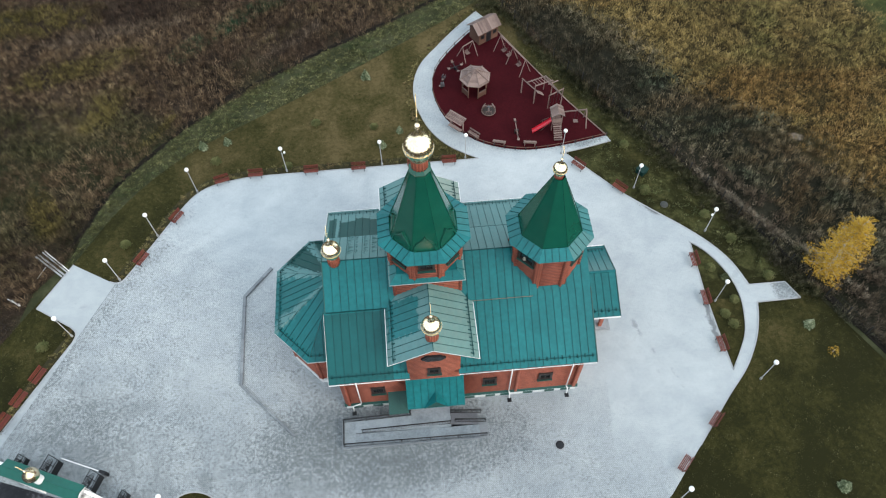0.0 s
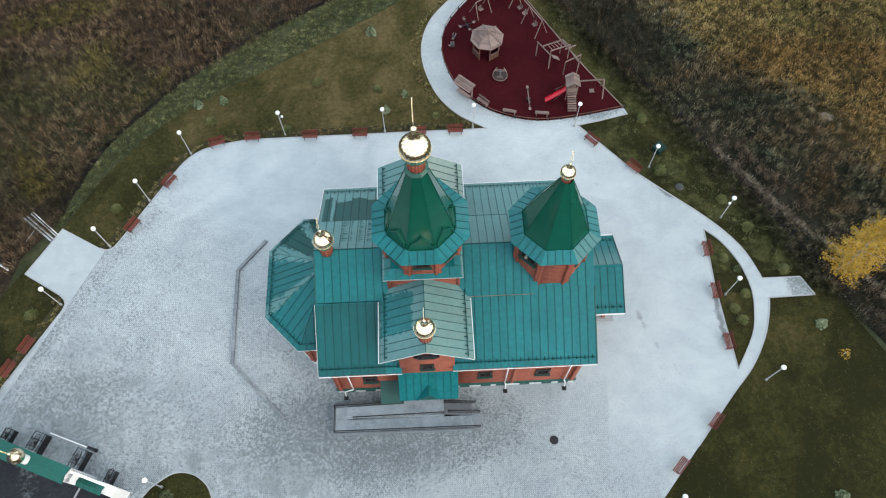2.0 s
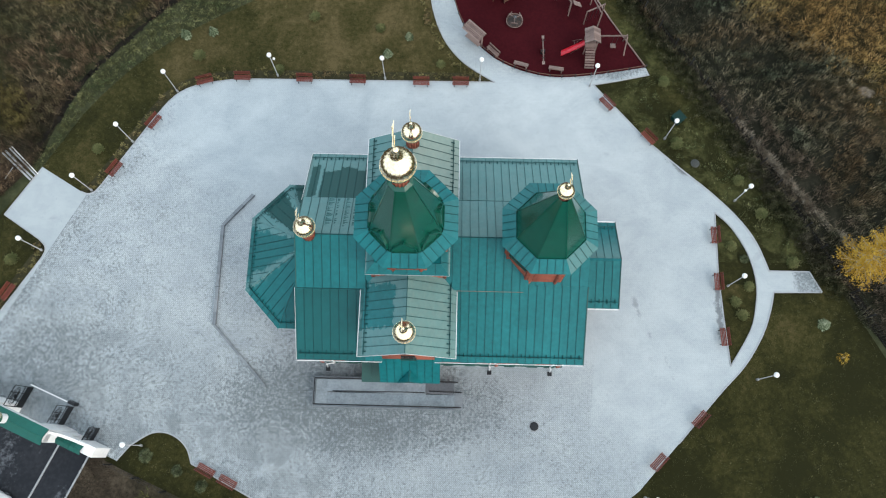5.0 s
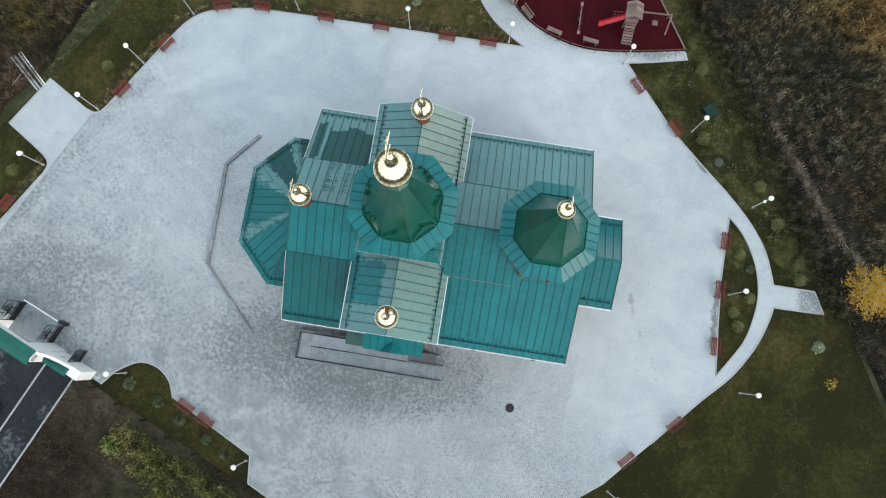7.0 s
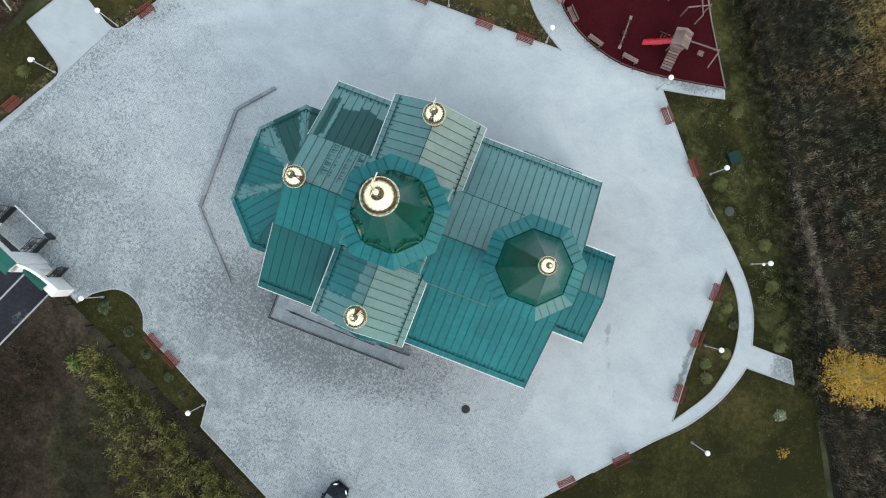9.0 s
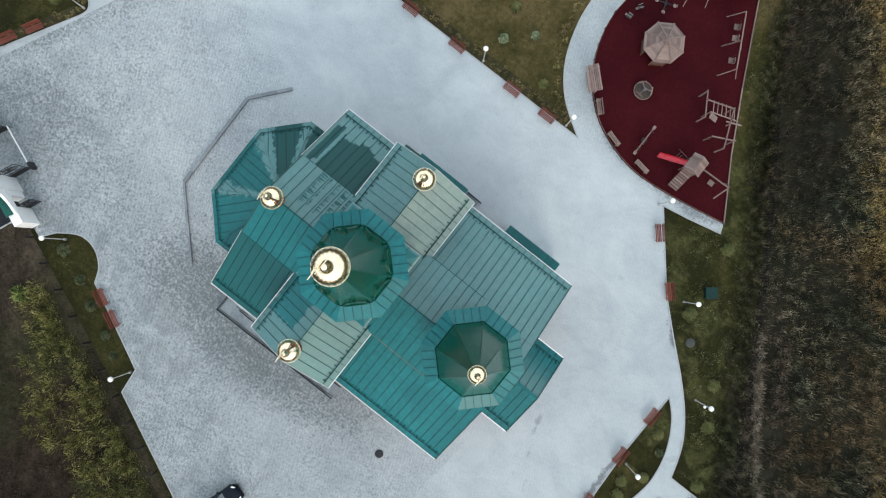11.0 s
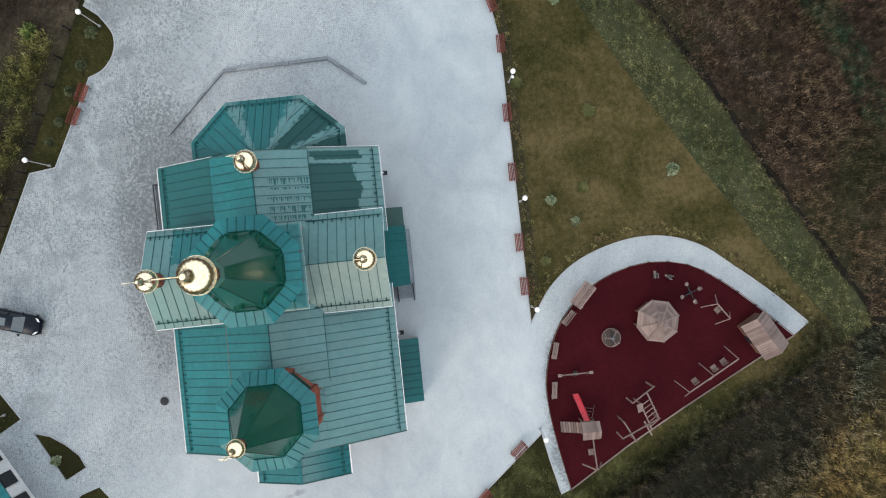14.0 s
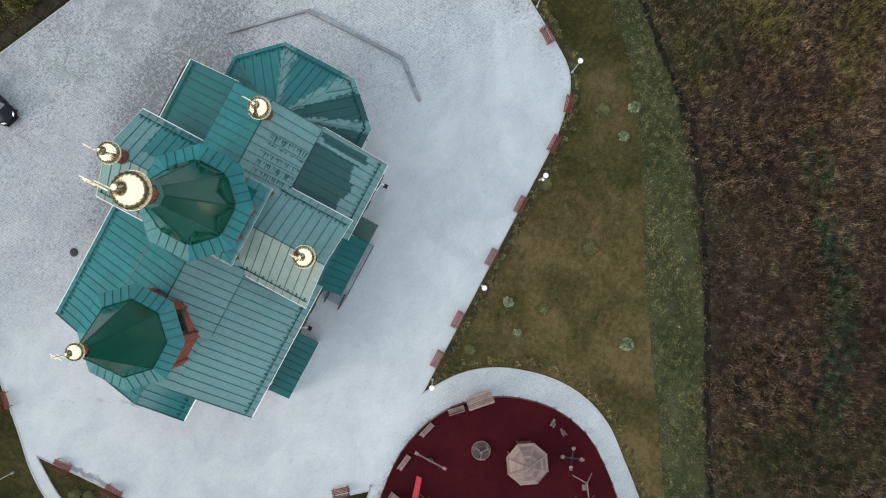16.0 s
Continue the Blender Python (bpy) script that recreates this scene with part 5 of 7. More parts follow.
hatch = thing("manhole_cover", "dark round cast iron manhole cover set in the paving", "manhole", pose(10.16, -12.41, 0.13))
part("cover", Build().turned([(0.36, -0.02), (0.36, 0.02), (0.33, 0.03)], 24), IRON, hatch)
part("ring", Build().turned([(0.44, -0.03), (0.44, 0.012), (0.37, 0.014)], 24), CONCRETE, hatch)
WELLSTONE = worn("mossy_concrete", (0.045, 0.05, 0.045), (0.11, 0.115, 0.105), 0.85, grain=8)
well = thing("manhole_cover", "round well cover with a grey concrete ring in the lawn", "manhole", pose(25.1, 11.25, 0.06))
part("cover", Build().turned([(0.34, -0.02), (0.34, 0.06), (0.3, 0.08)], 24), WELLSTONE, well)
part("ring", Build().turned([(0.4, -0.02), (0.4, 0.05), (0.35, 0.06)], 24), WELLSTONE, well)

# ---- street lamps ----
PALEPOLE = worn("pale_grey_paint", (0.4, 0.41, 0.42), (0.55, 0.56, 0.57), 0.5, grain=8)


def street_lamp(x, y, turn, second):
    label = "slim pale lamp post with two white opal globes" if second else "slim pale lamp post with one white opal globe"
    l = thing("street_lamp", label, "street lamp", pose(x, y, 0.06, 0, 0, turn), "lamps round the yard")
    part("pole", Build().turned([(0.11, 0.0), (0.1, 0.3), (0.042, 0.4), (0.034, 3.5)], 10), PALEPOLE, l)
    if second:
        part("bracket", Build().rod((0, 0, 2.95), (0.26, 0, 2.98), 0.018).rod((0, 0, 2.75), (0.2, 0, 2.96), 0.012), PALEPOLE, l)
    for gx, z, rr in ((0.0, 3.75, 0.215), (0.3, 3.14, 0.12))[:2 if second else 1]:
        part("globe", Build().turned([(0.05 * rr, -rr)] + [(rr * math.cos(a), rr * math.sin(a)) for a in [radians(d) for d in range(-75, 90, 15)]] + [(0.02 * rr, rr)], 16, pose(gx, 0, z)), LAMPGLASS, l, "white opal globe")
        part("collar", Build().turned([(0.07, z - rr - 0.05), (0.09, z - rr + 0.03)], 10, pose(gx, 0, 0)), WHITE, l)
    return l


street_lamp(-13.68, 19.28, 0, True)
street_lamp(28.36, 7.7, 215, True)
street_lamp(-33.03, 1.68, 140, True)
street_lamp(9.92, -25.92, 180, True)
single = street_lamp(-3.54, 19.19, 95, False)
for x, y in ((-22.98, 17.42), (-26.44, 12.2), (22.46, 13.63), (27.09, -0.17), (28.87, -8.17), (-29.48, 7.36), (5.39, 19.24), (15.74, 18.87), (-21.95, -14.67), (-10.62, -20.05), (18.98, -17.75)):
    copy_thing(single, pose(x, y, 0.06))

# ---- benches ----
bench = thing("park_bench", "red stained slatted park bench on dark iron legs", "bench", pose(-20.4, 18.42, 0.13, 0, 0, 17), "benches round the yard")
for i in range(4):
    part("seat_slat", Build().box((-0.77, -0.34 + 0.125 * i, 0.43), (0.77, -0.252 + 0.125 * i, 0.47)), BENCH, bench)
for i in range(3):
    part("back_slat", Build().box((-0.77, 0.18 + 0.045 * i, 0.55 + 0.13 * i), (0.77, 0.215 + 0.045 * i, 0.655 + 0.13 * i)), BENCH, bench)
for e in (-1, 1):
    part("leg_frame", Build().beam((e * 0.6, -0.3, 0), (e * 0.6, -0.28, 0.44), 0.05, 0.05).beam((e * 0.6, 0.14, 0), (e * 0.6, 0.32, 0.95), 0.05, 0.05).beam((e * 0.6, -0.33, 0.41), (e * 0.6, 0.2, 0.41), 0.05, 0.05), IRON, bench)
BENCHES = [(-16.9, 18.88, 0), (-11.05, 18.82, 0), (-6.05, 18.77, 0), (-0.1, 18.72, 0), (3.6, 18.77, 0), (-24.6, 14.1, 57), (-27.5, 9.35, 58), (-35.1, -2.2, 62), (-36.3, -4.3, 62), (-37.3, -6.3, 62), (17.2, 16.9, -49), (20.9, 13.55, -49), (26.2, 4.3, -90), (26.15, 0.1, -90), (26.3, -4.7, -88), (23.75, -11.55, -134), (20.15, -15.0, -134), (-16.35, -16.5, 154), (-14.5, -17.35, 154)]
for x, y, a in BENCHES:
    copy_thing(bench, pose(x, y, 0.13, 0, 0, a))


# ---- kerbs along the paving ----
def kerb_line(ring, label, closed=False, z=0.15):
    k = thing("kerb", label, "kerb", kind="structure")
    b = Build()
    pts = ring + ring[:1] if closed else ring
    for (ax, ay), (bx, by) in zip(pts, pts[1:]):
        if math.hypot(bx - ax, by - ay) > 0.05:
            b.beam((ax, ay, z - 0.06), (bx, by, z - 0.06), 0.1, 0.16)
    part("kerb_stone", b, CONCRETE, k)


kerb_line(NORTH_EDGE, "pale concrete kerb along the lawn")
kerb_line(WEST_EDGE, "pale concrete kerb along the lawn")
joint = thing("flush_kerb", "row of grey stones set flush between yard and west landing", "kerb", kind="structure")
for i in range(9):
    ja, jb = Vector((-29.85, 6.95, 0.1)).lerp(Vector((-32.62, 1.15, 0.1)), (i + 0.02) / 9), Vector((-29.85, 6.95, 0.1)).lerp(Vector((-32.62, 1.15, 0.1)), (i + 0.98) / 9)
    part("kerb_stone", Build().beam(ja, jb, 0.06, 0.07), EDGING, joint)
kerb_line(GATE_EDGE[1:] + SOUTH_EDGE[:4], "pale concrete kerb along the lawn")
kerb_line(EAST_EDGE[:-1], "pale concrete kerb along the lawn")
kerb_line(ISLAND, "pale concrete kerb round a planted island", True)
kerb_line(CORNER_BED, "pale concrete kerb round a small bed", True)
kerb_line(PLAY_OUTER, "pale concrete kerb along the curved path")


# ---- the cars ----
# pale base colour stands in for the sky mirrored in the glass
CARGLASS = worn("sky_pale_glass", (0.1, 0.125, 0.14), (0.16, 0.185, 0.2), 0.12, grain=4, relief=0.0, gloss=0.6)


def car(m, paint, label):
    c = thing("car", label, "car", m)
    # hull sections along x: x, half width, sill height, shoulder height
    secs = [(-2.14, 0.56, 0.42, 0.74), (-2.08, 0.7, 0.34, 0.88), (-1.95, 0.8, 0.3, 0.96), (-1.5, 0.87, 0.24, 0.98), (0.0, 0.89, 0.22, 0.96), (1.0, 0.88, 0.24, 0.93), (1.65, 0.85, 0.27, 0.84), (2.02, 0.74, 0.32, 0.72), (2.15, 0.55, 0.4, 0.62)]
    vs, fs, n = [], [], 8
    for x, w, z0, z1 in ((x, w * 0.94, z0, z1) for x, w, z0, z1 in secs):
        vs += [(x, -w * 0.9, z0), (x, w * 0.9, z0), (x, w, z0 + 0.16), (x, w, z1 - 0.18), (x, w * 0.9, z1), (x, -w * 0.9, z1), (x, -w, z1 - 0.18), (x, -w, z0 + 0.16)]
    for j in range(len(secs) - 1):
        fs += [(j * n + i, (j + 1) * n + i, (j + 1) * n + (i + 1) % n, j * n + (i + 1) % n) for i in range(n)]
    fs += [tuple(range(n)), tuple(range(len(secs) * n - 1, (len(secs) - 1) * n - 1, -1))]
    part("body", Build().add(vs, fs, True), paint, c)
    roof = [(-1.45, 0.56, 1.38), (-1.0, 0.58, 1.47), (-0.2, 0.58, 1.5), (0.2, 0.56, 1.46)]
    b = Build()
    for x, w, z in roof:
        b.v += [(x, -w, z), (x, w, z), (x, -w - 0.05, z - 0.05), (x, w + 0.05, z - 0.05)]
    for i in range(3):
        q = 4 * i
        b.f += [(q, q + 4, q + 5, q + 1), (q + 2, q + 6, q + 4, q), (q + 1, q + 5, q + 7, q + 3), (q + 2, q + 3, q + 7, q + 6)]
        b.smooth += [True] * 4
        b.slot += [0] * 4
    part("roof", b, paint, c)
    part("windscreen", Build().slab([(0.92, -0.68, 0.95), (0.92, 0.68, 0.95), (0.2, 0.56, 1.46), (0.2, -0.56, 1.46)], (-0.02, 0, -0.03)), CARGLASS, c, "windscreen with the mirrored pale sky put into its colour")
    part("rear_window", Build().slab([(-1.9, 0.64, 0.98), (-1.9, -0.64, 0.98), (-1.45, -0.56, 1.38), (-1.45, 0.56, 1.38)], (0.02, 0, -0.03)), GLASS, c)
    for e in (-1, 1):
        ring = [(0.88, e * 0.73, 0.96), (-1.8, e * 0.73, 0.98), (-1.42, e * 0.6, 1.36), (0.2, e * 0.6, 1.42)]
        part("side_window", Build().slab(ring if e > 0 else ring[::-1], (0, -e * 0.02, 0)), GLASS, c)
        part("pillar", Build().beam((0.91, e * 0.71, 0.95), (0.2, e * 0.58, 1.47), 0.07, 0.05), paint, c)
        part("pillar", Build().beam((-0.4, e * 0.74, 0.97), (-0.4, e * 0.61, 1.47), 0.07, 0.05), paint, c)
        part("pillar", Build().beam((-1.87, e * 0.68, 0.97), (-1.45, e * 0.58, 1.4), 0.12, 0.05), paint, c)
        part("headlight", Build().slab([(2.04, e * 0.4, 0.74), (1.9, e * 0.64, 0.79), (1.72, e * 0.7, 0.86), (1.88, e * 0.46, 0.82)][::e], (0, 0, -0.08)), LAMPGLASS, c, "pale headlight")
        part("mirror", Build().box((0.6, e * 0.91 - 0.09, 0.95), (0.74, e * 0.91 + 0.09, 1.08)), paint, c)
        for x in (-1.35, 1.35):
            w = part("wheel", Build().rod((x, e * 0.66, 0.32), (x, e * 0.845, 0.32), 0.32, 18), IRON, c)
            part("rim", Build().rod((x, e * 0.81, 0.32), (x, e * 0.86, 0.32), 0.2, 14), STEEL, w)
    part("sunroof", Build().box((-1.0, -0.32, 1.485), (-0.35, 0.32, 1.506)), CARGLASS, c, "glass sunroof")
    part("bumper", Build().box((2.02, -0.6, 0.36), (2.2, 0.6, 0.5)), IRON, c)
    return c


NAVY = worn("dark_navy_paint", (0.004, 0.008, 0.016), (0.007, 0.012, 0.022), 0.3, 0.0, grain=2, relief=0.0, gloss=0.16)
PALE = worn("white_car_paint", (0.6, 0.61, 0.62), (0.72, 0.73, 0.74), 0.25, grain=2, relief=0.0)
car(pose(2.2, -23.9, 0.13, 0, 0, 72.5), NAVY, "dark navy hatchback parked on the frosted paving")
car(pose(-33.6, -18.9, 0.04, 0, 0, -22), PALE, "white hatchback parked on the asphalt outside the gate")

# ---- the gate ----
GA = radians(-22.5)
GD, GN = Vector((math.cos(GA), math.sin(GA), 0)), Vector((-math.sin(GA), math.cos(GA), 0))
GATE = Matrix((GD, GN, Vector((0, 0, 1)))).transposed().to_4x4()
GATE.translation = Vector((-25.9, -14.9, 0.1)) - GD * 5.05
GATEROOF = worn("gate_roof_sheet", (0.006, 0.105, 0.082), (0.01, 0.14, 0.11), 0.4, grain=3, gloss=0.3)
gate = thing("gateway", "white rendered gateway with green roofs and a small gilded dome", "gateway", GATE)
for e in (-1, 1):
    part("pier", Build().box((e * 2.65 - 0.65, -0.45, 0), (e * 2.65 + 0.65, 0.58, 4.5)), WHITE, gate)
    part("end_pier", Build().box((e * 5.67 - 0.75, -0.28, 0), (e * 5.67 + 0.75, 0.5, 2.6)), WHITE, gate)
    part("wicket_lintel", Build().box((min(e * 3.3, e * 4.92), -0.25, 2.1), (max(e * 3.3, e * 4.92), 0.45, 2.6)).box((min(e * 3.3, e * 3.85), -0.25, 0), (max(e * 3.3, e * 3.85), 0.45, 2.1)), WHITE, gate)
    sweep = [(5.6, 2.6), (5.6, 2.7), (5.0, 2.8), (4.4, 3.0), (3.9, 3.35), (3.55, 3.85), (3.3, 4.4), (3.3, 2.6)]
    part("swept_wall", Build().slab([(e * x, 0.45, z) for x, z in (sweep if e > 0 else sweep[::-1])], (0, -0.2, 0)), WHITE, gate)
    for s in (-1, 1):
        roof_slope("wicket_roof", [(e * 3.0, -0.1 + s * 0.36, 2.66), (e * 5.5, -0.1 + s * 0.36, 2.66), (e * 5.5, -0.1, 2.92), (e * 3.0, -0.1, 2.92)], GATEROOF, parent=gate, seam=0.5, deck=0.05)
    # open leaves, and the open wicket
    for name, x, w, h, a in (("gate_leaf", e * 1.95, 1.8, 2.8, 88), ("wicket_leaf", e * 4.82, 1.2, 2.0, 80)):
        leaf = Build()
        m = pose(x, 0.35, 0.1, 0, 0, 90 if e > 0 else 90)
        leaf.box((0.0, -0.02, 0.0), (w, 0.02, h * 0.32), m)
        for k in range(4):
            leaf.beam(tuple(m @ Vector((0.02 + (w - 0.04) * k / 3, 0, 0))), tuple(m @ Vector((0.02 + (w - 0.04) * k / 3, 0, h - 0.2 * (k % 3 == 0)))), 0.05, 0.05)
        for z in (h * 0.4, h * 0.95):
            leaf.beam(tuple(m @ Vector((0, 0, z))), tuple(m @ Vector((w, 0, z))), 0.05, 0.05)
        leaf.turned([(0.01, -0.02), (0.16, -0.02), (0.16, 0.02), (0.01, 0.02)], 14, m @ pose(w / 2, 0, h * 0.66, 90, 0, 0), False)
        for rr in (0.27, 0.4, 0.53, 0.66):
            q = [tuple(m @ Vector((w / 2 + rr * 1.1 * math.cos(t), 0, h * 0.66 + rr * 0.9 * math.sin(t) * (0.55 if t > math.pi else 1.0)))) for t in [math.pi * i / 8 for i in range(17)]]
            for p, p2 in zip(q, q[1:]):
                leaf.rod(p, p2, 0.022, 5)
        part(name, leaf, IRON, gate, "open dark iron gate leaf with round scrolls")
part("lintel", Build().box((-3.3, -0.4, 3.9), (3.3, 0.6, 4.9)), WHITE, gate)
arch = Build()
for i in range(12):
    t0, t1 = math.pi * i / 12, math.pi * (i + 1) / 12
    p, q = (2.0 * math.cos(t0), 3.2 + 0.75 * math.sin(t0)), (2.0 * math.cos(t1), 3.2 + 0.75 * math.sin(t1))
    arch.add([(p[0], -0.35, p[1]), (q[0], -0.35, q[1]), (q[0], -0.35, 3.95), (p[0], -0.35, 3.95), (p[0], 0.35, p[1]), (q[0], 0.35, q[1]), (q[0], 0.35, 3.95), (p[0], 0.35, 3.95)], [(0, 1, 2, 3), (7, 6, 5, 4), (0, 4, 5, 1), (2, 6, 7, 3)])
part("arch", arch, WHITE, gate)
for s in (-1, 1):
    roof_slope("gate_roof", [(-3.45, 0.02 + s * 0.64, 4.95), (3.45, 0.02 + s * 0.64, 4.95), (3.45, 0.02, 5.25), (-3.45, 0.02, 5.25)], GATEROOF, parent=gate, seam=20, deck=0.08)
part("drum", Build().turned([(0.36, 5.1), (0.36, 5.95)], 14, None, False), WHITE, gate)
gm = pose(0, 0, 6.5)
part("onion_dome", Build().turned([(0.36, -0.55), (0.42, -0.5), (0.52, -0.3), (0.6, -0.02), (0.56, 0.25), (0.4, 0.5), (0.22, 0.72), (0.1, 0.95), (0.05, 1.1)], 24, gm), GOLD, gate, "gilded onion dome")
gc = Build()
gc.beam((0, 0, 7.5), (0, 0, 8.7), 0.05, 0.05).beam((-0.3, 0, 8.3), (0.3, 0, 8.3), 0.045, 0.045).beam((-0.15, 0, 8.5), (0.15, 0, 8.5), 0.045, 0.045).beam((-0.18, 0, 8.0), (0.18, 0, 7.88), 0.045, 0.045)
part("cross", gc, GOLD, gate)
boom = thing("barrier", "white barrier boom with a dark drive box", "barrier")
part("arm", Build().beam((-31.4, -10.05, 0.95), (-28.2, -11.35, 0.95), 0.08, 0.1), WHITE, boom)
part("drive_box", Build().beam((-28.15, -11.35, 0.5), (-27.6, -11.57, 0.5), 0.26, 0.8), IRON, boom, "dark drive box")
part("rest", Build().box((-31.45, -10.08, 0.1), (-31.37, -10.0, 0.92)), STEEL, boom)

# the asphalt road outside the gate
rd = Build()
rd.prism([tuple((GATE @ Vector(p)).to_2d()) for p in ((-14, -60, 0), (5.0, -60, 0), (5.0, -0.35, 0), (-14, -0.35, 0))], -0.05, 0.07)
setting("road", rd, ASPHALT, "worn dark asphalt drive outside the gate", "road")
for x in (5.1, 2.4):
    b = Build()
    b.beam(tuple(GATE @ Vector((x, -0.6, 0.02))), tuple(GATE @ Vector((x, -60, 0.02))), 0.12, 0.12)
    setting("kerb", b, CONCRETE, "pale concrete kerb along the drive", "kerb")

# plank footbridge over the ditch on the west side
bridge = thing("footbridge", "pale weathered planks laid over the ditch as a footbridge", "footbridge")
for k, w in ((-0.1, 0.16), (0.16, 0.16), (0.52, 0.12), (0.72, 0.08)):
    o = Vector((0.69, 0.72, 0)) * k
    part("plank", Build().beam(Vector((-35.1, 8.3, 0.2)) + o, Vector((-38.2 + 0.25 * k, 10.95, 0.08)) + o, w, 0.07), WHITE if w < 0.1 else CONCRETE, bridge)
part("loose_rail", Build().rod((-37.6, 8.3, 0.06), (-36.9, 9.4, 0.3), 0.035), CONCRETE, bridge)
pole = thing("pole", "white painted pole lying in the weeds", "pole")
part("shaft", Build().rod((-39.8, 6.1, 0.3), (-38.5, 5.3, 0.28), 0.055, 10), WHITE, pole)
part("prop", Build().box((-39.55, 5.85, 0.0), (-39.35, 6.05, 0.26)).box((-38.85, 5.4, 0.0), (-38.65, 5.6, 0.24)), CONCRETE, pole)

# house at the south-east corner
HD = Vector((0.87, 0.5, 0))
HM = Matrix((HD, Vector((-0.5, 0.87, 0)), Vector((0, 0, 1)))).transposed().to_4x4()
HM.translation = Vector((15.0, -25.2, 0.0))
house = thing("house", "low white house with a green sheet roof and dark windows", "house", HM)
part("wall", Build().box((-3.2, -8.0, 0), (9.0, -0.1, 2.9)), WHITE, house)
for i in range(5):
    w = part("window", Build().box((-2.9 + 2.2 * i, -0.12, 0.7), (-1.7 + 2.2 * i, -0.02, 2.5)), IRON, house)
    part("pane", Build().box((-2.8 + 2.2 * i, -0.02, 0.8), (-1.8 + 2.2 * i, 0.0, 2.4)), GLASS, w)
for s in (0, 1):
    y0, y1 = (0.15, -4.05) if s == 0 else (-8.3, -4.05)
    roof_slope("roof", [(-3.6, y0, 2.9), (9.4, y0, 2.9), (9.4, y1, 4.6), (-3.6, y1, 4.6)], ROOF, parent=house)


# ---- fences ----
def fence(line, label, h=1.5, gap=2.5):
    f = thing("fence", label, "fence")
    for (ax, ay), (bx, by) in zip(line, line[1:]):
        n = max(1, round(math.hypot(bx - ax, by - ay) / gap))
        for i in range(n):
            a, b = Vector((ax, ay, 0)).lerp(Vector((bx, by, 0)), i / n), Vector((ax, ay, 0)).lerp(Vector((bx, by, 0)), (i + 1) / n)
            part("post", Build().box((a.x - 0.05, a.y - 0.05, 0), (a.x + 0.05, a.y + 0.05, h + 0.05)), IRON, f)
            g = Build()
            for z in (0.15, h * 0.5, h):
                g.rod(a + Vector((0, 0, z)), b + Vector((0, 0, z)), 0.008, 4, smooth=False)
            m = round((b - a).length / 0.25)
            for k in range(1, m):
                p = a.lerp(b, k / m)
                g.rod(p + Vector((0, 0, 0.1)), p + Vector((0, 0, h)), 0.004, 3, smooth=False)
            part("mesh_panel", g, IRON, f)


fence(FENCE_EAST[1:], "dark welded mesh fence along the field")
fence([(-24.2, -16.2), (-10.2, -22.15), (5.0, -29.4), (16.0, -34.5)], "dark welded mesh fence along the yard")
fence([(-36.2, -10.0), (-42.5, -4.0), (-39.0, 3.2)], "dark welded mesh fence on the west side")
# low rail round the playground
rail = thing("low_rail", "low dark timber rail along the edge of the playground", "rail")
pts = PLAY_EDGE[::2]
for (ax, ay), (bx, by) in zip(pts, pts[1:]):
    part("rail_post", Build().box((ax - 0.05, ay - 0.05, 0.1), (ax + 0.05, ay + 0.05, 0.55)), IRON, rail)
    part("rail_bar", Build().beam((ax, ay, 0.5), (bx, by, 0.5), 0.05, 0.06), DARKWOOD, rail)
edge = PLAY_AREA[len(PLAY_EDGE) - 1:] + PLAY_AREA[:1]
for (ax, ay), (bx, by) in zip(edge, edge[1:]):
    part("rail_bar", Build().beam((ax, ay, 0.16), (bx, by, 0.16), 0.1, 0.14), WOOD, rail)


# ---- playground ----
FLOOR = 0.12


def post(name, parent, a, b, w=0.08, mat=WOOD):
    return part(name, Build().beam(a, b, w, w), mat, parent)


gaz = thing("gazebo", "eight-sided pale timber gazebo with a boarded roof", "gazebo", pose(7.47, 29.12, FLOOR, 0, 0, 10))
for k in range(8):
    a0, a1 = math.pi / 4 * k, math.pi / 4 * (k + 1)
    p, q = (1.8 * math.cos(a0), 1.8 * math.sin(a0)), (1.8 * math.cos(a1), 1.8 * math.sin(a1))
    face = part("roof_face", Build().slab([(*p, 2.06), (*q, 2.06), (0, 0, 3.11)], (0, 0, -0.03)), DARKWOOD, gaz)
    for i in range(8):
        u0, u1 = i / 8, (i + 0.92) / 8
        at = lambda c, u: (c[0] * (1 - u), c[1] * (1 - u), 2.1 + 1.05 * u + 0.02)
        part("roof_board", Build().slab([at(p, u0), at(q, u0), at(q, u1), at(p, u1)], (0, 0, -0.03)), WOOD, face)
    strip("hip_batten", (*p, 2.16), (0, 0, 3.21), 0.09, 0.06, WOOD, parent=gaz)
    p, q = (1.45 * math.cos(a0), 1.45 * math.sin(a0)), (1.45 * math.cos(a1), 1.45 * math.sin(a1))
    post("post", gaz, (*p, 0), (*p, 2.2), 0.1, DARKWOOD)
    if k != 5:
        part("parapet", Build().beam((*p, 0.45), (*q, 0.45), 0.05, 0.7), DARKWOOD, gaz)
        part("hand_rail", Build().beam((*p, 0.85), (*q, 0.85), 0.12, 0.06), WOOD, gaz)

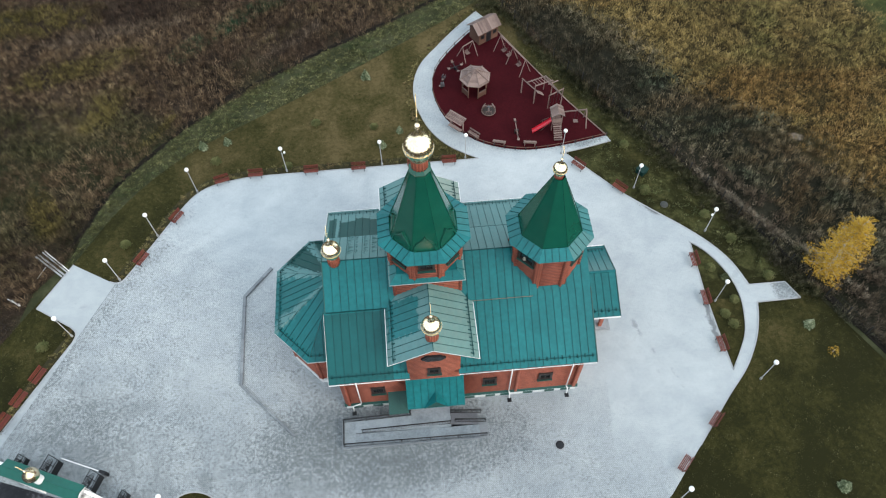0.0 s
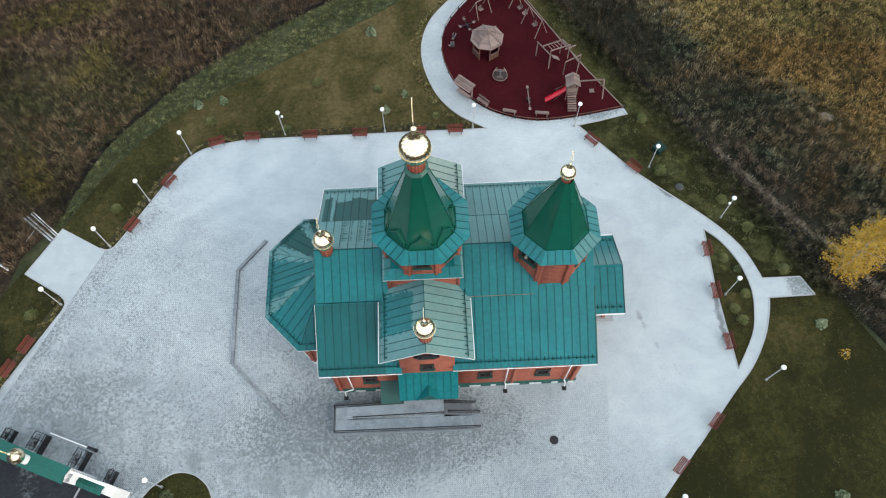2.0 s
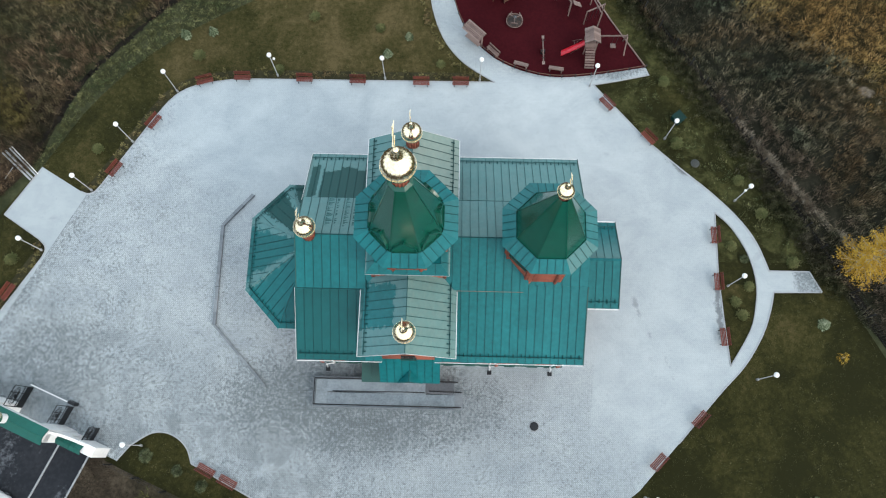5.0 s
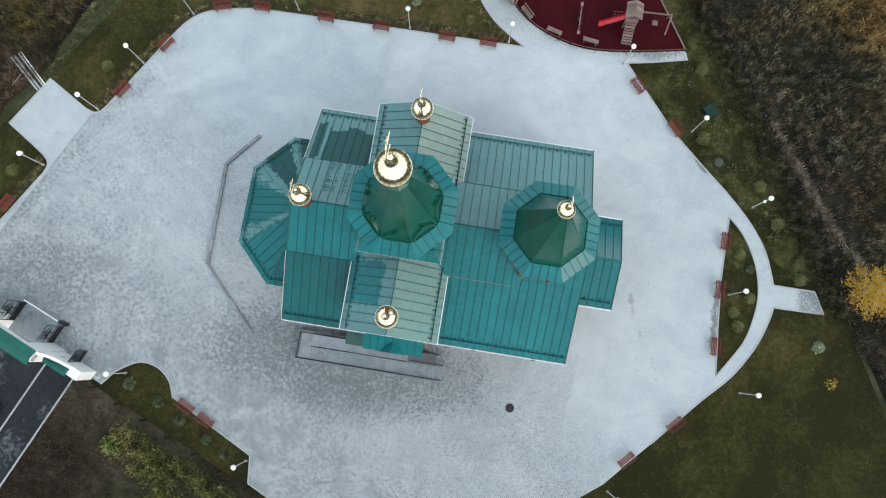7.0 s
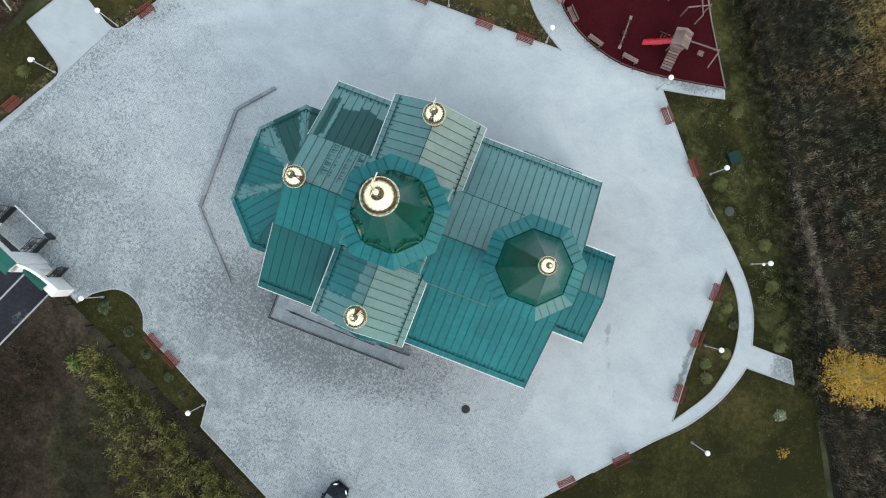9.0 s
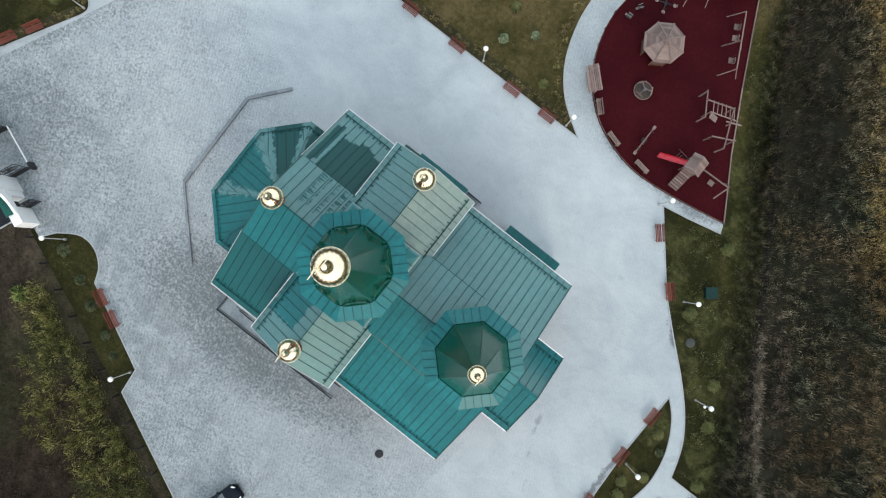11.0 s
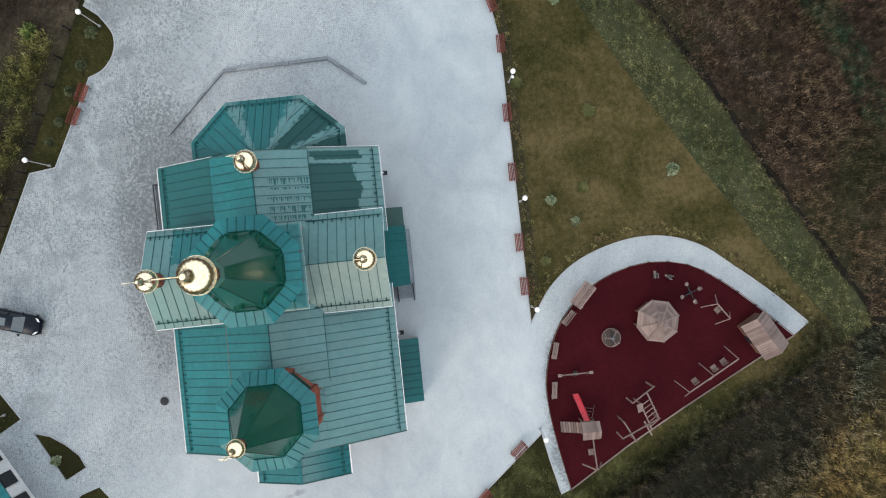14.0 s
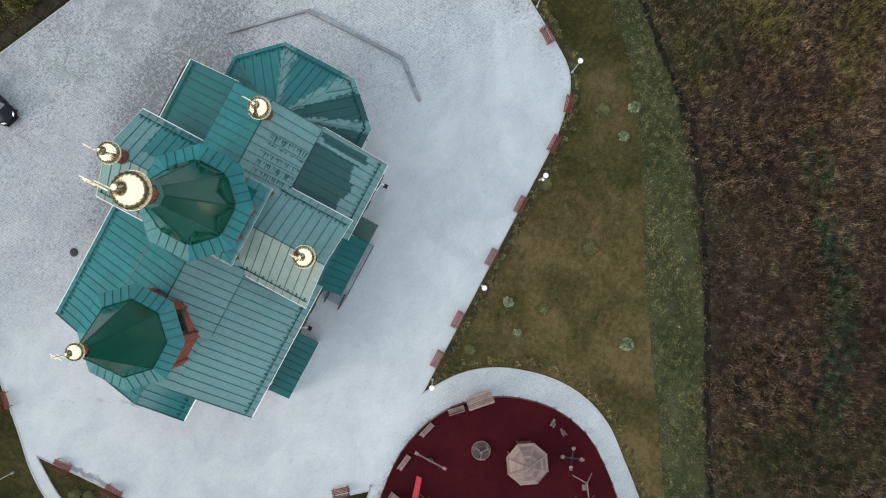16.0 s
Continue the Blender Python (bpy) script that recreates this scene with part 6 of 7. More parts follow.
hut = thing("play_hut", "small pale timber hut with a ribbed gable roof", "playhouse", pose(9.55, 37.84, FLOOR, 0, 0, 30))
part("wall", Build().box((-1.4, -0.95, 0), (1.4, 0.95, 1.7)), DARKWOOD, hut)
for s in (-1, 1):
    roof_slope("roof_side", [(-1.72, s * 1.2, 1.75), (1.72, s * 1.2, 1.75), (1.72, 0, 2.6), (-1.72, 0, 2.6)], WOOD, parent=hut, seam=0.2, deck=0.03)
    part("gable", Build().slab([(s * 1.4, -0.95, 1.7), (s * 1.4, 0.95, 1.7), (s * 1.4, 0, 2.45)], (-s * 0.04, 0, 0)), DARKWOOD, hut)
# solid dark panels stand in for the shade inside the hut
part("doorway", Build().box((-0.35, -0.98, 0.0), (0.35, -0.94, 1.4)), IRON, hut, "dark panel for the shade in the open doorway")
for x in (-0.9, 0.9):
    part("opening", Build().box((x - 0.25, -0.98, 0.75), (x + 0.25, -0.94, 1.25)), IRON, hut)

caro = thing("roundabout", "round timber roundabout with crossed bars", "roundabout", pose(8.68, 25.62, FLOOR))
disc = part("disc", Build().turned([(0.72, 0.1), (0.74, 0.15), (0.7, 0.16)], 28), DARKWOOD, caro, "dark round timber floor")
for i in range(-4, 5):
    half = math.sqrt(0.68 ** 2 - (0.145 * i) ** 2)
    part("floor_board", Build().box((-half, 0.145 * i - 0.055, 0.15), (half, 0.145 * i + 0.055, 0.185)), SURROUND, disc)
hoop = Build()
for i in range(28):
    a0, a1 = 2 * math.pi * i / 28, 2 * math.pi * (i + 1) / 28
    hoop.beam((0.78 * math.cos(a0), 0.78 * math.sin(a0), 0.2), (0.78 * math.cos(a1), 0.78 * math.sin(a1), 0.2), 0.05, 0.07)
part("hoop", hoop, WOOD, caro)
part("hub", Build().turned([(0.12, 0.0), (0.09, 0.75), (0.16, 0.8)], 12), STEEL, caro)
for k in range(3):
    a = 2 * math.pi * k / 3 + 0.4
    part("seat_back", Build().rod((0.72 * math.cos(a - 0.45), 0.72 * math.sin(a - 0.45), 0.24), (0.7 * math.cos(a - 0.4), 0.7 * math.sin(a - 0.4), 0.7), 0.03).rod((0.72 * math.cos(a + 0.45), 0.72 * math.sin(a + 0.45), 0.24), (0.7 * math.cos(a + 0.4), 0.7 * math.sin(a + 0.4), 0.7), 0.03).beam((0.7 * math.cos(a - 0.5), 0.7 * math.sin(a - 0.5), 0.68), (0.7 * math.cos(a + 0.5), 0.7 * math.sin(a + 0.5), 0.68), 0.06, 0.1), WOOD, caro)
    part("spoke", Build().beam((0, 0, 0.72), (0.7 * math.cos(a), 0.7 * math.sin(a), 0.68), 0.06, 0.05), WOOD, caro)

shelter = thing("canopy_bench", "bench under a slatted timber canopy on two posts", "canopy bench", pose(4.72, 23.3, FLOOR, 0, 0, -43))
for e in (-1, 1):
    post("post", shelter, (e * 0.85, 0.25, 0), (e * 0.85, 0.25, 1.85), 0.12)
    part("rafter", Build().beam((e * 0.85, -0.45, 1.72), (e * 0.85, 0.6, 2.0), 0.08, 0.08), WOOD, shelter)
for i in range(7):
    y = -0.42 + 0.15 * i
    part("slat", Build().beam((-1.1, y, 1.8 + 0.27 * (y + 0.45)), (1.1, y, 1.8 + 0.27 * (y + 0.45)), 0.13, 0.035), WOOD, shelter)
part("seat", Build().box((-0.85, -0.25, 0.42), (0.85, 0.15, 0.47)), WOOD, shelter)

pbench = thing("play_bench", "pale timber bench beside the playground rail", "bench", pose(6.65, 22.2, FLOOR, 0, 0, -45), "playground benches")
for i in range(3):
    part("seat_slat", Build().box((-0.7, -0.25 + 0.13 * i, 0.42), (0.7, -0.15 + 0.13 * i, 0.46)), WOOD, pbench)
part("backrest", Build().box((-0.7, 0.16, 0.55), (0.7, 0.2, 0.8)), WOOD, pbench)
for e in (-1, 1):
    part("leg", Build().box((e * 0.55 - 0.04, -0.22, 0), (e * 0.55 + 0.04, 0.16, 0.42)), WOOD, pbench)
for x, y, a in ((9.25, 20.75, -15 + 180), (12.55, 20.35, 172)):
    copy_thing(pbench, pose(x, y, FLOOR, 0, 0, a))

saw = thing("seesaw", "timber seesaw with iron handles", "seesaw", pose(11.35, 22.25, FLOOR, 0, 0, 91))
part("plank", Build().beam((-1.35, 0, 0.45), (1.35, 0, 0.68), 0.11, 0.08), WOOD, saw)
for e in (-1, 1):
    part("seat", Build().box((e * 1.3 - 0.16, -0.12, 0.565 + e * 0.115), (e * 1.3 + 0.16, 0.12, 0.605 + e * 0.115)), WOOD, saw)
    part("brace", Build().beam((e * 0.25, -0.2, 0.1), (e * 0.1, 0.2, 0.5), 0.06, 0.06), DARKWOOD, saw)
part("pivot", Build().box((-0.12, -0.2, 0), (0.12, 0.2, 0.5)), IRON, saw)
for e in (-1, 1):
    part("handle", Build().rod((e * 0.9, -0.2, 0.75 + e * 0.07), (e * 0.9, 0.2, 0.75 + e * 0.07), 0.02).rod((e * 0.9, 0, 0.55), (e * 0.9, 0, 0.8), 0.02), IRON, saw)

tw = thing("slide_tower", "timber climbing tower with a gable roof, red slide and swing arm", "play tower", pose(15.72, 22.75, FLOOR, 0, 0, 0))
for ex in (-1, 1):
    for ey in (-1, 1):
        post("post", tw, (ex * 0.5, ey * 0.5, 0), (ex * 0.5, ey * 0.5, 2.5), 0.1)
part("platform", Build().box((-0.55, -0.55, 1.15), (0.55, 0.55, 1.22)), WOOD, tw)
for s in (-1, 1):
    roof_slope("roof_side", [(s * 0.72, -0.75, 2.35), (s * 0.72, 0.75, 2.35), (0, 0.75, 2.85), (0, -0.75, 2.85)], WOOD, parent=tw, seam=0.25, deck=0.03)
    part("side_panel", Build().beam((-0.5, s * 0.5, 1.55), (0.5, s * 0.5, 1.55), 0.04, 0.55), WOOD, tw)
sl = Build()
prev = None
for i in range(9):
    t = i / 8
    x, z = -0.55 - 2.1 * t, 1.2 - 1.0 * t ** 0.9
    if i == 8:
        z = 0.22
    y = -0.05 - 0.6 * t
    now = [(x, y - 0.26, z + 0.16), (x, y - 0.24, z), (x, y + 0.24, z), (x, y + 0.26, z + 0.16)]
    if prev:
        sl.add(prev + now, [(0, 1, 5, 4), (1, 2, 6, 5), (2, 3, 7, 6)])
        sl.add([(p[0], p[1], p[2] - 0.03) for p in prev + now], [(4, 5, 1, 0), (5, 6, 2, 1), (6, 7, 3, 2)])
    prev = now
part("slide", sl, REDPLASTIC, tw, "bright red plastic slide")
for i in range(8):
    part("ramp_board", Build().beam((-0.45, -0.65 - 0.2 * i, 1.1 - 0.13 * i), (0.45, -0.65 - 0.2 * i, 1.1 - 0.13 * i), 0.18, 0.05), WOOD, tw)
part("net", Build().rod((-0.75, 0.4, 1.1), (-1.5, 0.9, 0), 0.025).rod((-0.75, -0.3, 1.1), (-1.7, -0.5, 0), 0.025).rod((-0.9, 0.3, 0.8), (-1.0, -0.3, 0.8), 0.02).rod((-1.1, 0.5, 0.55), (-1.25, -0.35, 0.55), 0.02).rod((-1.3, 0.7, 0.3), (-1.5, -0.4, 0.3), 0.02), WOOD, tw)
part("swing_beam", Build().beam((0.5, 0.1, 2.15), (3.3, 0.2, 2.15), 0.11, 0.11), WOOD, tw)
for e in (-1, 1):
    post("swing_leg", tw, (3.25, 0.2 + e * 0.1, 2.15), (3.35, 0.2 + e * 0.8, 0), 0.1)
part("swing_seat", Build().box((2.0, -0.1, 0.5), (2.5, 0.35, 0.56)), WOOD, tw)
for x in (2.05, 2.45):
    part("chain", Build().rod((x, 0.12, 0.55), (x, 0.15, 2.12), 0.015), IRON, tw)

cl = thing("climbing_frame", "timber climbing frame with monkey bars and hanging ropes", "climbing frame", pose(0, 0, FLOOR))
for a, b in (((12.7, 28.3, 2.1), (13.9, 26.4, 2.1)), ((13.1, 27.6, 2.1), (15.4, 28.4, 2.1)), ((14.0, 27.0, 2.1), (16.1, 27.7, 2.1)), ((15.35, 28.4, 2.1), (16.7, 25.3, 2.1)), ((15.5, 27.2, 2.0), (16.7, 27.7, 2.0)), ((15.3, 25.5, 2.0), (17.1, 26.4, 2.0))):
    part("beam", Build().beam(a, b, 0.1, 0.1), WOOD, cl)
for x, y in ((12.75, 28.2), (13.9, 26.4), (15.35, 28.4), (16.1, 27.7), (16.7, 25.3), (15.35, 25.5), (17.05, 26.4), (14.0, 27.0)):
    post("post", cl, (x, y, 0), (x, y, 2.1), 0.1)
for i in range(6):
    t = (i + 0.5) / 6
    part("rung", Build().rod((14.0 + 2.1 * t, 27.0 + 0.7 * t, 2.12), (13.9 + 2.0 * t - 0.4, 27.85 + 0.72 * t, 2.12), 0.04), WOOD, cl)
for i in range(4):
    part("rope", Build().rod((15.6 + 0.4 * i, 25.7 + 0.2 * i, 0.2), (15.6 + 0.4 * i, 25.7 + 0.2 * i, 2.0), 0.02), IRON, cl)
part("ladder", Build().beam((14.3, 27.2, 1.0), (15.1, 27.45, 0.3), 0.5, 0.06), WOOD, cl)


def swing_frame(label, a, b, seats, h):
    a, b = Vector((*a, 0)), Vector((*b, 0))
    way = (b - a).normalized()
    side = Vector((-way.y, way.x, 0))
    f = thing("swing_frame", label, "swings", pose(0, 0, FLOOR))
    up = Vector((0, 0, h))
    part("beam", Build().beam(a + up, b + up, 0.09, 0.09), WOOD, f)
    for p, e in ((a, -1), (b, 1)):
        for s in (-1, 1):
            post("leg", f, tuple(p + up), tuple(p + side * s * 0.8 + way * e * 0.15), 0.07)
    for t in seats:
        p = a.lerp(b, t)
        part("seat", Build().beam(p - way * 0.25 + Vector((0, 0, 0.5)), p + way * 0.25 + Vector((0, 0, 0.5)), 0.45, 0.06), WOOD, f)
        part("seat_back", Build().beam(p - way * 0.25 + side * 0.22 + Vector((0, 0, 0.7)), p + way * 0.25 + side * 0.22 + Vector((0, 0, 0.7)), 0.04, 0.3), WOOD, f)
        for e in (-1, 1):
            part("chain", Build().rod(p + way * 0.24 * e + Vector((0, 0, 0.5)), p + way * 0.2 * e + up, 0.015), IRON, f)
    return f


sw = swing_frame("long timber swing frame with three hanging seats", (11.2, 35.35), (13.5, 31.1), (0.16, 0.36, 0.76), 2.15)
for s in (-1, 1):
    post("leg", sw, (12.35, 33.2, 2.15), (12.35 + 0.75 * s, 33.2 + 0.4 * s, 0), 0.09)
swing_frame("small timber swing frame with one seat", (6.6, 34.2), (7.9, 35.1), (0.5,), 1.9)
sp = thing("spring_seat", "small spring rocker of painted board", "spring rocker", pose(3.75, 29.8, FLOOR), "spring rockers")
part("spring", Build().turned([(0.12, 0), (0.14, 0.1), (0.1, 0.2), (0.14, 0.3)], 10), IRON, sp)
part("seat_board", Build().box((-0.3, -0.1, 0.3), (0.3, 0.1, 0.36)), WOOD, sp)
for e in (-1, 1):
    part("side_board", Build().box((-0.1, e * 0.14 - 0.02, 0.3), (0.32, e * 0.14 + 0.02, 0.75)), STEEL, sp)
copy_thing(sp, pose(4.05, 30.9, FLOOR, 0, 0, 60))
sq = thing("four_seat_rocker", "four-seat rocker with crossed arms and round seats", "rocker", pose(5.6, 32.6, FLOOR, 0, 0, 20))
for k in range(4):
    a = math.pi / 2 * k
    part("arm", Build().beam((0, 0, 0.4), (0.75 * math.cos(a), 0.75 * math.sin(a), 0.4), 0.08, 0.06), IRON, sq)
    part("seat", Build().turned([(0.15, 0.4), (0.17, 0.45), (0.13, 0.47)], 14, pose(0.8 * math.cos(a), 0.8 * math.sin(a), 0)), WOOD, sq)
    part("hand_grip", Build().rod((0.55 * math.cos(a) - 0.16 * math.sin(a), 0.55 * math.sin(a) + 0.16 * math.cos(a), 0.68), (0.55 * math.cos(a) + 0.16 * math.sin(a), 0.55 * math.sin(a) - 0.16 * math.cos(a), 0.68), 0.02).rod((0.55 * math.cos(a), 0.55 * math.sin(a), 0.4), (0.55 * math.cos(a), 0.55 * math.sin(a), 0.68), 0.02), IRON, sq)
    part("seat_back", Build().beam((0.97 * math.cos(a) - 0.13 * math.sin(a), 0.97 * math.sin(a) + 0.13 * math.cos(a), 0.56), (0.97 * math.cos(a) + 0.13 * math.sin(a), 0.97 * math.sin(a) - 0.13 * math.cos(a), 0.56), 0.03, 0.14), WOOD, sq)
part("spring", Build().turned([(0.14, 0), (0.16, 0.12), (0.12, 0.25), (0.15, 0.4)], 10), IRON, sq)
box = thing("utility_box", "low dark green utility cabinet on the lawn", "utility box", pose(23.75, 15.6, 0.06, 0, 0, 38))
BOXGREEN = worn("dull_green_paint", (0.003, 0.03, 0.025), (0.007, 0.046, 0.038), 0.6, gloss=0.2)
part("cabinet", Build().box((-0.45, -0.45, 0), (0.45, 0.45, 0.6)), BOXGREEN, box)
part("lid", Build().box((-0.5, -0.5, 0.6), (0.5, 0.5, 0.66)), BOXGREEN, box)

# soil of the planted borders
for line, w in ((NORTH_EDGE, 0.55), (WEST_EDGE[2:], 0.55), (PLAY_OUTER, -0.6)):
    bd = Build()
    for (ax, ay), (bx, by) in zip(line, line[1:]):
        l = math.hypot(bx - ax, by - ay)
        if l > 0.05:
            nx, ny = (by - ay) / l * w, -(bx - ax) / l * w
            bd.beam((ax + nx, ay + ny, 0.045), (bx + nx, by + ny, 0.045), 0.85, 0.07)
    setting("planting_bed", bd, BEDSOIL, "narrow dark soil bed along the kerb", "planting bed")


# ---- plants ----
OLIVE = [(0.028, 0.026, 0.009), (0.115, 0.1, 0.034), (0.25, 0.205, 0.068), (0.44, 0.36, 0.14)]
PALEBROWN = [(0.04, 0.03, 0.022), (0.14, 0.106, 0.078), (0.26, 0.2, 0.15), (0.46, 0.37, 0.28)]
UMBER = [(0.012, 0.011, 0.008), (0.042, 0.038, 0.026), (0.1, 0.088, 0.06), (0.21, 0.18, 0.13)]
BROWNS = leaf_material("dry_weeds", [(0.0153, 0.0107, 0.00685), (0.0934, 0.0638, 0.0421), (0.197, 0.137, 0.0861), (0.34, 0.243, 0.149), (0.549, 0.427, 0.275)], ([(0.011, 0.00746, 0.00587), (0.0495, 0.0332, 0.0264), (0.11, 0.0746, 0.0568), (0.263, 0.192, 0.136)], [(0.0153, 0.0192, 0.00881), (0.0603, 0.0661, 0.0304), (0.138, 0.138, 0.0646), (0.307, 0.277, 0.146)]), 0.05, drifts=(
    (PALEBROWN, (-48.0, 40.5), (-25.0, 44.8), 1.3), (PALEBROWN, (-19.0, 34.5), (-9.0, 43.0), 1.1), (OLIVE, (-47.0, 33.8), (-31.0, 39.6), 2.3), (OLIVE, (-58.0, 44.5), (-36.0, 46.5), 3.4), (OLIVE, (-36.0, 26.0), (-33.0, 33.0), 2.2), (OLIVE, (-29.9, 23.6), (-26.0, 28.6), 0.7), (OLIVE, (-36.5, 12.0), (-40.0, 20.0), 2.0)))
TANS = leaf_material("tall_dry_grass", [(0.0752, 0.0582, 0.0233), (0.238, 0.178, 0.0698), (0.463, 0.346, 0.134), (0.752, 0.57, 0.256)], ([(0.0626, 0.0668, 0.0233), (0.188, 0.179, 0.0628), (0.376, 0.334, 0.122), (0.626, 0.522, 0.233)], [(0.0752, 0.0461, 0.0163), (0.226, 0.136, 0.0466), (0.426, 0.261, 0.0933), (0.651, 0.438, 0.187)]), 0.06, -60.0)
GREYS = leaf_material("grey_green_weeds", [(0.0127, 0.0133, 0.0084), (0.0636, 0.0606, 0.0335), (0.168, 0.151, 0.0895), (0.35, 0.304, 0.202), (0.717, 0.606, 0.434)], ([(0.0191, 0.0267, 0.0168), (0.0717, 0.0946, 0.0614), (0.176, 0.216, 0.141), (0.416, 0.443, 0.321)], [(0.0557, 0.0356, 0.0196), (0.16, 0.108, 0.0586), (0.317, 0.224, 0.123), (0.605, 0.443, 0.266)]), 0.1, -60.0, drifts=((PALEBROWN, (27.0, 20.5), (38.5, 4.0), 2.2), (PALEBROWN, (37.0, 7.0), (50.0, -14.0), 4.5), (UMBER, (13.0, 46.0), (27.0, 23.0), 4.5)))
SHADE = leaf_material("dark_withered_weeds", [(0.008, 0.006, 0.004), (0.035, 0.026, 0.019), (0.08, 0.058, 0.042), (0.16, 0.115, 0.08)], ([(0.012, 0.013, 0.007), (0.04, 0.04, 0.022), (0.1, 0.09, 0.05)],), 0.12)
LUSH = leaf_material("rank_weeds", [(0.0276, 0.0307, 0.00984), (0.0979, 0.099, 0.0295), (0.23, 0.22, 0.0689), (0.461, 0.418, 0.178)], ([(0.0184, 0.0243, 0.00984), (0.0576, 0.0704, 0.0276), (0.138, 0.149, 0.064)],), 0.22)
VERGE = leaf_material("verge_grass", [(0.0322, 0.0368, 0.0143), (0.0978, 0.103, 0.0418), (0.196, 0.196, 0.0858), (0.345, 0.333, 0.165)], ([(0.023, 0.0368, 0.0154), (0.0667, 0.0943, 0.0396), (0.138, 0.172, 0.077), (0.276, 0.31, 0.154)],), 0.3)
BORDER = leaf_material("border_plants", [(0.0455, 0.0438, 0.0192), (0.13, 0.112, 0.048), (0.221, 0.2, 0.084), (0.416, 0.338, 0.156)], ([(0.0455, 0.0375, 0.0216), (0.143, 0.0975, 0.0504), (0.273, 0.175, 0.096)],), 0.2)
CONIFER = leaf_material("blue_conifer", [(0.03, 0.045, 0.021), (0.112, 0.15, 0.078), (0.3, 0.345, 0.21), (0.63, 0.675, 0.465)])
SHRUB = leaf_material("olive_shrub", [(0.08, 0.095, 0.035), (0.14, 0.15, 0.06), (0.22, 0.21, 0.09)])
YELLOW = leaf_material("yellow_birch_leaf", [(0.36, 0.2, 0.026), (0.6, 0.37, 0.05), (0.78, 0.54, 0.11)])
rng = np.random.default_rng(7)


def blades(centres, spread, height, width, per, splay, lift=0.0):
    """Narrow leaf triangles in clumps. centres: n x 3; heights vary from clump to clump. lift: how high on its stalk a leaf may sit."""
    n = len(centres)
    size = np.repeat(rng.uniform(0.55, 1.3, n), per)
    m = n * per
    base = np.repeat(centres, per, axis=0)
    base[:, 2] += rng.uniform(0, 1, m) ** 1.5 * lift * size
    ang, lean = rng.uniform(0, 2 * np.pi, m), rng.uniform(0.45 * splay, splay, m)
    out = np.stack([np.cos(ang), np.sin(ang), np.zeros(m)], 1)
    off = out * (rng.uniform(0, spread, m) * size)[:, None]
    h = height * size * rng.uniform(0.6, 1.2, m)
    tip = base + off + out * (h * np.sin(lean))[:, None] + np.stack([np.zeros(m), np.zeros(m), h * np.cos(lean)], 1)
    turn = ang + rng.uniform(-0.9, 0.9, m)
    side = np.stack([-np.sin(turn), np.cos(turn), np.zeros(m)], 1) * (width * size * rng.uniform(0.6, 1.3, m))[:, None]
    mid = (base + off) * 0.45 + tip * 0.55
    v = np.stack([base + off, mid + side, tip, mid - side], 1).reshape(-1, 3)
    return v


def leafy(name, v, mat):
    """A mesh of four-cornered leaves."""
    n = len(v) // 4
    me = bpy.data.meshes.new(name)
    me.vertices.add(len(v))
    me.vertices.foreach_set("co", v.astype(np.float32).ravel())
    me.loops.add(len(v))
    me.loops.foreach_set("vertex_index", np.arange(len(v), dtype=np.int32))
    me.polygons.add(n)
    me.polygons.foreach_set("loop_start", np.arange(0, 4 * n, 4, dtype=np.int32))
    me.materials.append(mat)
    me.update(calc_edges=True)
    return me


def in_ring(p, ring):
    x, y = p[:, 0], p[:, 1]
    hit = np.zeros(len(p), bool)
    for (xi, yi), (xj, yj) in zip(ring, ring[-1:] + ring[:-1]):
        if yi != yj:
            hit ^= ((yi > y) != (yj > y)) & (x < (xj - xi) * (y - yi) / (yj - yi) + xi)
    return hit


def far_from(p, line, d):
    ok = np.ones(len(p), bool)
    for (ax, ay), (bx, by) in zip(line, line[1:]):
        a, w = np.array((ax, ay)), np.array((bx - ax, by - ay))
        t = np.clip(((p[:, :2] - a) @ w) / (w @ w), 0, 1)
        ok &= np.hypot(*(p[:, :2] - a - t[:, None] * w).T) > d
    return ok


def patchy(p, scale, cut, seed):
    """Keeps more clumps where a slow wave of the plan is high."""
    x, y = p[:, 0] * scale, p[:, 1] * scale
    w = np.sin(x * 1.3 + seed) * np.cos(y * 1.1 - seed) + 0.6 * np.sin(x * 2.9 - y * 2.3 + seed * 2) + 0.4 * np.sin(x * 6.1 + y * 5.3)
    return rng.uniform(-1.0, 1.0, len(p)) + w * 0.6 > cut


def scatter(count, x0, x1, y0, y1):
    return np.stack([rng.uniform(x0, x1, count), rng.uniform(y0, y1, count), np.full(count, 0.02)], 1)


ROAD = [tuple((GATE @ Vector(p)).to_2d()) for p in ((-14.5, -62, 0), (5.4, -62, 0), (5.4, 0, 0), (-14.5, 0, 0))]
TRACK = [(26.4, 22.3), (28.85, 17.0), (31.4, 13.05), (33.5, 10.3), (35.85, 6.6), (38.6, 3.9), (44.0, -4.0)]
SOUTH_LINE = [(-24.2, -16.2), (-10.2, -22.15), (5.0, -29.4), (16.0, -34.5)]


def fields(p):
    return ~in_ring(p, LAWN_RING) & ~in_ring(p, PLAZA) & ~in_ring(p, ROAD)


def stuff(name, v, mat, label, category):
    return tagged(new(name, leafy(name, v, mat)), label, category, "", "stuff")


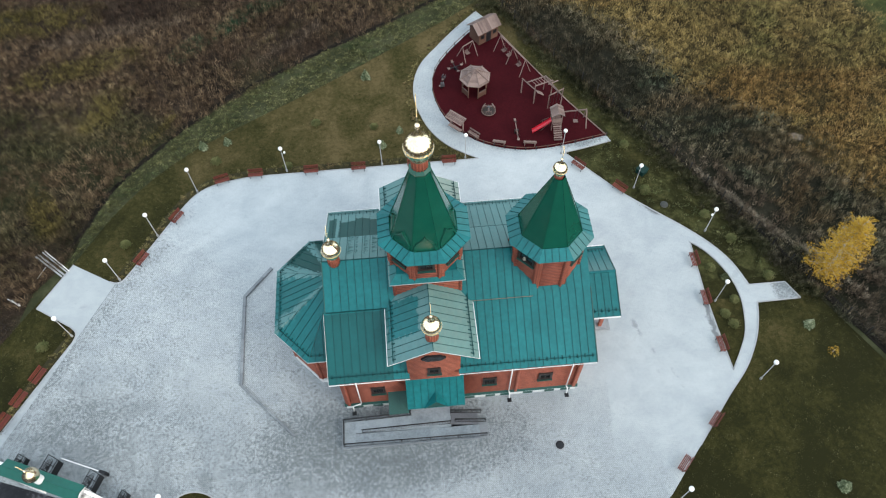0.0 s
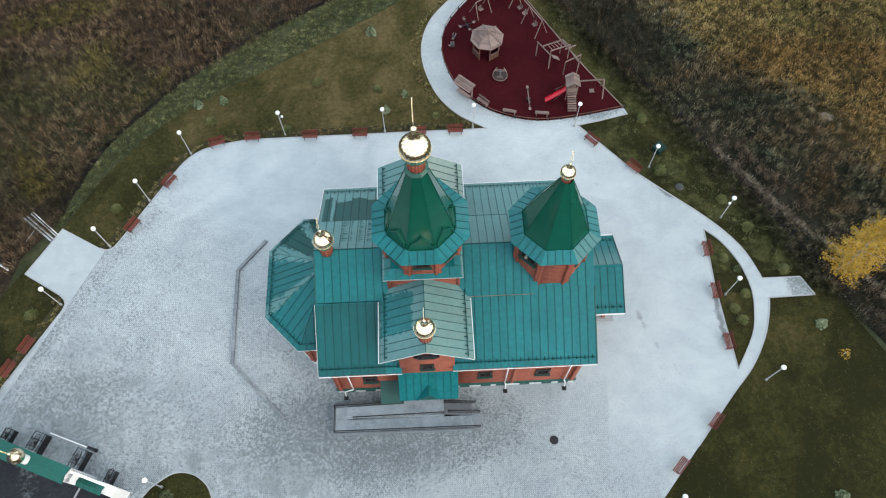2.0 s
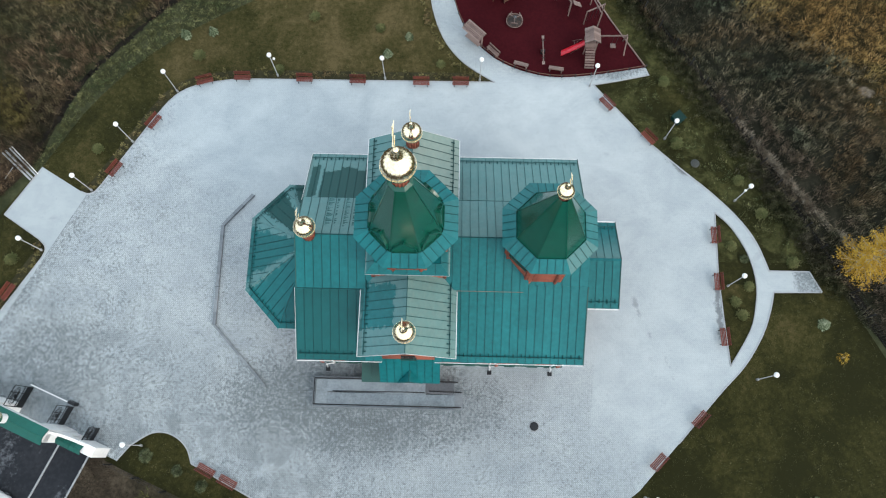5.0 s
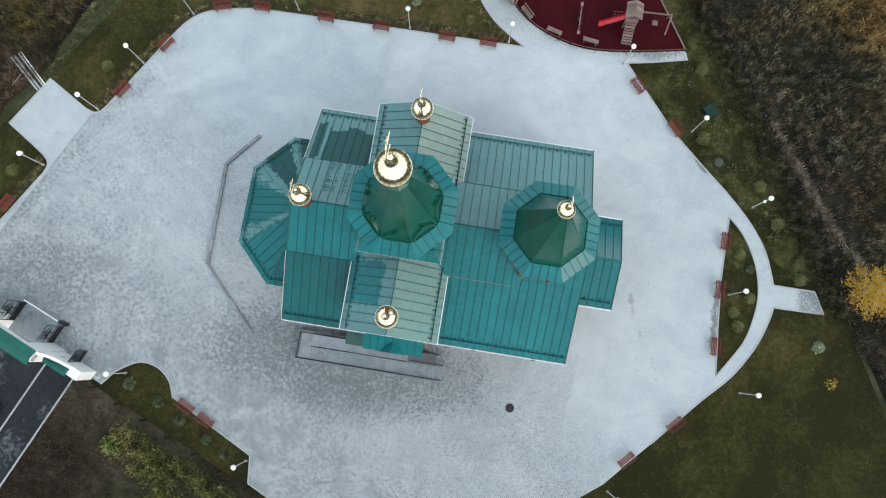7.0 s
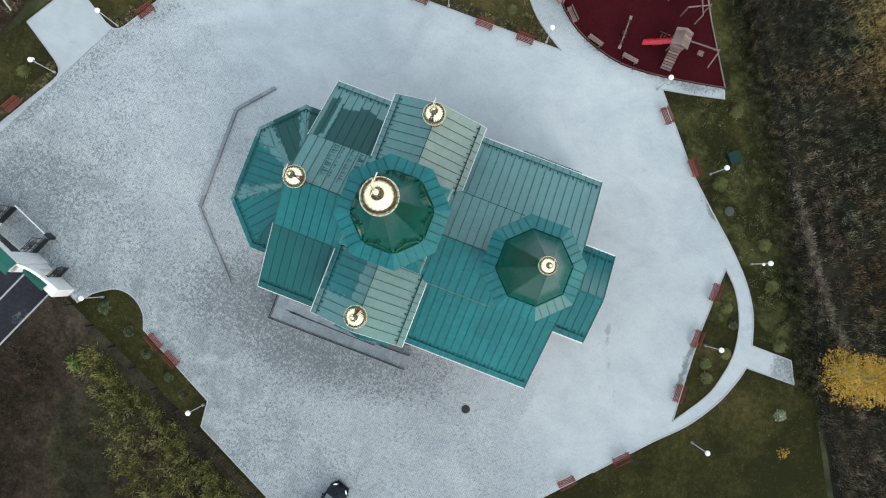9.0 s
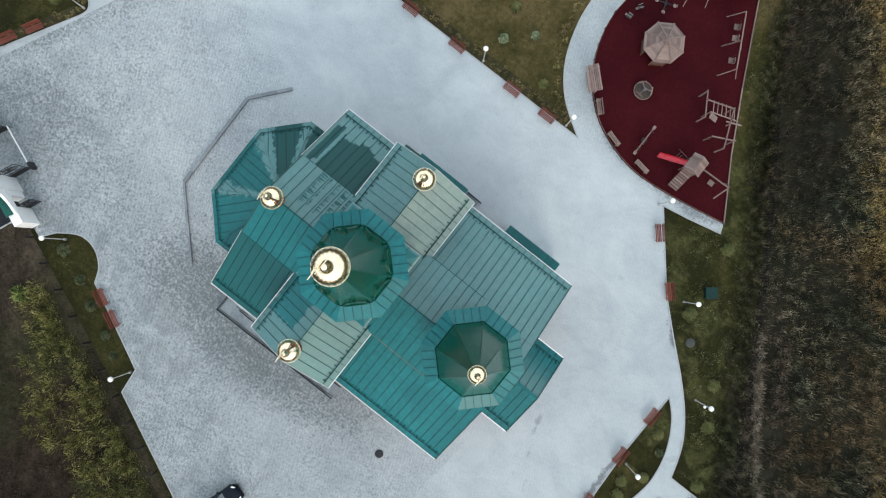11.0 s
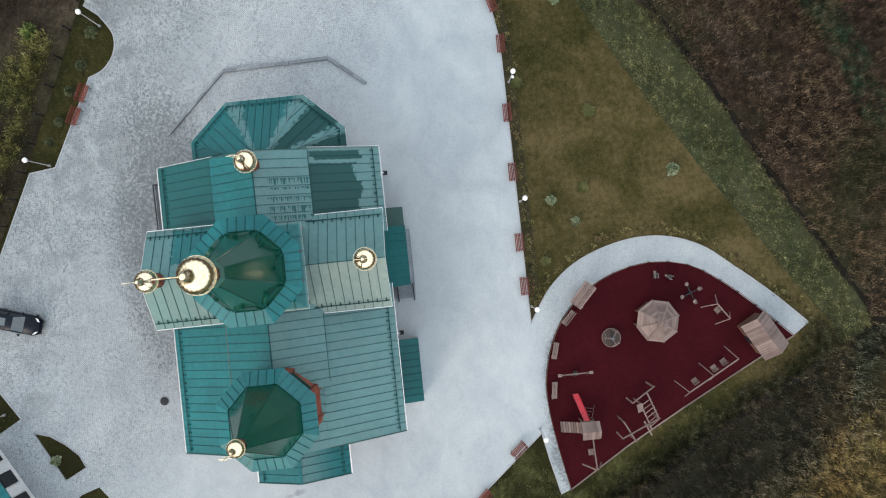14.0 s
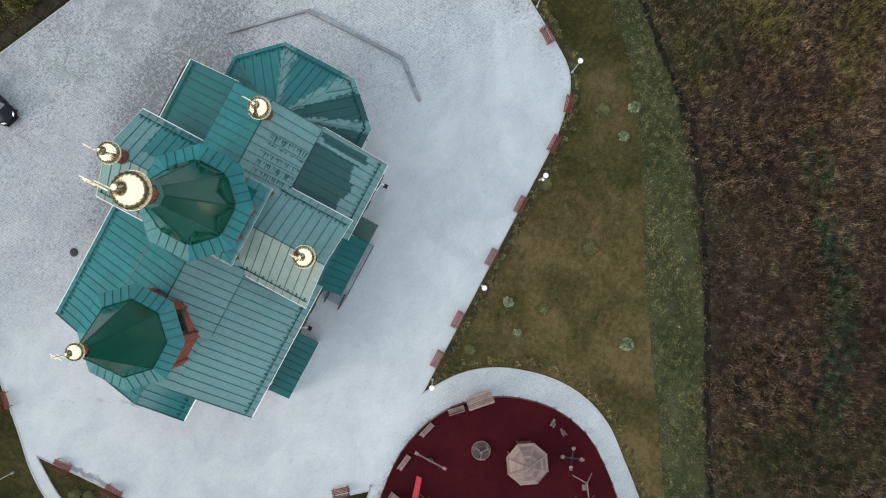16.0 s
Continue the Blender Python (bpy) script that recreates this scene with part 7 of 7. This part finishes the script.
# north field: dark brown weeds beyond the ditch
p = scatter(45000, -55, 28, 5, 61)
east = p[:, 0] * 0.53 + p[:, 1] * 0.3 - 19.5
p = p[fields(p) & ~in_ring(p, ROUGH_RING) & (far_from(p, DITCH, 0.4) | (rng.uniform(0, 1, len(p)) < 0.25)) & (east < 0)]
p = p[patchy(p, 0.9, -0.55, 1.0)]
stuff("weeds", np.concatenate([blades(p, 0.34, 0.26, 0.018, 15, 1.05, 0.3), blades(p, 0.36, 0.85, 0.013, 9, 0.32)]), BROWNS, "dense brown autumn weeds on the north field", "weeds")
# a streak of green weeds, and a few golden clumps, in the north field
GREENW = leaf_material("green_weeds", [(0.009, 0.024, 0.012), (0.025, 0.062, 0.031), (0.055, 0.115, 0.06), (0.13, 0.2, 0.12)])
GOLDW = leaf_material("golden_weeds", [(0.036, 0.028, 0.012), (0.1, 0.08, 0.032), (0.19, 0.15, 0.06), (0.32, 0.26, 0.12)])
STREAK = [(-27.0, 38.0), (-24.8, 40.1), (-21.1, 43.4), (-17.3, 46.3), (-12.0, 48.6), (-7.9, 50.0)]
q = scatter(15000, -29, -6, 36, 53)
q = q[~far_from(q, STREAK, 1.3) & patchy(q, 0.7, 0.0, 7.0)]
stuff("weeds", blades(q, 0.4, 0.15, 0.026, 18, 1.3, 0.3), GREENW, "streak of fresh green weeds in the north field", "weeds")
q = np.concatenate([np.stack([rng.normal(x, r, n), rng.normal(y, r * 0.7, n), np.full(n, 0.02)], 1) for x, y, r, n in ((-26.9, 28.0, 0.5, 26), (-29.9, 24.2, 0.6, 26), (-33.2, 32.7, 1.3, 80), (-33.5, 38.2, 2.2, 150), (-36.5, 27.5, 2.6, 120))])
stuff("weeds", blades(q[fields(q)], 0.4, 0.16, 0.022, 20, 1.2, 0.4), GOLDW, "golden clumps of withered weeds in the north field", "weeds")
# east field: grey-green near the fence, tall tan grass further out
p = scatter(52000, 10, 66, -32, 64)
d = p[:, 0] * 0.73 + p[:, 1] * 0.68 + rng.normal(0, 0.8, len(p))
out = 2.6 * np.clip((p[:, 1] - 34.0) / 8.0, 0.0, 1.0)
q = p[fields(p) & ~in_ring(p, ROUGH_RING) & far_from(p - np.array((0.42, 0.32, 0.0)), TRACK, 0.25) & (np.hypot(p[:, 0] - 41.7, (p[:, 1] - 18.9) * 1.5) > rng.uniform(0.6, 1.5, len(p))) & (p[:, 0] * 0.53 + p[:, 1] * 0.3 > 19.0) & (d < 43.5 + out + 1.2 * np.sin(p[:, 1] * 0.4))]
q = q[patchy(q, 1.1, -0.2, 2.0)]
stuff("weeds", np.concatenate([blades(q, 0.34, 0.26, 0.02, 15, 1.0, 0.3), blades(q, 0.36, 0.8, 0.015, 10, 0.3)]), GREYS, "grey-green autumn weeds along the east fence", "weeds")
q = p[fields(p) & (np.hypot(p[:, 0] - 41.7, (p[:, 1] - 18.9) * 1.5) > rng.uniform(0.6, 1.5, len(p))) & (p[:, 0] * 0.88 + p[:, 1] * 0.48 < 67.0 + rng.normal(0.5, 1.2, len(p))) & (d > 42.5 + out + 1.2 * np.sin(p[:, 1] * 0.4)) & (p[:, 0] * 0.53 + p[:, 1] * 0.3 > 19.0) & patchy(p, 0.8, -0.75, 8.0)]
stuff("weeds", blades(q, 0.4, 0.4, 0.018, 20, 0.9, 0.4), TANS, "tall tan grass further out on the east field", "grass")
STALKS = leaf_material("dead_stalk", [(0.08, 0.067, 0.048), (0.2, 0.17, 0.13), (0.38, 0.33, 0.255), (0.6, 0.53, 0.42)])
# a trodden line with pale dead stalks beside it
line = np.concatenate([np.linspace(a, b, 150) for a, b in zip(np.array(TRACK[:-1]), np.array(TRACK[1:]))])[200:]
line = np.concatenate([line, np.full((len(line), 1), 0.02)], 1)
line[:, :2] += rng.normal(0, 0.13, (len(line), 2)) + np.array([-0.25, -0.2])
line = line[patchy(line, 0.35, 0.15, 5.0)]
stuff("dead_stalks", blades(line, 0.2, 0.4, 0.024, 11, 1.2), STALKS, "pale dead stalks beside a trodden line in the weeds", "grass")
# west and south waste ground
p = scatter(14000, -48, -24, -34, 14)
q = p[fields(p) & ~in_ring(p, ROUGH_RING) & patchy(p, 0.25, -0.7, 3.0)]
stuff("weeds", blades(q, 0.4, 0.17, 0.022, 15, 1.15, 0.3), SHADE, "dark brown weeds on the west side of the yard", "weeds")
p = scatter(20000, -34, 40, -42, -14)
q = p[fields(p) & far_from(p, SOUTH_LINE, 1.0) & patchy(p, 0.3, -0.8, 4.0)]
band = np.abs((q[:, 0] + 10.0) * 0.43 + (q[:, 1] + 26.5) * 0.9) < 3.2 + np.sin(q[:, 0] * 0.8)
dry = q[:, 0] + 0.4 * q[:, 1] < -29.0 + 1.5 * np.sin(q[:, 1])
stuff("dry_grass", blades(q[dry & (rng.uniform(0, 1, len(q)) < 0.6)], 0.4, 0.12, 0.014, 14, 1.4), SHADE, "short brown grass beside the drive", "grass")
stuff("weeds", blades(q[~band & ~dry], 0.4, 0.22, 0.02, 18, 0.9, 0.25), SHADE, "dark brown weeds south of the yard fence", "weeds")
stuff("weeds", blades(q[band & ~dry & patchy(q, 1.3, -0.15, 9.0)], 0.5, 0.36, 0.024, 44, 1.0, 0.7), LUSH, "rank green weeds behind the south fence", "weeds")
# rough verge and the short lawn
p = scatter(50000, -38, 14, 9, 51)
q = p[in_ring(p, ROUGH_RING) & ~in_ring(p, LAWN_RING) & ~in_ring(p, PLAZA)]
stuff("verge_tufts", blades(q[far_from(q, DITCH, 0.45) & patchy(q, 0.6, -0.45, 6.0)], 0.26, 0.17, 0.026, 13, 1.15), VERGE, "uneven tufts of rough verge grass", "grass")
p = scatter(42000, -42, 46, -38, 45)
p[:, 2] = 0.05
q = p[in_ring(p, LAWN_RING) & ~in_ring(p, PLAZA) & ~in_ring(p, PLAY_AREA)]
LAWNTUFT = leaf_material("short_lawn_grass", [(0.012, 0.014, 0.005), (0.04, 0.041, 0.014), (0.09, 0.085, 0.034), (0.2, 0.18, 0.085)])
stuff("lawn_tufts", blades(q, 0.25, 0.11, 0.022, 7, 1.4), LAWNTUFT, "short uneven tufts in the mown lawn", "grass")


p = scatter(9000, 15, 42, -8, 34)
p[:, 2] = 0.05
q = p[in_ring(p, LAWN_RING) & ~in_ring(p, PLAZA) & ~in_ring(p, PLAY_AREA)]
q = q[(q[:, 1] > 2.0) & patchy(q, 0.7, 0.75, 8.0)]
stuff("lawn_tufts", blades(q, 0.3, 0.17, 0.026, 12, 1.2, 0.1), VERGE, "longer green tufts in the lawn beside the east fence", "grass")
# weeds creep under the east fence and thin out over the lawn
FENCEWEED = leaf_material("fence_weeds", [(0.012, 0.014, 0.007), (0.042, 0.046, 0.022), (0.1, 0.1, 0.05), (0.22, 0.21, 0.12)], (UMBER,), 0.3)
line = np.concatenate([np.linspace(a, b, 1100) for a, b in zip(np.array([(11.4, 44.4), (18.1, 31.0), (24.7, 21.0), (31.6, 9.2), (37.0, -0.6)])[:-1], np.array([(11.4, 44.4), (18.1, 31.0), (24.7, 21.0), (31.6, 9.2), (37.0, -0.6)])[1:])])
reach = np.abs(rng.normal(0.0, 0.75, len(line))) - 0.35
q = np.stack([line[:, 0] - 0.86 * reach, line[:, 1] - 0.5 * reach, np.full(len(line), 0.04)], 1)
q = np.concatenate([q, np.stack([rng.normal(10.9, 0.9, 420), rng.normal(43.2, 0.9, 420), np.full(420, 0.04)], 1)])
q = q[~in_ring(q, PLAY_AREA) & ~in_ring(q, PLAZA) & patchy(q, 1.2, -0.4, 3.0)]
stuff("weeds", blades(q, 0.3, 0.3, 0.022, 16, 0.9, 0.25), FENCEWEED, "dark weeds creeping under the east fence", "weeds")


# planted borders along the kerbs
def border(line, inset, width, label):
    """A row of small plants, about half a metre apart, beside a line of the plan."""
    pts = np.array(line)
    step = np.hypot(*np.diff(pts, axis=0).T)
    run_ = np.concatenate([[0], np.cumsum(step)])
    at = np.arange(0.2, run_[-1], 0.32) + rng.normal(0, 0.07, len(np.arange(0.2, run_[-1], 0.32)))
    x, y = np.interp(at, run_, pts[:, 0]), np.interp(at, run_, pts[:, 1])
    i = np.clip(np.searchsorted(run_, at) - 1, 0, len(step) - 1)
    way = np.diff(pts, axis=0)[i] / np.maximum(step[i], 1e-6)[:, None]
    o = inset + width * rng.normal(0.45, 0.22, len(at))
    c = np.stack([x + way[:, 1] * o, y - way[:, 0] * o, np.full(len(at), 0.06)], 1)
    c = c[rng.uniform(0, 1, len(c)) > 0.12]
    c = np.repeat(c, 4, axis=0) + np.concatenate([rng.normal(0, 0.1, (len(c) * 4, 2)), np.zeros((len(c) * 4, 1))], 1)
    c = c[~in_ring(c, PLAZA)]
    stuff("border_plants", blades(c, 0.1, 0.2, 0.04, 10, 1.3), BORDER, label, "border plants")


border(NORTH_EDGE[:12], 0.15, 0.9, "low faded plants in a border along the north kerb")
border(NORTH_EDGE[11:], 0.15, 0.9, "low faded plants in a border along the north-west kerb")
border(WEST_EDGE[2:], 0.15, 0.9, "low faded plants in a border along the west kerb")
border(PLAY_OUTER, -0.15, -1.0, "low faded plants in a border along the curved path")
border(PLAY_OUTER, 0.15, 1.0, "low faded plants in a border along the curved path")


def shrub(x, y, r, h, mat, label, category="shrub", count=420, leaf=0.18):
    s = thing("shrub", label, category, pose(x, y, 0.05))
    part("stem", Build().turned([(0.05, 0), (0.03, h * 0.6)], 6), BARK, s)
    z = rng.uniform(0.05, 1.0, count)
    a = rng.uniform(0, 2 * np.pi, count)
    rr = r * np.sqrt(np.clip(1 - (z - 0.25) ** 2 / 0.6, 0.02, 1)) * rng.uniform(0.35, 1.0, count)
    c = np.stack([rr * np.cos(a), rr * np.sin(a), z * h * 0.85], 1)
    part("foliage", leafy("foliage", blades(c, 0.05, leaf, leaf / 6, 3, 1.9), mat), mat, s)


def conifer(x, y, r, h, mat, label):
    """A young conifer: whorls of drooping branches, shorter towards the tip, each with small side twigs."""
    t = thing("conifer", label, "conifer", pose(x, y, 0.05, 0, 0, rng.uniform(0, 360)))
    part("trunk", Build().turned([(0.04, 0), (0.012, h)], 6), BARK, t)
    rows = []
    for j in range(9):
        z, reach, n = h * (0.06 + 0.105 * j), r * (1.0 - j / 9.6), 11 - j // 2
        for i in range(n):
            a = 2 * math.pi * (i + 0.5 * (j % 2)) / n + rng.uniform(-0.15, 0.15)
            out, side = np.array((math.cos(a), math.sin(a), 0)), np.array((-math.sin(a), math.cos(a), 0))
            length = reach * rng.uniform(0.8, 1.15)
            tip = out * length + np.array((0, 0, z - 0.12 * length))
            root = out * 0.02 + np.array((0, 0, z + 0.04))
            mid = root * 0.45 + tip * 0.55 + np.array((0, 0, 0.05 * length))
            rows += [root, mid + side * 0.17 * length, tip, mid - side * 0.17 * length]
            for k, f in ((0.45, 0.34), (0.65, 0.27), (0.82, 0.2)):
                at = root * (1 - k) + tip * k + np.array((0, 0, 0.03))
                for e in (-1, 1):
                    end = at + (out * 0.7 + side * e) * length * f - np.array((0, 0, 0.03))
                    m = (at + end) / 2
                    rows += [at, m + out * 0.06 * e, end, m - out * 0.06 * e]
    part("foliage", leafy("foliage", np.array(rows), mat), mat, t)


for x, y, r in ((-22.9, 23.4, 0.55), (-20.3, 23.8, 0.5), (-3.4, 21.8, 0.5), (-1.4, 23.7, 0.45), (-4.9, 32.3, 0.65), (35.0, -3.4, 0.55), (32.7, -17.9, 0.6), (14.2, -22.0, 0.5)):
    conifer(x, y, r * 0.95, r * 2.1, CONIFER, "small blue-green conifer on the lawn")
for x, y, r in ((-21.3, 21.2, 0.55), (-10.6, 25.7, 0.5), (-4.2, 24.6, 0.4), (-29.5, 11.4, 0.45), (28.8, 9.6, 0.5), (30.6, 6.5, 0.5), (32.9, 2.05, 0.5), (28.1, -2.7, 0.45), (27.6, -1.6, 0.4), (28.9, -0.2, 0.4), (27.7, 3.4, 0.4), (23.5, 13.1, 0.6), (1.7, 20.8, 0.35), (-13.6, 19.9, 0.45), (22.7, 19.4, 0.5), (-35.5, 0.8, 0.5)):
    shrub(x, y, r, r * 1.2, SHRUB, "low olive green shrub with loose leaves")
DUSKY = leaf_material("dark_conifer", [(0.021, 0.027, 0.0135), (0.075, 0.09, 0.045), (0.21, 0.225, 0.12)])
for x, y, r in ((-21.5, -15.45, 0.6), (-18.8, -16.6, 0.5), (-16.7, -17.75, 0.55), (-14.2, -18.9, 0.5), (-12.6, -19.9, 0.42), (28.75, 2.3, 0.42)):
    conifer(x, y, r, r * 1.7, DUSKY, "small dark conifer in a planted bed")
ROSETTE = leaf_material("rosette_leaf", [(0.01, 0.018, 0.006), (0.03, 0.05, 0.014), (0.085, 0.12, 0.032), (0.2, 0.24, 0.075)])
shrub(-22.0, -20.5, 0.55, 0.8, ROSETTE, "large green bush with long drooping leaves", "bush", 90, 0.5)
shrub(36.2, -6.2, 0.6, 0.9, YELLOW, "sapling with a few yellow leaves", "sapling", 44, 0.12)


# the yellow birch beyond the east fence
def birch(x, y, h, r):
    t = thing("birch_tree", "young birch with bright yellow autumn leaves", "tree", pose(x, y, 0.0))
    trunk = Build()
    for i in range(8):
        z0, z1 = h * i / 8, h * (i + 1) / 8
        trunk.rod((0.08 * math.sin(i), 0.06 * math.cos(i * 1.3), z0), (0.08 * math.sin(i + 1), 0.06 * math.cos((i + 1) * 1.3), z1), 0.14 * (1 - i / 9), 8, 0.14 * (1 - (i + 1) / 9))
    part("trunk", trunk, BARK, t, "pale birch trunk")
    twigs, centres = Build(), []
    for k in range(90):
        z = h * (0.06 + 0.9 * k / 90)
        a = k * 2.4
        reach = r * (1.0 - ((z / h - 0.3) / 0.74) ** 2) * rng.uniform(0.7, 1.1)
        tip = Vector((reach * math.cos(a), reach * math.sin(a), z + reach * 0.25))
        twigs.rod((0, 0, z), tip, 0.03, 5, 0.008)
        for j in range(40):
            s = rng.uniform(0.25, 1.05)
            centres.append(Vector((0, 0, z)).lerp(tip, s) + Vector(rng.normal(0, 0.2, 3)))
    part("limbs", twigs, BARK, t)
    part("crown", leafy("crown", blades(np.array([tuple(c) for c in centres]), 0.1, 0.14, 0.045, 4, 3.0), YELLOW), YELLOW, t, "yellow birch leaves")


birch(38.05, 1.75, 9.4, 2.25)
